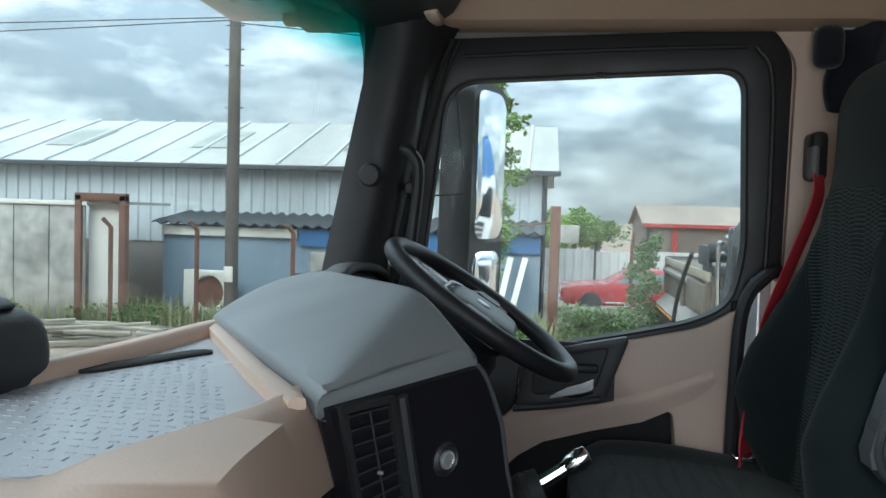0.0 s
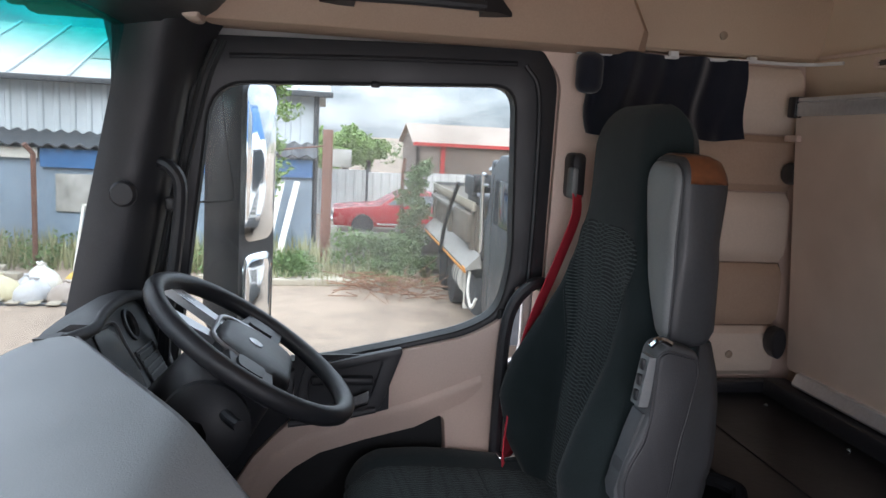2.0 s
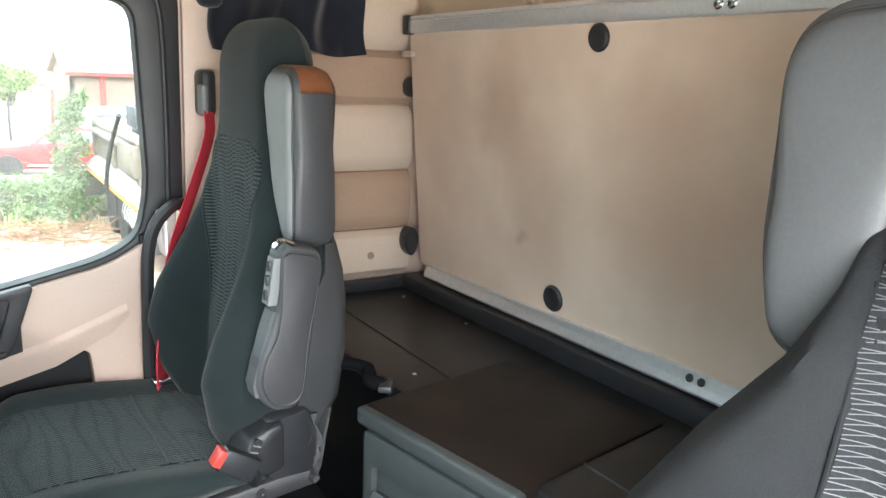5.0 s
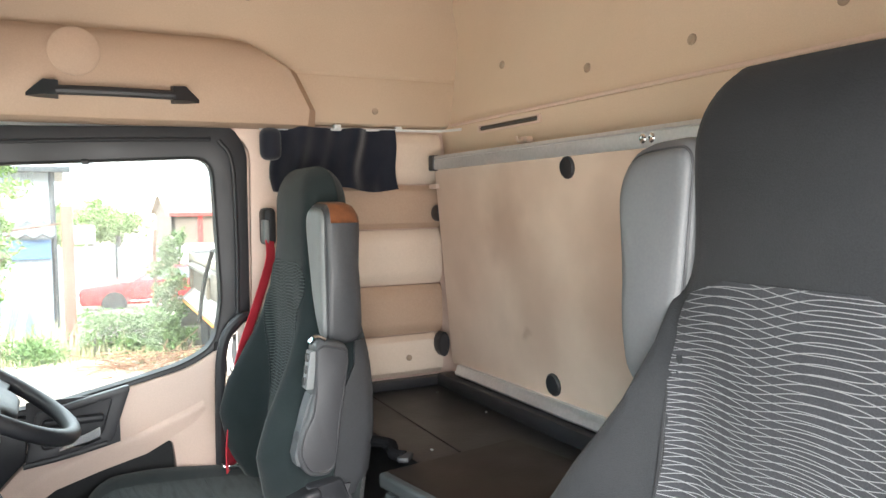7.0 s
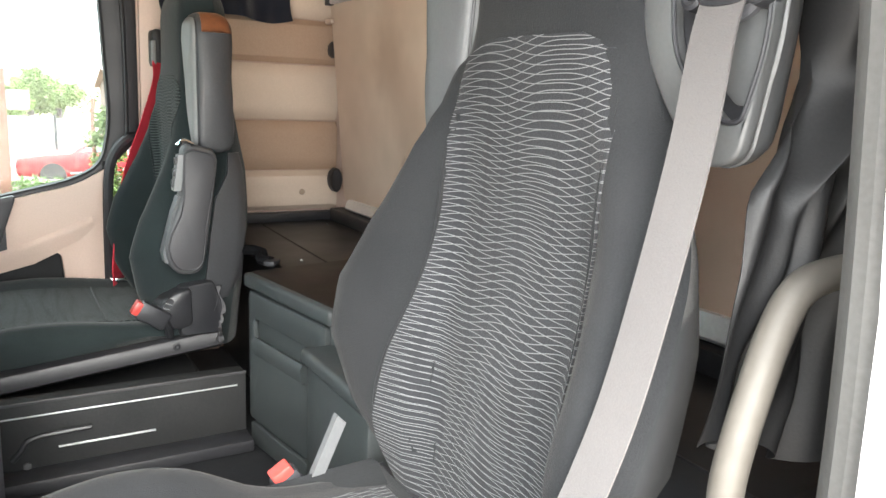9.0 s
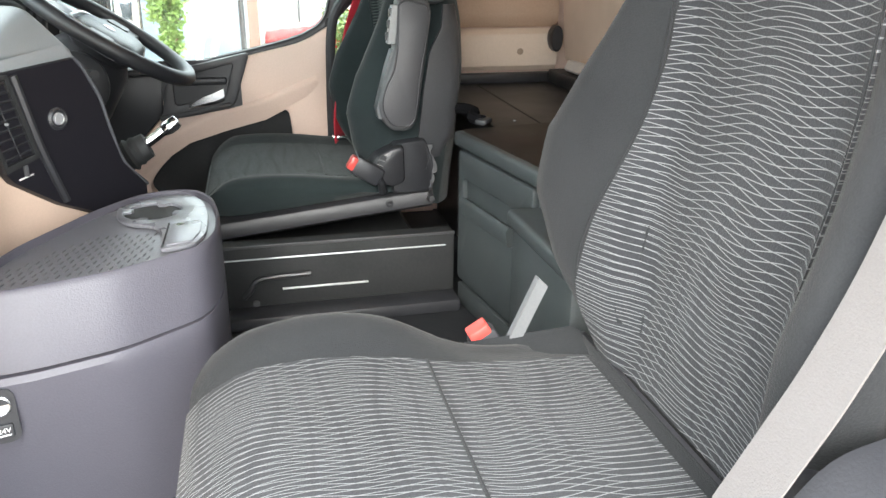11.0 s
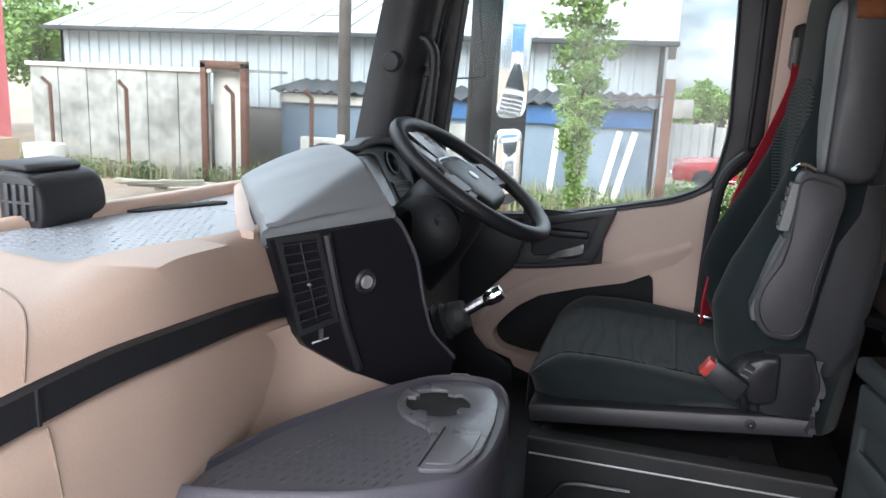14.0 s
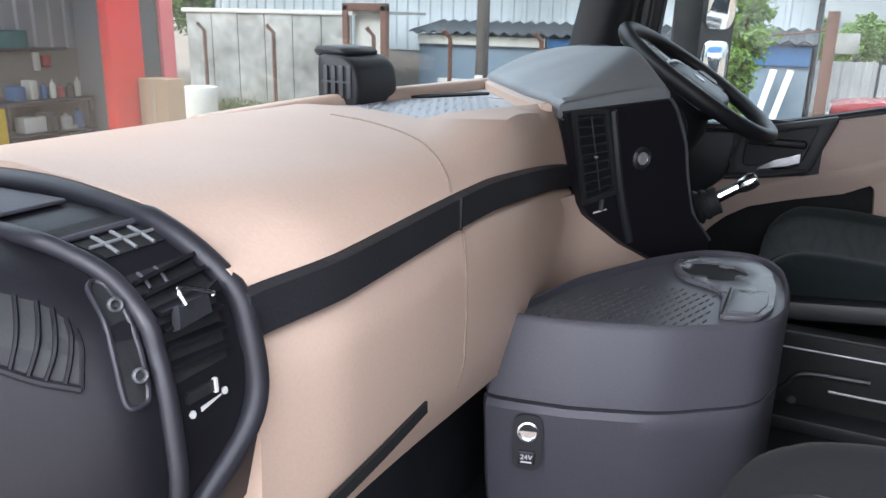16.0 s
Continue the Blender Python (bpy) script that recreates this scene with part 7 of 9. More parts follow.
part("main_glass", loft([[mp(a, h, 0.0142) for a, h in mg_out]] + [main_ring(1 - k / 14) for k in range(14)] + [main_ring(0.01)]), MIRROR, om, "convex main mirror glass", smooth=30)
wd = bmesh.new()
loft([[mp(-0.037 + a * f, -0.21 + h * f, o) for a, h in rounded([(-0.066, -0.095), (0.066, -0.095), (0.066, 0.085), (-0.066, 0.085)], 0.04, 5)] for o, f in ((0.0142, 1.0), (0.0175, 1.0), (0.0205, 0.8), (0.0225, 0.55), (0.0235, 0.3), (0.0238, 0.05))], bm=wd)
part("wide_glass", wd, MIRROR, om, "convex wide-angle mirror glass", smooth=80)
part("upper_arm", tube([(0.10, 1.76, 1.66), (0.12, 1.83, 1.665), tuple(mp(0, 0.24, -0.04))], 0.018, 10), BLACK, om)
part("lower_arm", tube([(0.08, 1.76, 1.03), (0.10, 1.83, 1.03), tuple(mp(0, -0.33, -0.04))], 0.018, 10), BLACK, om)
wire = thing("mirror_wire", (0.2, 1.74, 1.4), "thin black wire bracket in front of the mirror", "wire")
part("rod", tube([(0.175, 1.735, 1.66), (0.19, 1.735, 1.52), (0.205, 1.735, 1.425), (0.20, 1.735, 1.41), (0.16, 1.735, 1.405), (0.10, 1.74, 1.40)], 0.0025, 6, n=4), BLACK, wire)
# outer door skin and lower cab side close the door from outside
structure("wall_outer_right", plate([(-0.3, -0.2), (1.6, -0.2), (1.6, 2.38), (-0.02, 2.38), (0.03, 1.75), (-0.08, 1.1), (-0.3, 1.05)], [rounded([(0.05, 1.05), (0.85, 1.05), (0.85, 1.72), (0.05, 1.70)], 0.05)], "y", YR + 0.075, YR + 0.09), WHITE_PAINT, "white painted outside of the cab", "wall")
structure("wall_outer_rear", box((1.6, YL - 0.1, -0.2), (1.66, YR + 0.1, 2.38), 0.01), WHITE_PAINT, "white painted rear of the cab", "wall")
structure("underbody", box((-0.3, YL - 0.05, -0.2), (1.6, YR + 0.08, FZ - 0.06)), BLACK_SOFT, "black steel underbody of the cab", "underbody")
# wipers in front of the windscreen
for wy in (0.30, 0.74):
    wp = thing("wiper", (-0.24, wy, 1.10), "black windscreen wiper with arm and blade", "wiper", group="wipers")
    part("arm", tube([(-0.22, wy - 0.35, 1.09), (-0.225, wy - 0.1, 1.125), (-0.215, wy + 0.15, 1.13)], 0.009, 8), BLACK_SOFT, wp)
    part("blade", tube([(-0.215, wy - 0.25, 1.11), (-0.21, wy + 0.1, 1.145), (-0.20, wy + 0.42, 1.12)], 0.007, 8), BLACK_SOFT, wp)
structure("trim_cowl", loft([[(screen_x(y, 1.0) - 0.14, y, 0.95), (screen_x(y, 1.0) - 0.05, y, 1.0), (screen_x(y, 1.0) - 0.008, y, 1.01), (screen_x(y, 1.0) - 0.008, y, 0.92), (screen_x(y, 1.0) - 0.14, y, 0.92)] for y in (YL, 0.2, 0.7, 1.2, YR)]), BLACK, "black plastic cowl below the windscreen", "cowl")

# ---- the yard ----
CONCRETE = mat("yard_concrete", (0.30, 0.225, 0.165), (0.185, 0.14, 0.105), rough=0.9, scale=3.2, big=0.45, bump=0.4)
structure("ground", plate([(-400, -400), (400, -400), (400, 900), (-400, 900)], [], "z", GZ - 0.3, GZ), CONCRETE, "dusty pale concrete yard with stains and cracks", "ground")
SHEET = mat("pale_sheet_cladding", (0.46, 0.495, 0.51), (0.38, 0.415, 0.43), rough=0.55, scale=6, big=0.5, bump=0.05)
ROOF_S = mat("weathered_sheet_roof", (0.40, 0.40, 0.37), (0.30, 0.30, 0.275), rough=0.75, scale=5, big=0.6, bump=0.1)
SKYL = mat("dirty_rooflight", (0.22, 0.23, 0.20), (0.16, 0.17, 0.15), rough=0.4, scale=8, big=1)
BRICKY = mat("grey_brown_blockwork", (0.26, 0.235, 0.21), (0.20, 0.18, 0.16), rough=0.9, scale=14, big=1.2, bump=0.3)
BLUE_SHEET = mat("faded_blue_sheet", (0.21, 0.27, 0.33), (0.16, 0.21, 0.26), rough=0.6, scale=10, big=0.8, bump=0.1)
BLUE = mat("blue_fascia", (0.035, 0.13, 0.30), (0.025, 0.10, 0.24), rough=0.5, scale=10, big=1)
RUST = mat("rusty_steel", (0.16, 0.075, 0.05), (0.10, 0.05, 0.036), rough=0.85, scale=30, big=3, bump=0.4)
DARK_TRIM = mat("dark_gutter", (0.05, 0.055, 0.06), rough=0.6)
POLE = mat("weathered_pole_wood", (0.10, 0.085, 0.075), (0.07, 0.06, 0.052), rough=0.9, scale=40, big=4, bump=0.5)
# dark second tone: stains, and tree reflections put into the colour
BLOTCHED_WHITE = mat("blotched_white_panel", (0.44, 0.43, 0.395), (0.15, 0.143, 0.125), rough=0.7, scale=3, big=0.9, bump=0.1)
OFFWHITE = mat("off_white_metal", (0.62, 0.60, 0.54), (0.5, 0.48, 0.43), rough=0.6, scale=10, big=2)
TIMBER = mat("grey_timber", (0.36, 0.32, 0.25), (0.25, 0.215, 0.165), rough=0.9, scale=30, big=4, bump=0.4)
LEAF = mat("leaf_green", (0.10, 0.165, 0.045), (0.055, 0.10, 0.027), rough=0.6, scale=20, big=3)
LEAF_L = mat("young_leaf_green", (0.17, 0.27, 0.06), (0.11, 0.19, 0.04), rough=0.55, scale=20, big=3)
STRAW = mat("dry_twigs", (0.23, 0.12, 0.07), (0.15, 0.08, 0.05), rough=0.95, scale=40, big=4)
BARN = mat("brown_barn_wall", (0.17, 0.135, 0.11), (0.13, 0.10, 0.085), rough=0.9, scale=4, big=0.4)
BARN_R = mat("barn_roof", (0.33, 0.26, 0.21), (0.26, 0.205, 0.165), rough=0.85, scale=3, big=0.4)
BARN_RED = mat("red_fascia", (0.40, 0.04, 0.035), rough=0.6)
CAR_RED = mat("car_red", (0.36, 0.02, 0.025), (0.28, 0.015, 0.02), rough=0.25, scale=10, bump=0.02)
DUMP_GREY = mat("worn_tipper_steel", (0.10, 0.10, 0.10), (0.05, 0.05, 0.052), rough=0.6, metal=0.3, scale=12, big=2, bump=0.2)
SKY_GLASS = mat("car_glass", (0.10, 0.12, 0.13), rough=0.06, spec=0.9, bump=0.0)
BODY_BROWN = mat("muddy_brown_steel", (0.16, 0.135, 0.105), (0.09, 0.075, 0.06), rough=0.8, scale=8, big=1.6, bump=0.3)
DUST_RAIL = mat("dusty_grey_rail", (0.30, 0.285, 0.26), (0.19, 0.18, 0.16), rough=0.8, scale=10, big=2, bump=0.2)
LORRY_SILVER = mat("grey_blue_lorry_paint", (0.055, 0.062, 0.07), (0.032, 0.036, 0.042), rough=0.4, metal=0.2, scale=8, big=2, bump=0.05)
ORANGE = mat("orange_marker", (0.65, 0.25, 0.03), rough=0.5)
TYRE = mat("tyre_rubber", (0.02, 0.02, 0.021), rough=0.85)
DARK_GLASS = mat("dark_vehicle_glass", (0.02, 0.025, 0.03), rough=0.08, bump=0.0)


def corrugated(x0, x1, z0, z1, y, pitch=0.32, depth=0.035):
    n = int((x1 - x0) / pitch)
    prof = []
    for i in range(n):
        a = x0 + i * pitch
        prof += [(a, y), (a + pitch * 0.55, y), (a + pitch * 0.65, y - depth), (a + pitch * 0.9, y - depth)]
    prof.append((x1, y))
    bm = loft([[(px_, py_, z) for px_, py_ in prof] for z in (z0, z1)], closed=False)
    r = bmesh.ops.extrude_face_region(bm, geom=bm.faces[:])
    bmesh.ops.translate(bm, verts=[g for g in r["geom"] if isinstance(g, bmesh.types.BMVert)], vec=(0, 0.05, 0))
    return bm


# warehouse
WX0, WX1, WY, EZ, RZ, RY = -15.5, 0.45, 17.6, 2.44, 3.85, 21.5
wh = thing("warehouse", (-7, WY, GZ), "long pale sheet-clad warehouse with a weathered low pitched roof", "warehouse")
part("wall", corrugated(WX0, WX1, 0.55, EZ, WY), SHEET, wh, "pale corrugated cladding", smooth=0)
part("base_wall", box((WX0, WY + 0.02, GZ), (WX1, WY + 0.12, 0.56)), BRICKY, wh, "grey-brown block base wall")
part("gable_wall", plate([(WY, GZ), (WY, EZ), (RY, RZ - 0.05), (2 * RY - WY, EZ), (2 * RY - WY, GZ)], [], "x", WX1 - 0.1, WX1), SHEET, wh)
part("gable_wall", plate([(WY, GZ), (WY, EZ), (RY, RZ - 0.05), (2 * RY - WY, EZ), (2 * RY - WY, GZ)], [], "x", WX0, WX0 + 0.1), SHEET, wh)
part("rear_wall", box((WX0, 2 * RY - WY - 0.1, GZ), (WX1, 2 * RY - WY, EZ)), SHEET, wh)
for ya, yb in ((WY - 0.35, RY), (2 * RY - WY + 0.35, RY)):
    part("roof", loft([[(x, ya, EZ - 0.06), (x, yb, RZ), (x, yb, RZ + 0.06), (x, ya, EZ)] for x in (WX0 - 0.2, WX1 + 0.25)]), ROOF_S, wh, "weathered sheet roof")
for i in range(14):
    x = WX0 + 0.3 + i * 1.17
    part("roof_seam", loft([[(x - 0.03, ya, z), (x + 0.03, ya, z), (x + 0.03, ya, z + 0.05), (x - 0.03, ya, z + 0.05)] for ya, z in ((WY - 0.36, EZ), (RY, RZ + 0.06))]), SHEET, wh)
for x in (-12.6, -8.6, -4.6):
    t0, t1 = 0.32, 0.72
    part("rooflight", loft([[(xx, lerp(WY - 0.35, RY, t), lerp(EZ, RZ + 0.06, t) + 0.015), (xx, lerp(WY - 0.35, RY, t), lerp(EZ, RZ + 0.06, t) + 0.03)] for xx in (x,) for t in (t0, t1)] and
                           [[(x, lerp(WY - 0.35, RY, t), lerp(EZ, RZ + 0.06, t) + h), (x + 1.05, lerp(WY - 0.35, RY, t), lerp(EZ, RZ + 0.06, t) + h)][::1] + [(x + 1.05, lerp(WY - 0.35, RY, t), lerp(EZ, RZ + 0.06, t) + h + 0.02), (x, lerp(WY - 0.35, RY, t), lerp(EZ, RZ + 0.06, t) + h + 0.02)] for t, h in ((t0, 0.01), (t1, 0.01))]), SKYL, wh, "dirty rooflight sheet")
part("gutter", box((WX0 - 0.2, WY - 0.48, EZ - 0.13), (WX1 + 0.3, WY - 0.34, EZ - 0.01), 0.02), DARK_TRIM, wh, "dark gutter")
part("downpipe", tube([(WX1 - 0.05, WY - 0.3, EZ - 0.1), (WX1 - 0.05, WY - 0.12, EZ - 0.4), (WX1 - 0.05, WY - 0.1, GZ)], 0.06, 8, curve=False), DARK_TRIM, wh)

# low blue-grey shed
sh = thing("low_shed", (-3, 16.2, GZ), "low blue-grey sheet shed with a corrugated roof edge", "shed")
part("wall", box((-8.0, 16.1, GZ), (0.35, 16.25, 1.0)), BLUE_SHEET, sh, "faded blue-grey wall")
part("side_wall", box((-8.0, 16.25, GZ), (-7.9, 17.5, 1.0)), BLUE_SHEET, sh)
rp = []
for i in range(121):
    rp.append((-8.15 + i * 0.0715, 0.04 * math.sin(i * 1.571)))
rb_ = loft([[(x, y, z + dz) for x, dz in rp] for y, z in ((15.85, 1.06), (17.6, 1.30))], closed=False)
r_ = bmesh.ops.extrude_face_region(rb_, geom=rb_.faces[:])
bmesh.ops.translate(rb_, verts=[g for g in r_["geom"] if isinstance(g, bmesh.types.BMVert)], vec=(0, 0, -0.03))
part("roof", rb_, DARK_TRIM, sh, "dark corrugated roof sheets")
part("fascia", box((-8.0, 16.0, 0.78), (-4.9, 16.1, 0.98)), OFFWHITE, sh, "pale fascia board")
part("fascia", box((-4.85, 16.0, 0.62), (0.35, 16.1, 0.98)), BLUE, sh, "blue fascia sheet")
part("panel", box((-4.6, 16.05, -0.25), (-3.5, 16.12, 0.5), 0.02), BLOTCHED_WHITE, sh)
fan = thing("fan_unit", (-6.7, 15.6, GZ), "square off-white extractor unit with a round dark opening", "fan unit")
part("casing", plate([(-7.25, -0.93), (-6.15, -0.93), (-6.15, 0.05), (-7.25, 0.05)], [[(-6.68 + 0.33 * math.cos(q), -0.42 + 0.36 * math.sin(q)) for q in [k * 2 * math.pi / 28 for k in range(28)]]], "y", 15.55, 15.7, 0.02), OFFWHITE, fan)
part("opening", lathe([(0.33, 0.12), (0.33, 0.0), (0.001, 0.02)], axis_pose((-6.68, 15.75, -0.42), (0, -1, 0))), RUST, fan, "dark round opening")
part("foot", box((-7.2, 15.55, GZ), (-6.2, 15.75, -0.93)), DARK_TRIM, fan)

# blotched white panel shelter with a rusty end frame
cont = thing("panel_shelter", (-10.5, 15, GZ), "long shelter of blotched white panels with a rusty end frame", "shelter")
for i in range(6):
    x = -13.6 + i * 0.79
    part("panel", box((x, 14.5, GZ), (x + 0.77, 14.56, 1.38), 0.01), BLOTCHED_WHITE, cont, "white panel with stains and tree reflections in its colour")
part("top_rail", box((-13.7, 14.45, 1.36), (-8.8, 14.6, 1.45), 0.01), OFFWHITE, cont)
for x in (-8.98, -8.02):
    part("frame_post", box((x - 0.07, 14.42, GZ), (x + 0.07, 14.58, 1.58), 0.01), RUST, cont, "rusty steel post")
part("frame_beam", box((-9.05, 14.42, 1.46), (-7.95, 14.58, 1.62), 0.01), RUST, cont, "rusty steel beam")
part("end_panel", box((-8.9, 14.7, GZ), (-8.1, 14.75, 1.46)), OFFWHITE, cont)
part("roof", box((-13.7, 14.5, 1.40), (-8.0, 16.4, 1.46)), BLOTCHED_WHITE, cont)

# utility pole with cables
pole = thing("utility_pole", (-5.52, 14.0, GZ), "tall weathered wooden utility pole carrying thin cables", "utility pole")
part("shaft", lathe([(0.135, GZ), (0.12, 2.0), (0.105, 5.1), (0.001, 5.12)], Matrix.Translation((-5.52, 14.0, 0)), 14), POLE, pole)
part("notice", box((-5.61, 13.84, -0.02), (-5.43, 13.88, 0.28), 0.02), OFFWHITE, pole, "small white notice plate")
for h in (3.3, 4.1, 4.4, 4.85):
    part("step_bolt", tube([(-5.70, 14.0, h), (-5.34, 14.0, h)], 0.014, 6), DARK_TRIM, pole)
part("conduit", tube([(-5.42, 13.89, GZ), (-5.42, 13.89, 0.6), (-5.44, 13.9, 1.2)], 0.012, 6), DARK_TRIM, pole)
for k, (ax_, ay_, az_) in enumerate(((-22, 15, 5.6), (-21, 15.6, 5.3), (9, 20, 5.2))):
    part("cable", tube([(-5.52, 14.0, 5.0 - 0.05 * k), ((-5.52 + ax_) / 2, (14 + ay_) / 2, (5 + az_) / 2 - 0.25), (ax_, ay_, az_)], 0.012, 5), DARK_TRIM, pole)

# fence posts and wire along the yard's far edge
for i, x in enumerate((-12.6, -10.6, -8.0, -6.22, -4.3, -2.2)):
    fp = thing("fence_post", (x, 14.0, GZ), "rusty cranked steel fence post", "fence post", group="yard fence posts")
    part("post", tube([(x, 14.0, GZ), (x, 14.0, 0.95), (x - 0.10, 13.88, 1.12)], 0.045, 6, curve=False), RUST, fp)
for x, y in ((2.05, 14.6), (4.4, 15.0)):
    fp = thing("fence_post", (x, y, GZ), "rusty cranked steel fence post", "fence post", group="yard fence posts")
    part("post", tube([(x, y, GZ), (x, y, 0.9), (x + 0.03, y, 1.15)], 0.04, 6, curve=False), RUST, fp)
gate = thing("steel_gate_post", (0.62, 15.4, GZ), "heavy rusty steel gate post", "gate post")
part("post", box((0.53, 15.3, GZ), (0.73, 15.5, 1.62), 0.01), RUST, gate)
part("bracket", box((0.73, 15.32, 0.9), (1.1, 15.45, 1.25), 0.01), BLOTCHED_WHITE, gate)
part("stay", tube([(0.6, 15.4, 1.3), (-0.9, 15.6, 1.10)], 0.02, 6), RUST, gate)


def leaf_cloud(centres, n, size, seed, bm=None):
    """Many small folded leaves scattered round the given centres (x, y, z, radius, height)."""
    rnd = random.Random(seed)
    verts, faces = [], []
    for cx_, cy_, cz_, rad, ht in centres:
        for _ in range(n):
            q, rr2 = rnd.uniform(0, 6.283), rad * math.sqrt(rnd.random())
            p = Vector((cx_ + rr2 * math.cos(q), cy_ + rr2 * math.sin(q), cz_ + rnd.uniform(-0.5, 0.5) * ht))
            d = Vector((rnd.gauss(0, 1), rnd.gauss(0, 1), rnd.gauss(0, 0.8))).normalized()
            e = d.cross(Vector((rnd.gauss(0, 1), rnd.gauss(0, 1), rnd.gauss(0, 1)))).normalized()
            s = size * rnd.uniform(0.6, 1.4)
            f = d.cross(e) * s * 0.18
            b = len(verts)
            verts += [p, p + d * s * 0.5 + e * s * 0.3 + f, p + d * s, p + d * s * 0.5 - e * s * 0.3 + f]
            faces += [(b, b + 1, b + 2), (b, b + 2, b + 3)]
    me = bpy.data.meshes.new("t")
    me.from_pydata([tuple(v) for v in verts], [], faces)
    bm = bm or bmesh.new()
    bm.from_mesh(me)
    bpy.data.meshes.remove(me)
    return bm


def stuff(name, bm, material, label, category):
    return tagged(part(name, bm, material, smooth=0), label, category, kind="stuff")


rnd = random.Random(4)
weeds = [(rnd.uniform(-14, 0.3), rnd.uniform(13.9, 15.4), GZ + 0.15, 0.35, 0.35 + 0.35 * rnd.random()) for _ in range(46)]
stuff("weeds", leaf_cloud(weeds, 120, 0.09, 1), LEAF, "patchy green weeds along the yard fence", "weeds")
shrubs = [(rnd.uniform(0.9, 2.2), rnd.uniform(13.8, 14.4), GZ + rnd.uniform(0.1, 0.6), 0.24, 0.4) for _ in range(9)] + [(2.05 + rnd.uniform(-0.15, 0.15), 13.6, GZ + 0.2 + 0.1 * i, 0.16, 0.25) for i in range(6)]
shrubs += [(2.27 + rnd.uniform(-0.30, 0.22), 13.9 + rnd.uniform(-0.15, 0.2), GZ + 0.1 + 0.115 * i, 0.22 - 0.006 * i, 0.26) for i in range(18)] + [(rnd.uniform(0.8, 2.2), rnd.uniform(13.9, 14.3), GZ + rnd.uniform(0.1, 0.75), 0.25, 0.3) for _ in range(9)]
shrubs += [(rnd.uniform(-0.4, 0.5), rnd.uniform(13.4, 14.2), GZ + 0.2, 0.3, 0.4) for _ in range(6)]
stuff("brambles", leaf_cloud(shrubs, 150, 0.08, 2), LEAF, "tangled green brambles by the fence", "brambles")
tw = bmesh.new()
for _ in range(150):
    a = Vector((rnd.uniform(0.9, 2.4), rnd.uniform(11.9, 13.2), GZ + 0.03 + rnd.random() * 0.2))
    d = Vector((rnd.gauss(0, 1), rnd.gauss(0, 1), rnd.gauss(0, 0.3))).normalized() * rnd.uniform(0.2, 0.6)
    tube([a, a + d], 0.008, 4, bm=tw)
stuff("dead_twigs", tw, STRAW, "heap of brown dead twigs on the ground", "twigs")

TX, TY = -0.12, 6.9
tree = thing("sapling", (TX, TY, GZ), "slender young tree with pale green leaves near the cab", "tree")
part("trunk", tube([(TX + 0.06, TY, GZ), (TX + 0.05, TY, 0.0), (TX + 0.02, TY + 0.02, 0.9), (TX + 0.02, TY, 1.7), (TX, TY, 2.6)], [0.028, 0.024, 0.018, 0.013, 0.008], 7), RUST, tree)
limbs = bmesh.new()
cl = []
for i in range(40):
    h = 0.30 + i * 0.060
    q = i * 2.4
    wide = lerp(0.22, 1.0, ease((h - 0.5) / 0.7)) * (1 - 0.5 * ease((h - 2.0) / 0.7))
    reach = (0.20 + 0.08 * math.sin(i * 1.7)) * wide
    tip_ = Vector((TX + reach * math.cos(q), TY + reach * math.sin(q), h + 0.08))
    tube([(TX + 0.02, TY, h - 0.08), (TX + 0.5 * reach * math.cos(q), TY + 0.5 * reach * math.sin(q), h + 0.03), tuple(tip_)], 0.005, 4, n=3, bm=limbs)
    for f in (0.35, 0.75, 1.05):
        cl.append((TX + f * reach * math.cos(q + f), TY + f * reach * math.sin(q + f), h + 0.08 * f - 0.03 * f * f, 0.085 * wide + 0.012, 0.12))
part("limbs", limbs, RUST, tree)
part("crown", leaf_cloud(cl, 70, 0.050, 5), LEAF_L, tree, smooth=0)


def grass(n, x0, x1, y0, y1, h0, h1, seed):
    rg = random.Random(seed)
    verts, faces = [], []
    for _ in range(n):
        x, y, h, q, l = rg.uniform(x0, x1), rg.uniform(y0, y1), rg.uniform(h0, h1), rg.uniform(0, 6.28), rg.uniform(0.1, 0.5)
        w = rg.uniform(0.008, 0.018)
        dx, dy, k = math.cos(q) * w, math.sin(q) * w, len(verts)
        lx, ly = math.cos(q + 1.5) * l * h, math.sin(q + 1.5) * l * h
        verts += [(x - dx, y - dy, GZ), (x + dx, y + dy, GZ), (x + dx * 0.7 + lx * 0.4, y + dy * 0.7 + ly * 0.4, GZ + h * 0.6), (x - dx * 0.7 + lx * 0.4, y - dy * 0.7 + ly * 0.4, GZ + h * 0.6), (x + lx, y + ly, GZ + h)]
        faces += [(k, k + 1, k + 2, k + 3), (k + 3, k + 2, k + 4)]
    me = bpy.data.meshes.new("grass")
    me.from_pydata(verts, [], faces)
    bm = bmesh.new()
    bm.from_mesh(me)
    bpy.data.meshes.remove(me)
    return bm


GRASS = mat("tall_grass", (0.29, 0.28, 0.15), (0.17, 0.185, 0.085), rough=0.7, scale=3, big=0.8)
stuff("tall_grass", grass(6000, -15, 1.5, 13.9, 16.4, 0.15, 0.62, 31), GRASS, "tall pale grass growing through the yard fence", "grass")
stuff("yard_grass", grass(700, -0.8, 2.6, 13.0, 14.4, 0.08, 0.3, 32), GRASS, "rough grass round the fence posts", "grass")

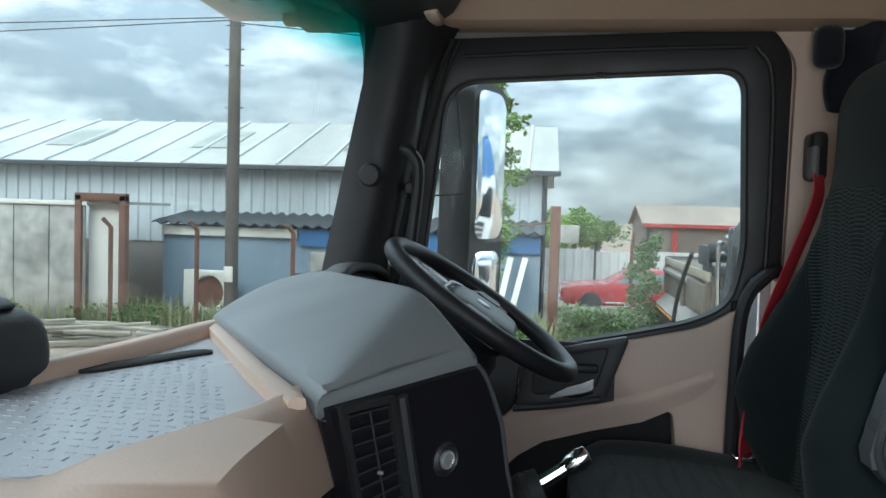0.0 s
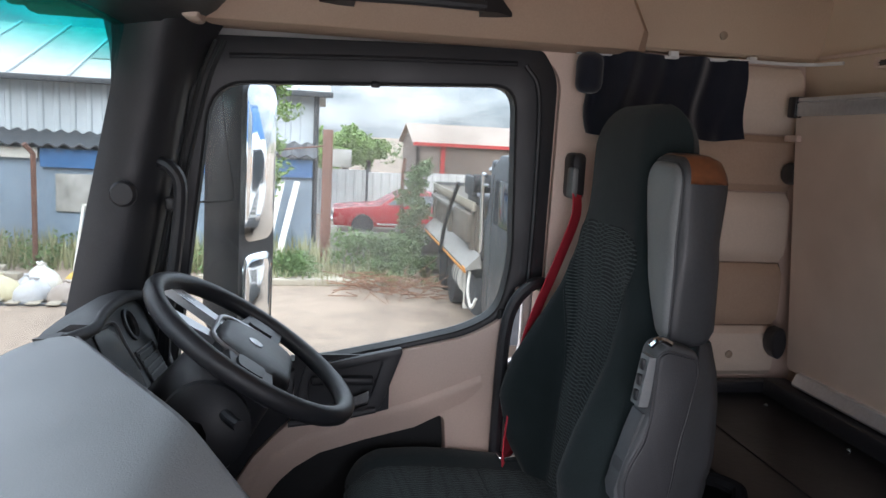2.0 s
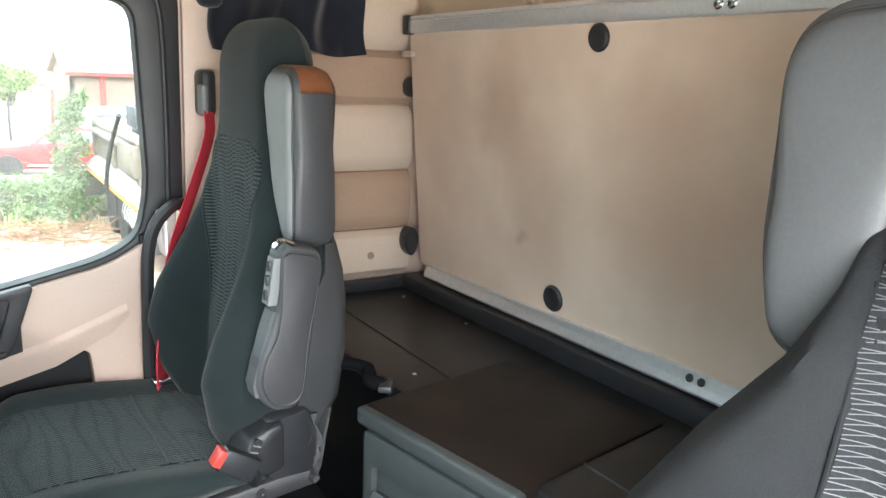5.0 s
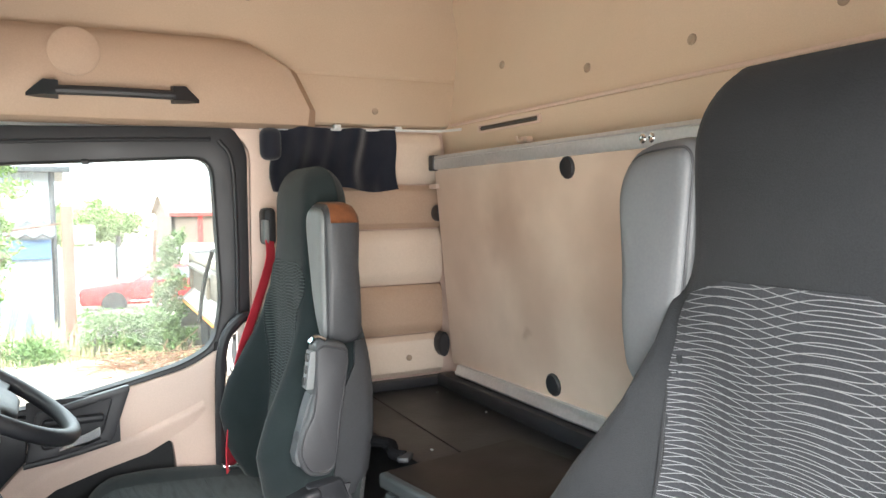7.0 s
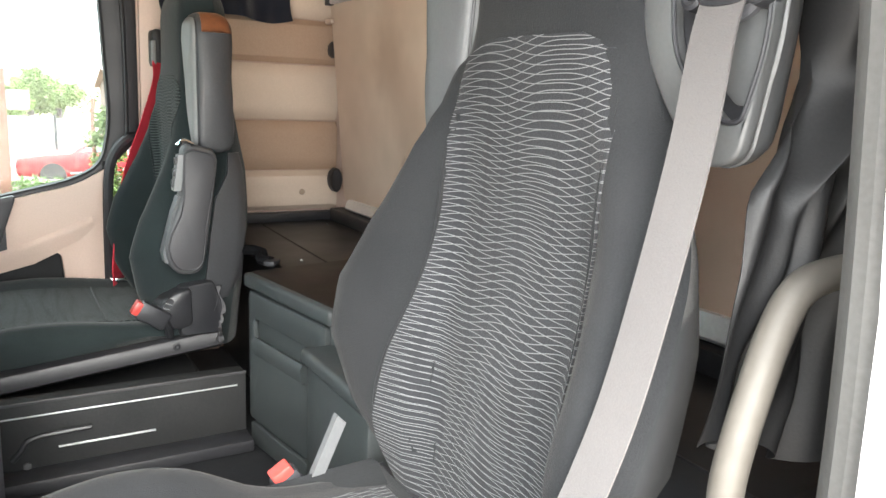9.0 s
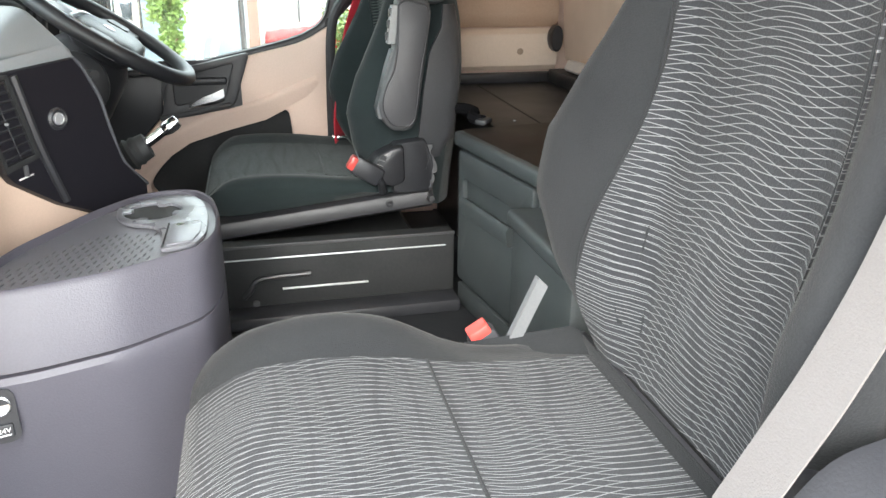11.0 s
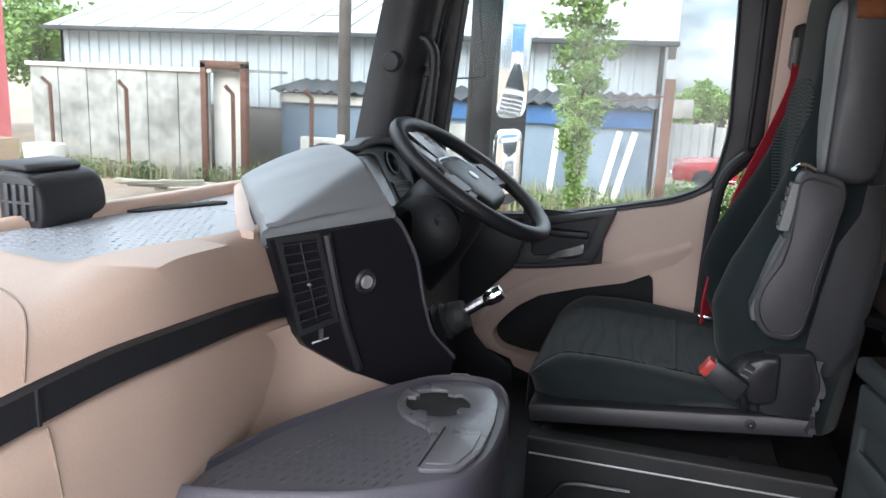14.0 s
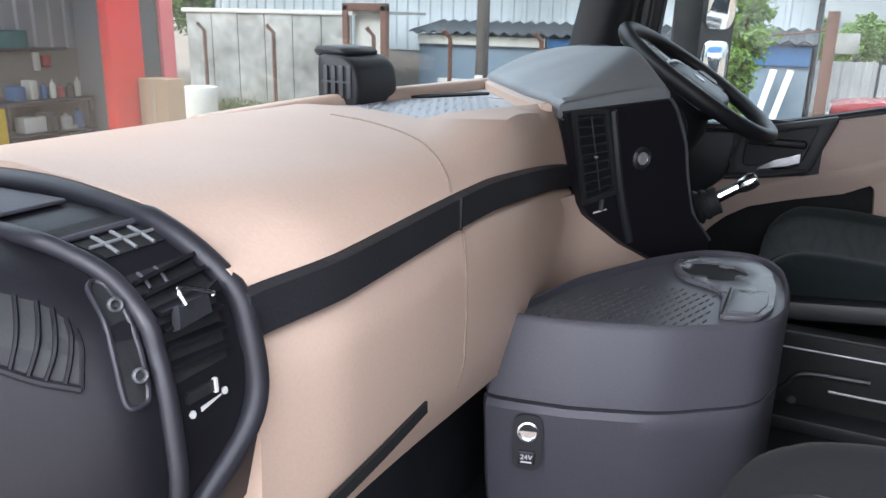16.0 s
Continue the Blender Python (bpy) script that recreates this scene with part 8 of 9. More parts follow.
# litter along the fence
for k, (x, y, l, a, z) in enumerate(((-8.3, 13.2, 1.9, 0.12, 0.0), (-8.2, 13.35, 1.9, 0.1, 0.0), (-8.35, 13.3, 1.8, 0.14, 0.11), (-9.6, 13.6, 2.0, 0.05, 0.0), (-6.8, 13.8, 1.6, -0.1, 0.0), (-5.9, 13.75, 2.4, 0.02, 0.0), (-5.0, 13.3, 1.6, -0.25, 0.0), (-0.2, 13.3, 2.6, 0.0, 0.0), (0.5, 13.1, 2.2, 0.06, 0.0))):
    b = turned(box((-l / 2, -0.09, 0), (l / 2, 0.09, 0.1), 0.008), Matrix.Translation((x, y, GZ + z)) @ Matrix.Rotation(a, 4, "Z"))
    tagged(part("timber_beam", b, TIMBER), "old grey timber beam lying on the ground", "beam", group="beams on the ground")
rnd = random.Random(77)
for k in range(13):
    l, x, y = rnd.uniform(0.9, 2.2), -7.75 + rnd.uniform(-0.9, 0.8), 12.45 + rnd.uniform(-0.45, 0.6)
    m = Matrix.Translation((x, y, GZ + 0.04 + 0.022 * k)) @ Matrix.Rotation(rnd.uniform(-0.35, 0.5), 4, "Z") @ Matrix.Rotation(rnd.uniform(-0.04, 0.04), 4, "Y")
    b = turned(box((-l / 2, -0.07, -0.025), (l / 2, 0.07, 0.025), 0.006), m)
    tagged(part("timber_board", b, TIMBER), "weathered board in a loose heap on the yard", "board", group="boards in the yard heap")
for x, y, l, a in ((-6.05, 13.75, 1.5, 0.05), (-4.75, 13.35, 1.3, -0.22), (-6.6, 13.5, 1.0, 0.3), (-6.75, 12.6, 0.5, 0.1)):
    b = turned(box((-l / 2, -0.05, 0), (l / 2, 0.05, 0.07), 0.008), Matrix.Translation((x, y, GZ)) @ Matrix.Rotation(a, 4, "Z"))
    tagged(part("pale_rail", b, OFFWHITE), "pale painted rail lying by the fence", "rail", group="rails lying by the fence")
gen = thing("red_tool_box", (-5.9, 12.45, GZ), "small red and grey machine box on the ground", "machine")
part("body", box((-6.15, 12.35, GZ), (-5.79, 12.6, GZ + 0.20), 0.04), SEAL_GREY, gen)
part("cover", box((-5.79, 12.34, GZ), (-5.58, 12.61, GZ + 0.22), 0.04), CAR_RED, gen, "red cover")
part("grip", tube([(-6.08, 12.47, GZ + 0.19), (-6.05, 12.47, GZ + 0.27), (-5.88, 12.47, GZ + 0.27), (-5.85, 12.47, GZ + 0.19)], 0.014, 6), DARK_TRIM, gen, "dark carrying grip")


def slumped_sack(x, y, r, h, seed, material, label):
    """A part-filled sack: uneven folds, a sagging belly and a gathered, tipped neck."""
    rg = random.Random(seed)
    ph = [rg.uniform(0, 6.28) for _ in range(4)]
    tip = rg.uniform(0, 6.28)
    rings = []
    for f, w in ((0.0, 0.86), (0.06, 1.0), (0.25, 1.06), (0.48, 1.0), (0.68, 0.84), (0.82, 0.62), (0.92, 0.36), (0.97, 0.24), (1.06, 0.30), (1.10, 0.18)):
        ring = []
        for j in range(28):
            q = j * 2 * math.pi / 28
            k = 1 + 0.13 * math.sin(2 * q + ph[0]) + 0.07 * math.sin(5 * q + ph[1] + 2 * f) + 0.05 * f * math.sin(9 * q + ph[2]) + rg.uniform(-0.025, 0.025)
            ring.append((x + r * w * k * math.cos(q) + 0.35 * r * f * f * math.cos(tip), y + 0.8 * r * w * k * math.sin(q), GZ + h * f + (0.03 * h * math.sin(3 * q + ph[3]) if f > 0.1 else 0)))
        rings.append(ring)
    return tagged(part("rubble_sack", loft(rings), material, smooth=35), label, "sack", group="sacks on the yard edge")


CREAM_SACK = mat("cream_woven_sack", (0.55, 0.50, 0.33), (0.44, 0.39, 0.25), rough=0.7, scale=26, big=5, bump=0.3)
GREY_SACK = mat("grey_white_sack", (0.46, 0.46, 0.46), (0.34, 0.34, 0.345), rough=0.6, scale=24, big=5, bump=0.3)
TAUPE_SACK = mat("taupe_sack", (0.34, 0.29, 0.25), (0.26, 0.22, 0.19), rough=0.8, scale=24, big=5, bump=0.3)
YELLOW_CLOTH = mat("yellow_plastic_scrap", (0.50, 0.33, 0.05), (0.38, 0.24, 0.04), rough=0.5, scale=20, big=5, bump=0.3)
for x, y, r, h, sd, ma, la in ((-3.92, 11.58, 0.21, 0.36, 1, CREAM_SACK, "slumped cream sack of rubble on the yard edge"), (-3.52, 11.50, 0.23, 0.33, 2, GREY_SACK, "full grey-white sack on the yard edge"),
                               (-3.46, 11.90, 0.22, 0.46, 3, OFFWHITE, "white plastic sack standing behind the others"), (-3.10, 11.48, 0.19, 0.30, 4, TAUPE_SACK, "small taupe sack beside the metal rack"),
                               (-3.70, 11.85, 0.16, 0.30, 5, GREY_SACK, "half-empty grey-white sack leaning on the others"), (-3.08, 11.90, 0.18, 0.40, 6, YELLOW_CLOTH, "crumpled yellow plastic bag"), (-5.05, 13.6, 0.22, 0.22, 7, OFFWHITE, "crumpled white plastic bag by the pole")):
    slumped_sack(x, y, r, h, sd, ma, la)
pal = thing("flat_pallet", (-4.3, 11.4, GZ), "thin grey pallet lying flat beside the sacks", "pallet")
for i in range(7):
    part("board", box((-4.85 + i * 0.27, 11.25 - 0.02 * i, GZ + 0.03), (-4.68 + i * 0.27, 11.75 - 0.02 * i, GZ + 0.05), 0.005), OFFWHITE if i in (1, 2) else TIMBER, pal)
part("bearer", box((-4.85, 11.22, GZ), (-2.95, 11.30, GZ + 0.03)), DARK_TRIM, pal)
rack = thing("metal_rack", (-2.8, 12.3, GZ), "leaning pale metal frame rack by the fence", "rack")
for x in (-3.2, -2.5):
    part("upright", tube([(x, 12.2, GZ), (x + 0.12, 12.45, 0.28)], 0.022, 6), OFFWHITE, rack)
for i in range(8):
    t = i / 7 if i > 4 else i / 11
    part("rung", tube([(-3.2 + 0.12 * t, 12.2 + 0.25 * t, GZ + 0.02 + 1.28 * t), (-2.5 + 0.12 * t, 12.2 + 0.25 * t, GZ + 0.02 + 1.28 * t)], 0.016, 6), OFFWHITE, rack)
for x0, x1 in ((-0.55, -0.25), (-0.3, 0.05), (-1.55, -1.5)):
    tagged(part("leaning_board", tube([(x0, 15.2, GZ), (x1, 15.8, 0.55)], 0.05, 6, flat=(0.12, 0.04, (1, 0, 0))), OFFWHITE), "pale board leaning against the shed", "board", group="leaning boards")

# barn and trees in the distance
barn = thing("barn", (9, 46, GZ), "distant brown barn with a red fascia", "barn")
part("gable_wall", plate([(44, GZ), (44, 1.35), (47.5, 2.3), (51, 1.35), (51, GZ)], [], "x", 6.2, 6.4), BARN, barn)
part("wall", box((6.2, 44, GZ), (20, 44.2, 1.35)), BARN, barn)
part("roof", loft([[(x, 43.8, 1.30), (x, 47.5, 2.42), (x, 51.2, 1.3), (x, 51.2, 1.2), (x, 47.5, 2.32), (x, 43.8, 1.2)] for x in (5.9, 20.2)]), BARN_R, barn)
part("fascia", box((5.95, 43.7, 1.10), (20.2, 43.8, 1.30)), BARN_RED, barn, "red fascia")
part("door_frame", box((7.6, 43.9, GZ), (7.85, 44.0, 1.2)), BARN_RED, barn, "red door frame")


def far_tree(x, y, h, r, seed):
    t = thing("far_tree", (x, y, GZ), "leafy green tree behind the buildings", "tree", group="background trees")
    part("trunk", tube([(x, y, GZ), (x + 0.1, y, GZ + h * 0.4), (x, y, GZ + h * 0.7)], [0.2, 0.15, 0.08], 7), POLE, t)
    rg = random.Random(seed)
    cs = [(x + rg.gauss(0, r * 0.5), y + rg.gauss(0, r * 0.5), GZ + h * rg.uniform(0.45, 0.98), r * 0.36, r * 0.5) for _ in range(26)]
    part("crown", leaf_cloud(cs, 110, 0.22, seed), LEAF_L, t, smooth=0)


for k, (x, y, h, r) in enumerate(((1.9, 40, 2.85, 1.0), (3.2, 42, 2.3, 0.9), (0.8, 38, 2.1, 0.8), (-19.5, 21, 4.2, 2.0), (-22.5, 22, 4.6, 2.2), (-25.5, 22, 4.4, 2.2))):
    far_tree(x, y, h, r, 20 + k)
hedge = [(-60 + 4.2 * i + rnd.uniform(-1, 1), 75 + rnd.uniform(-4, 4), GZ + 1.0, 2.6, 2.2) for i in range(40)]
stuff("far_hedge", leaf_cloud(hedge, 90, 0.5, 9), LEAF, "distant line of hedges and trees", "hedge")


def wheel(c, axis, r, w, parent, rimmat):
    m = axis_pose(c, axis)
    t = part("wheel", lathe([(r * 0.62, -w / 2), (r * 0.95, -w / 2), (r, -w * 0.3), (r, w * 0.3), (r * 0.95, w / 2), (r * 0.62, w / 2)], m, 24), TYRE, parent, "black tyre")
    part("rim", lathe([(r * 0.64, w * 0.45), (r * 0.58, w * 0.3), (r * 0.25, w * 0.2), (r * 0.2, w * 0.42), (0.001, w * 0.42)], m, 20), rimmat, t)


# red saloon behind the fence
CX, CY = 2.87, 20.5
car = thing("red_saloon", (CX, CY, GZ), "old red saloon car parked behind the fence", "car")


def cz(z):
    return GZ + z * 0.87


cs = [(-1.98, 0.40, 0.60), (-1.95, 0.30, 0.76), (-1.5, 0.27, 0.84), (-0.9, 0.27, 0.89), (-0.7, 0.27, 0.92), (0.9, 0.27, 0.92), (1.4, 0.27, 0.90), (1.9, 0.32, 0.84), (1.98, 0.42, 0.66)]
part("body", loft([[(CX + x, CY + f * 0.8, cz(z)) for f, z in ((-0.93, a), (-1.0, a + 0.08), (-1.03, (a + b) / 2 + 0.05), (-0.96, b), (0.96, b), (1.03, (a + b) / 2 + 0.05), (1.0, a + 0.08), (0.93, a))] for x, a, b in cs]), CAR_RED, car, "faded red bodywork", smooth=50)
part("cabin", loft([[(CX + x0, CY - w, cz(z)), (CX + x1, CY - w, cz(z)), (CX + x1, CY + w, cz(z)), (CX + x0, CY + w, cz(z))] for z, x0, x1, w in ((0.90, -0.80, 1.15, 0.74), (1.10, -0.52, 0.95, 0.68), (1.28, -0.24, 0.72, 0.62), (1.33, -0.15, 0.60, 0.56))]), CAR_RED, car, smooth=40)
for x0, x1, x2, x3 in ((-0.60, 0.12, 0.12, -0.22), (0.19, 0.92, 0.66, 0.19)):
    part("side_window", loft([[(CX + x, CY - 0.755 + o + (0.105 if z > 1 else 0.0), cz(z)) for x, z in ((x0, 0.94), (x1, 0.94), (x2, 1.24), (x3, 1.24))] for o in (0.0, 0.04)]), SKY_GLASS, car, "pale reflecting side window")
part("bumper", box((CX - 2.04, CY - 0.80, cz(0.40)), (CX - 1.94, CY + 0.80, cz(0.52)), 0.02), CHROME, car, "bright bumper")
part("sill_trim", box((CX - 0.85, CY - 0.835, cz(0.34)), (CX + 0.9, CY - 0.82, cz(0.39)), 0.004), CHROME, car)
part("headlamp", lathe([(0.09, 0), (0.09, 0.03), (0.001, 0.04)], axis_pose((CX - 1.96, CY - 0.55, cz(0.68)), (-1, 0, 0)), 16), OFFWHITE, car)
for x in (-1.22, 1.25):
    wheel((CX + x, CY - 0.74, GZ + 0.29), (0, -1, 0), 0.29, 0.18, car, CHROME)

# low concrete wall by the brambles and a pale panel fence beyond the car
WALLGREY = mat("weathered_concrete_panel", (0.27, 0.25, 0.225), (0.17, 0.155, 0.135), rough=0.95, scale=7, big=1.2, bump=0.4)
PALEFENCE = mat("pale_fence_sheet", (0.58, 0.58, 0.55), (0.42, 0.42, 0.40), rough=0.7, scale=4, big=0.6, bump=0.1)
lw = thing("low_wall", (2.6, 14.5, GZ), "low stained concrete panel wall overgrown with brambles", "wall")
for i in range(5):
    for r_w in range(2):
        part("panel", box((0.80 + i * 1.22, 14.45, GZ + 0.38 * r_w), (1.98 + i * 1.22, 14.53, GZ + 0.37 + 0.38 * r_w + 0.012 * math.sin(i * 2.1 + r_w)), 0.012), WALLGREY, lw, "grey concrete panel")
    part("post", box((0.72 + i * 1.22, 14.42, GZ), (0.82 + i * 1.22, 14.56, GZ + 0.86 + 0.03 * math.sin(i * 1.7)), 0.01), WALLGREY, lw, "concrete post")
pf = thing("panel_fence", (4, 24, GZ), "long pale sheet fence on steel posts beyond the car", "fence")
for i in range(9):
    part("sheet", corrugated(-1.2 + i * 1.62, 0.38 + i * 1.62, GZ + 0.1, 0.44 + 0.03 * math.sin(i * 2.3), 24.0, pitch=0.26, depth=0.03), PALEFENCE, pf, "pale ribbed fence sheet", smooth=0)
    part("post", box((-1.26 + i * 1.62, 23.88, GZ), (-1.19 + i * 1.62, 23.95, 0.52), 0.01), DARK_TRIM, pf)

# tipper lorry facing the yard
tip = thing("tipper_lorry", (3.8, 11.5, GZ), "worn grey and brown tipper lorry with dusty side rails", "lorry")
TM = Matrix.Translation((3.80, 14.0, GZ)) @ Matrix.Rotation(math.radians(-91.5), 4, "Z")  # local x runs towards its cab


def tp(bm):
    return turned(bm, TM)


# the body's side: chute rail, recessed panel, swage rail and top board
part("tipper_body", tp(loft([[(x, f * w, z) for f, z, w in ((-1, 0.98, 1.0), (-1, 1.16, 1.19), (-1, 1.66, 1.19), (-1, 1.66, 1.22), (-1, 1.74, 1.22), (1, 1.74, 1.22), (1, 1.66, 1.22), (1, 1.66, 1.19), (1, 1.16, 1.19), (1, 0.98, 1.0))] for x in (0.0, 4.15)])), BODY_BROWN, tip, "muddy brown steel tipper body")
part("top_board", tp(box((0.0, -1.24, 1.66), (4.15, -1.20, 1.78), 0.008)), TIMBER, tip, "grey wooden top board")
part("swage_rail", tp(loft([[(x, -1.19, 1.50), (x, -1.26, 1.52), (x, -1.27, 1.57), (x, -1.19, 1.63)] for x in (0.0, 3.3)])), DUST_RAIL, tip, "dusty upper rail")
part("chute_rail", tp(loft([[(x, -1.16, 0.98), (x, -1.36, 0.93), (x, -1.37, 0.965), (x, -1.19, 1.15)] for x in (0.0, 4.55)])), DUST_RAIL, tip, "dusty sloping chute rail")
part("rail_edge", tp(box((0.0, -1.375, 0.895), (4.5, -1.355, 0.925), 0.004)), ORANGE, tip, "orange edge strip")
for x in (0.04, 2.0, 3.95):
    part("body_rib", tp(box((x, -1.245, 1.14), (x + 0.14, -1.18, 1.66), 0.012)), BODY_BROWN, tip)
part("tailgate", tp(box((-0.07, -1.21, 0.95), (0.0, 1.21, 1.80), 0.012)), DUMP_GREY, tip, "worn tailgate edge")
part("side_pocket", tp(box((2.9, -1.30, 1.24), (4.1, -1.22, 1.62), 0.02)), BODY_BROWN, tip, "folded side sheet")
part("cab_guard", tp(box((3.35, -1.18, 1.74), (4.2, 1.18, 1.86), 0.02)), DUMP_GREY, tip, "steel guard over the cab")
part("sheet_roll", tp(tube([(4.12, -1.25, 2.03), (4.12, 1.2, 2.03)], 0.12, 12)), BLACK_SOFT, tip, "rolled black load sheet")
part("sheet_arm", tp(box((3.55, -1.27, 1.86), (4.16, -1.20, 2.12), 0.02)), DARK_TRIM, tip)
part("hose", tp(tube([(3.35, -1.32, 1.98), (2.95, -1.36, 1.62), (2.7, -1.40, 1.25), (2.55, -1.42, 0.86)], 0.032, 8)), BLACK_SOFT, tip, "hanging black sheet strap")
part("chassis", tp(box((0, -0.45, 0.5), (6.2, 0.45, 0.95), 0.01)), DARK_TRIM, tip)
for x in (1.12, 2.16):
    for y_ in (-0.98, 0.98):
        wheel(TM @ Vector((x, y_, 0.44)), TM.to_3x3() @ Vector((0, math.copysign(1, y_), 0)), 0.44, 0.36, tip, OFFWHITE)
part("mudguard", tp(loft([[(x, y_, z) for y_ in (-1.16, -0.82) for z in ((h_, h_ + 0.03) if y_ < -1 else (h_ + 0.03, h_))] for x, h_ in ((0.6, 0.72), (0.85, 0.90), (1.6, 0.92), (2.4, 0.92), (2.68, 0.72))])), DARK_TRIM, tip)
part("tank", tp(lathe([(0.24, -0.34), (0.27, -0.30), (0.27, 0.30), (0.24, 0.34)], Matrix.Translation((3.0, -0.98, 0.60)) @ Matrix.Rotation(math.radians(90), 4, "Y"), 20)), OFFWHITE, tip, "pale air tank")
for x in (2.82, 3.0, 3.18):
    part("tank_band", tp(lathe([(0.272, -0.02), (0.28, -0.015), (0.28, 0.015), (0.272, 0.02)], Matrix.Translation((x, -0.98, 0.60)) @ Matrix.Rotation(math.radians(90), 4, "Y"), 20)), DARK_TRIM, tip)
part("battery_box", tp(box((3.55, -1.18, 0.28), (4.25, -0.72, 0.80), 0.03)), DARK_TRIM, tip, "black battery box")
part("ladder_plate", tp(box((3.52, -1.20, 0.22), (3.56, -0.95, 0.78), 0.006)), OFFWHITE, tip, "pale metal bracket")
part("side_marker", tp(box((4.3, -1.38, 0.90), (4.48, -1.35, 0.97), 0.006)), ORANGE, tip, "orange side marker")
cabp = part("lorry_cab", tp(loft([[(4.72 + o, -1.18 + i, z), (6.3 - o, -1.18 + i, z), (6.3 - o, 1.18 - i, z), (4.72 + o, 1.18 - i, z)] for z, o, i in ((0.45, 0.0, 0.02), (0.6, 0, 0), (1.55, 0, 0), (2.25, 0.05, 0.05), (2.42, 0.14, 0.12), (2.46, 0.3, 0.3))])), LORRY_SILVER, tip, "grey-blue lorry cab", smooth=40)
part("cab_window", tp(box((5.15, -1.175, 1.55), (6.0, -1.12, 2.15), 0.02)), DARK_GLASS, cabp)
part("door_line", tp(box((5.05, -1.187, 0.6), (5.07, -1.175, 2.2))), DARK_TRIM, cabp)
part("exhaust_stack", tp(tube([(4.50, -1.0, 0.8), (4.50, -1.0, 2.1), (4.50, -1.06, 2.28)], 0.085, 12)), CHROME, tip, "bright exhaust stack")
part("intake_duct", tp(box((4.58, -1.12, 1.0), (4.74, -0.86, 2.36), 0.04, 3)), LORRY_SILVER, tip, "tall grey intake duct")
part("grab_pipe", tp(tube([(4.40, -1.16, 1.0), (4.40, -1.18, 2.05), (4.46, -1.18, 2.16), (4.62, -1.18, 2.16)], 0.026, 8)), CHROME, tip, "bright bent pipe")
part("grab_pipe", tp(tube([(4.66, -1.2, 1.3), (4.66, -1.22, 1.95), (4.80, -1.22, 2.05), (5.0, -1.22, 2.05)], 0.022, 8)), CHROME, tip, "bright bent pipe")
part("air_filter", tp(lathe([(0.13, -0.16), (0.15, -0.12), (0.15, 0.12), (0.13, 0.16)], Matrix.Translation((4.38, -1.02, 1.42)), 18)), DARK_TRIM, tip, "dark air filter drum")
part("cable_loop", tp(tube([(4.5, -1.3, 0.92), (4.62, -1.34, 0.7), (4.7, -1.3, 0.5), (4.75, -1.25, 0.62)], 0.02, 8)), OFFWHITE, tip)

# white and blue lorry that the door mirror shows
wl = thing("white_lorry", (8.3, 6.9, GZ), "white lorry with a blue curtain body parked behind", "lorry")
LM = Matrix.Translation((7.4, 5.9, GZ)) @ Matrix.Rotation(math.radians(22), 4, "Z")
part("cab", turned(loft([[(0.0 + o, -1.2 + i, z), (2.0, -1.2 + i, z), (2.0, 1.2 - i, z), (0.0 + o, 1.2 - i, z)] for z, o, i in ((0.55, 0.0, 0.03), (1.6, 0.0, 0.0), (2.55, 0.14, 0.03), (2.8, 0.22, 0.08))]), LM), WHITE_PAINT, wl, "white cab", smooth=40)
part("roof_cap", turned(loft([[(0.22 + o, -1.12 + i, z), (2.0, -1.12 + i, z), (2.0, 1.12 - i, z), (0.22 + o, 1.12 - i, z)] for z, o, i in ((2.8, 0.0, 0.0), (3.1, 0.15, 0.04), (3.6, 0.6, 0.1), (3.8, 1.0, 0.2))]), LM), BLUE, wl, "blue roof deflector", smooth=40)
part("side_window", turned(box((0.38, -1.23, 1.68), (1.35, -1.17, 2.38), 0.02), LM), DARK_GLASS, wl)
part("rear_side_panel", turned(box((1.5, -1.225, 0.7), (1.95, -1.19, 2.5), 0.02), LM), BLUE, wl, "blue side panel")
part("windscreen", turned(loft([[(o - 0.02, -1.06 + i, z), (o + 0.06, -1.06 + i, z), (o + 0.06, 1.06 - i, z), (o - 0.02, 1.06 - i, z)] for z, o, i in ((1.58, 0.0, 0.0), (2.0, 0.045, 0.0), (2.45, 0.11, 0.05))]), LM), DARK_GLASS, wl, "dark windscreen")
grl = part("grille", turned(box((-0.05, -0.78, 0.72), (0.02, 0.78, 1.42), 0.03), LM), DARK_TRIM, wl, "black grille")
for z in (0.82, 0.96, 1.10, 1.24):
    part("grille_bar", turned(box((-0.07, -0.72, z), (-0.045, 0.72, z + 0.035), 0.008), LM), WHITE_PAINT, grl)
for s_ in (-1, 1):
    part("headlamp", turned(box((-0.06, s_ * 1.0 - 0.17, 0.52), (0.03, s_ * 1.0 + 0.17, 0.76), 0.05), LM), CHROME, wl, "bright headlamp")
    part("corner_marker", turned(box((-0.02, s_ * 1.19 - 0.03, 1.7), (0.05, s_ * 1.19 + 0.03, 2.3), 0.01), LM), ORANGE, wl, "orange corner strip")
part("load_body", turned(box((2.1, -1.25, 1.0), (9.0, 1.25, 4.0), 0.03), LM), BLUE, wl, "blue curtain body")
part("bumper", turned(box((-0.06, -1.2, 0.35), (0.3, 1.2, 0.65), 0.05), LM), DARK_TRIM, wl)
for x in (0.9, 7.0):
    for s in (-1, 1):
        wheel(LM @ Vector((x, s * 1.05, 0.5)), LM.to_3x3() @ Vector((0, s, 0)), 0.5, 0.32, wl, OFFWHITE)

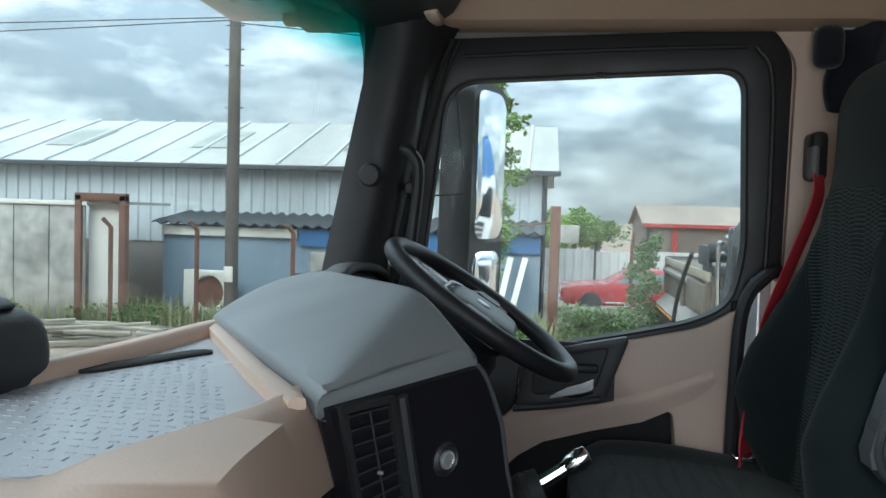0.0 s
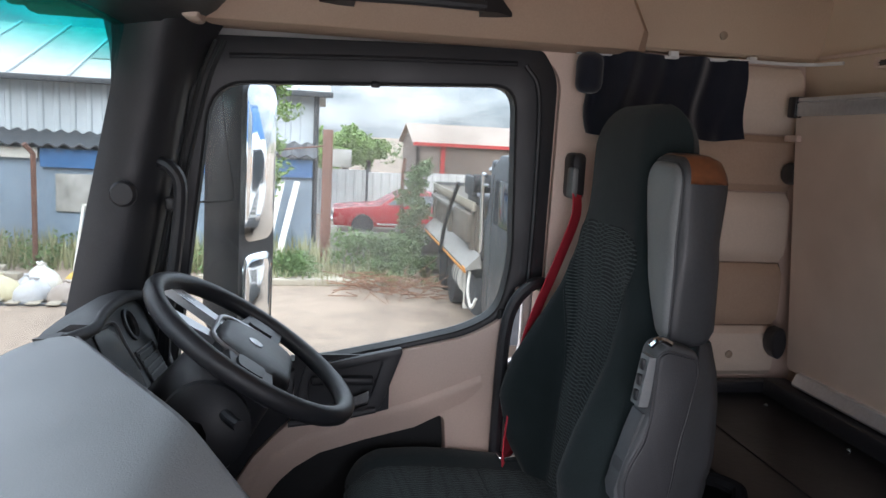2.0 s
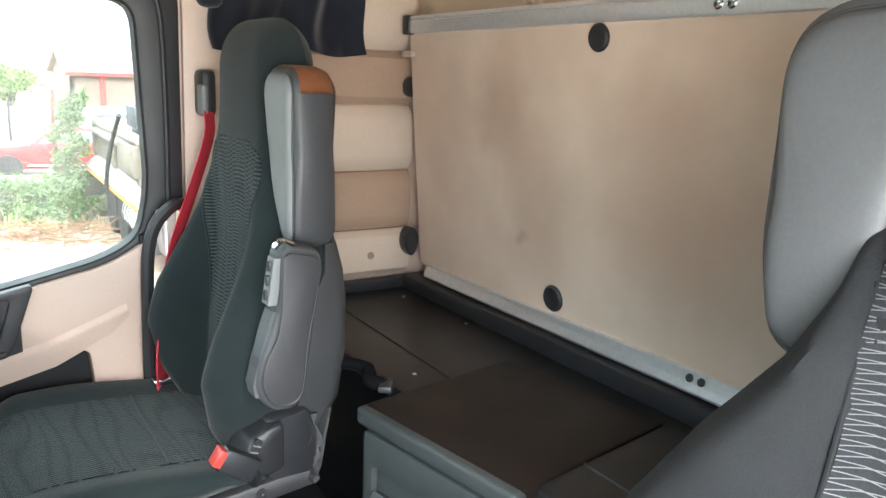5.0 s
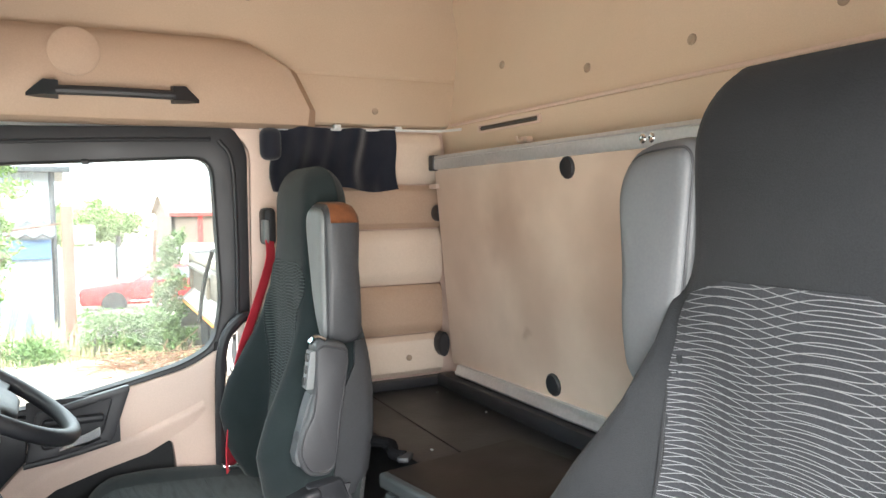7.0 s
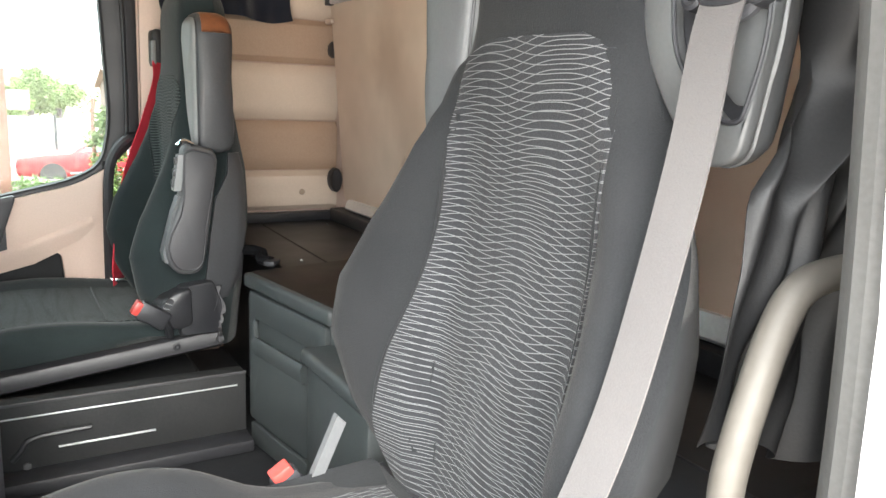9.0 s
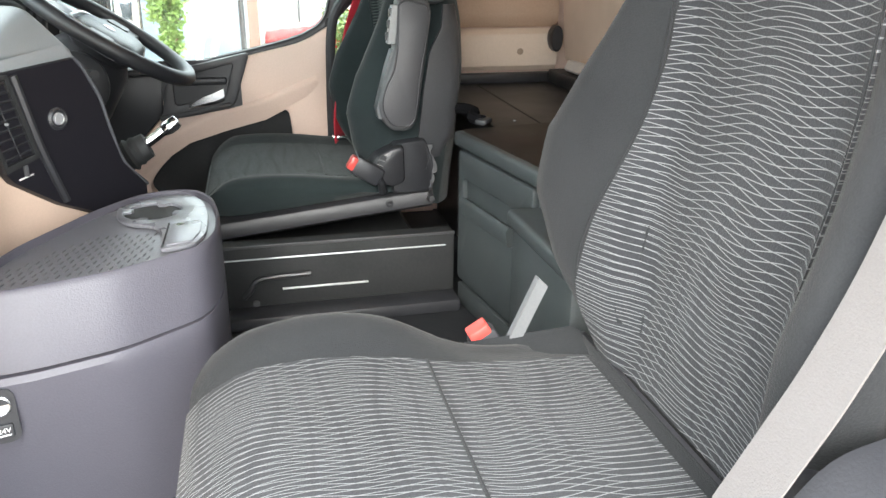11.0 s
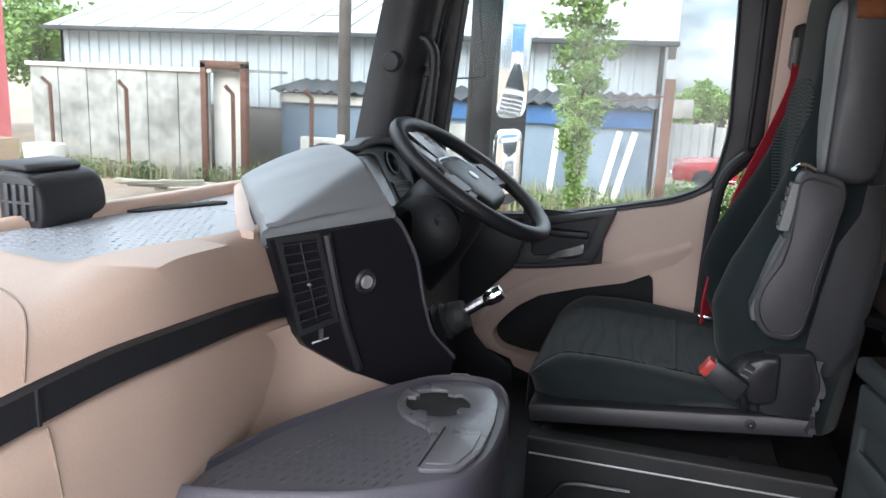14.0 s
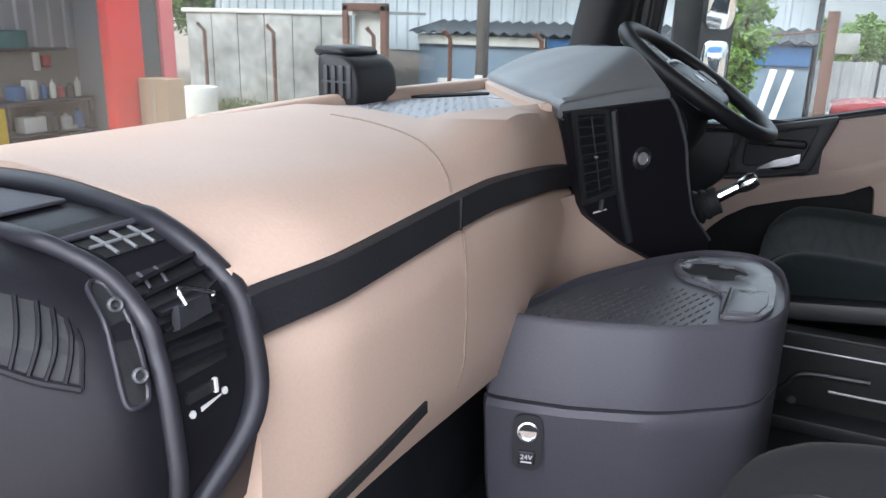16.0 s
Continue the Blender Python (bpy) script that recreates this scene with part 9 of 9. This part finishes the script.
# workshop at the yard's end
WSX = -8.2
RED_STEEL = mat("red_painted_steel", (0.62, 0.035, 0.028), (0.50, 0.025, 0.02), rough=0.45, scale=8, big=1, bump=0.05)
PINK_RED = mat("faded_red_steel", (0.62, 0.16, 0.16), (0.55, 0.12, 0.12), rough=0.5, scale=8, big=1)
CARD = mat("cardboard", (0.36, 0.25, 0.16), (0.30, 0.205, 0.13), rough=0.9, scale=20, big=2)
LINER = mat("workshop_liner", (0.34, 0.34, 0.36), (0.27, 0.27, 0.29), rough=0.6, scale=5, big=0.6)
YELLOW = mat("yellow_board", (0.62, 0.42, 0.02), rough=0.5)
TEAL = mat("teal_case", (0.03, 0.16, 0.17), rough=0.5)
ws_ = thing("workshop", (WSX - 3, 7, GZ), "grey sheet-lined workshop bay with red door columns", "workshop")
part("door_column", box((WSX - 0.2, 7.35, GZ), (WSX, 7.92, 4.0), 0.02), RED_STEEL, ws_, "bright red steel door column")
part("door_guide", box((WSX - 0.15, 7.93, GZ), (WSX - 0.05, 8.28, 4.0), 0.01), SEAL_GREY, ws_, "grey door guide")
part("edge_column", box((WSX - 0.2, 8.29, GZ), (WSX, 8.55, 4.0), 0.02), PINK_RED, ws_, "faded red edge column")
rw = corrugated(2.0, 9.3, 0.7, 4.0, 0.0, pitch=0.3, depth=0.04)
turned(rw, Matrix.Translation((WSX - 3.0, 0, 0)) @ Matrix.Rotation(math.radians(90), 4, "Z"))
part("back_wall", rw, LINER, ws_, "ribbed grey wall lining", smooth=0)
part("back_base", box((WSX - 3.1, 2, GZ), (WSX - 3.0, 9.3, 0.72)), BRICKY, ws_)
part("end_wall", plate([(WSX - 0.2, 8.58), (WSX - 0.2, 8.68), (WSX - 3.1, 9.40), (WSX - 3.1, 9.30)], [], "z", GZ, 4.0), LINER, ws_)
part("roof", box((WSX - 3.2, 2, 4.0), (WSX + 0.2, 9.3, 4.1)), LINER, ws_)
part("tool_rail", box((WSX - 2.98, 4, 0.66), (WSX - 2.9, 9.0, 0.72)), DARK_TRIM, ws_)
tb = thing("work_bench", (WSX - 2.5, 7.6, GZ), "dark cluttered work bench with shelves", "bench")
part("top", box((WSX - 2.95, 6.2, -0.12), (WSX - 2.3, 8.95, -0.06), 0.01), DARK_TRIM, tb)
part("shelf", box((WSX - 2.9, 6.2, -0.62), (WSX - 2.3, 8.95, -0.58), 0.01), DARK_TRIM, tb)
for y in (6.2, 7.3, 8.88):
    part("leg", box((WSX - 2.4, y, GZ), (WSX - 2.33, y + 0.07, -0.1)), DARK_TRIM, tb)
tagged(part("yellow_board", box((WSX - 2.28, 6.75, GZ), (WSX - 2.22, 7.25, -0.12), 0.01), YELLOW), "yellow board leaning on the work bench", "board")
tagged(part("teal_case", box((WSX - 2.95, 7.6, 0.72), (WSX - 2.7, 8.15, 1.0), 0.03), TEAL), "teal tool case on the wall rail", "tool case")
for k, (y, z, w, h, m_) in enumerate(((6.7, 0.4, 0.08, 0.3, CHROME), (6.95, 0.42, 0.1, 0.34, CHROME), (7.2, 0.4, 0.08, 0.28, OFFWHITE), (7.45, 0.46, 0.14, 0.2, DARK_TRIM), (8.35, 0.35, 0.1, 0.3, OFFWHITE), (8.5, 0.4, 0.16, 0.2, CAR_RED), (6.6, 0.75, 0.1, 0.2, CAR_RED))):
    tagged(part("hanging_tool", box((WSX - 2.96, y, z), (WSX - 2.88, y + w, z + h), 0.02), m_), "small tool hanging on the workshop wall", "tool", group="hanging tools")
for k, (y, z, w, h, m_) in enumerate(((7.6, -0.06, 0.2, 0.22, BLUE), (7.9, -0.06, 0.12, 0.3, OFFWHITE), (7.7, -0.58, 0.4, 0.25, OFFWHITE), (8.1, -0.58, 0.2, 0.3, DARK_TRIM), (8.5, GZ, 0.25, 0.5, OFFWHITE))):
    tagged(part("container", box((WSX - 2.7, y, z), (WSX - 2.45, y + w, z + h), 0.02), m_), "small container on the work bench", "container", group="bench containers")
bucket = thing("bucket", (WSX - 2.0, 8.55, GZ), "white plastic bucket with a red patch on the workshop floor", "bucket")
part("pail", lathe([(0.001, 0.0), (0.15, 0.0), (0.19, 0.36), (0.20, 0.37), (0.20, 0.40), (0.18, 0.40), (0.17, 0.36)], Matrix.Translation((WSX - 2.0, 8.55, GZ)), 24), OFFWHITE, bucket)
part("patch", lathe([(0.1655, 0.10), (0.1725, 0.10), (0.1905, 0.26), (0.1835, 0.26)], Matrix.Translation((WSX - 2.0, 8.55, GZ)), 24), CAR_RED, bucket, "faded red printed band")
part("lid", lathe([(0.205, 0.395), (0.205, 0.42), (0.001, 0.425)], Matrix.Translation((WSX - 2.0, 8.55, GZ)), 24), BLUE, bucket, "blue lid")
for y, z, r, h_, m_, la in ((8.15, -0.06, 0.055, 0.26, BLUE, "blue spray bottle on the work bench"), (8.32, -0.06, 0.05, 0.30, OFFWHITE, "white bottle on the work bench"), (8.47, -0.06, 0.06, 0.20, CAR_RED, "small red bottle on the work bench"),
                            (8.64, -0.06, 0.07, 0.24, SEAL_GREY, "grey bottle on the work bench"), (8.80, -0.06, 0.05, 0.32, OFFWHITE, "tall white bottle on the work bench"), (8.25, -0.58, 0.09, 0.30, DARK_TRIM, "dark canister on the bench shelf"), (8.5, -0.58, 0.10, 0.26, OFFWHITE, "pale canister on the bench shelf"), (8.75, -0.58, 0.09, 0.33, BLUE, "blue canister on the bench shelf")):
    tagged(part("bottle", lathe([(0.001, 0), (r * 0.94, 0), (r, 0.02), (r, h_ * 0.68), (r * 0.8, h_ * 0.78), (r * 0.34, h_ * 0.85), (r * 0.34, h_ * 0.97), (0.001, h_)], Matrix.Translation((WSX - 2.5, y, z)), 16), m_), la, "bottle", group="bench bottles")
cb_ = thing("cardboard_box", (WSX + 0.3, 7.9, GZ), "large plain brown cardboard box", "box")
part("carton", box((WSX + 0.02, 7.75, GZ), (WSX + 0.55, 8.10, 0.42), 0.01), CARD, cb_)
part("tape", box((WSX + 0.26, 7.746, GZ), (WSX + 0.31, 7.7505, 0.42)), TIMBER, cb_)
tagged(part("white_drum", lathe([(0.35, 0), (0.42, 0.7), (0.4, 0.75), (0.001, 0.75)], Matrix.Translation((-12.2, 13.3, GZ)), 20), OFFWHITE), "pale plastic drum by the fence", "drum")
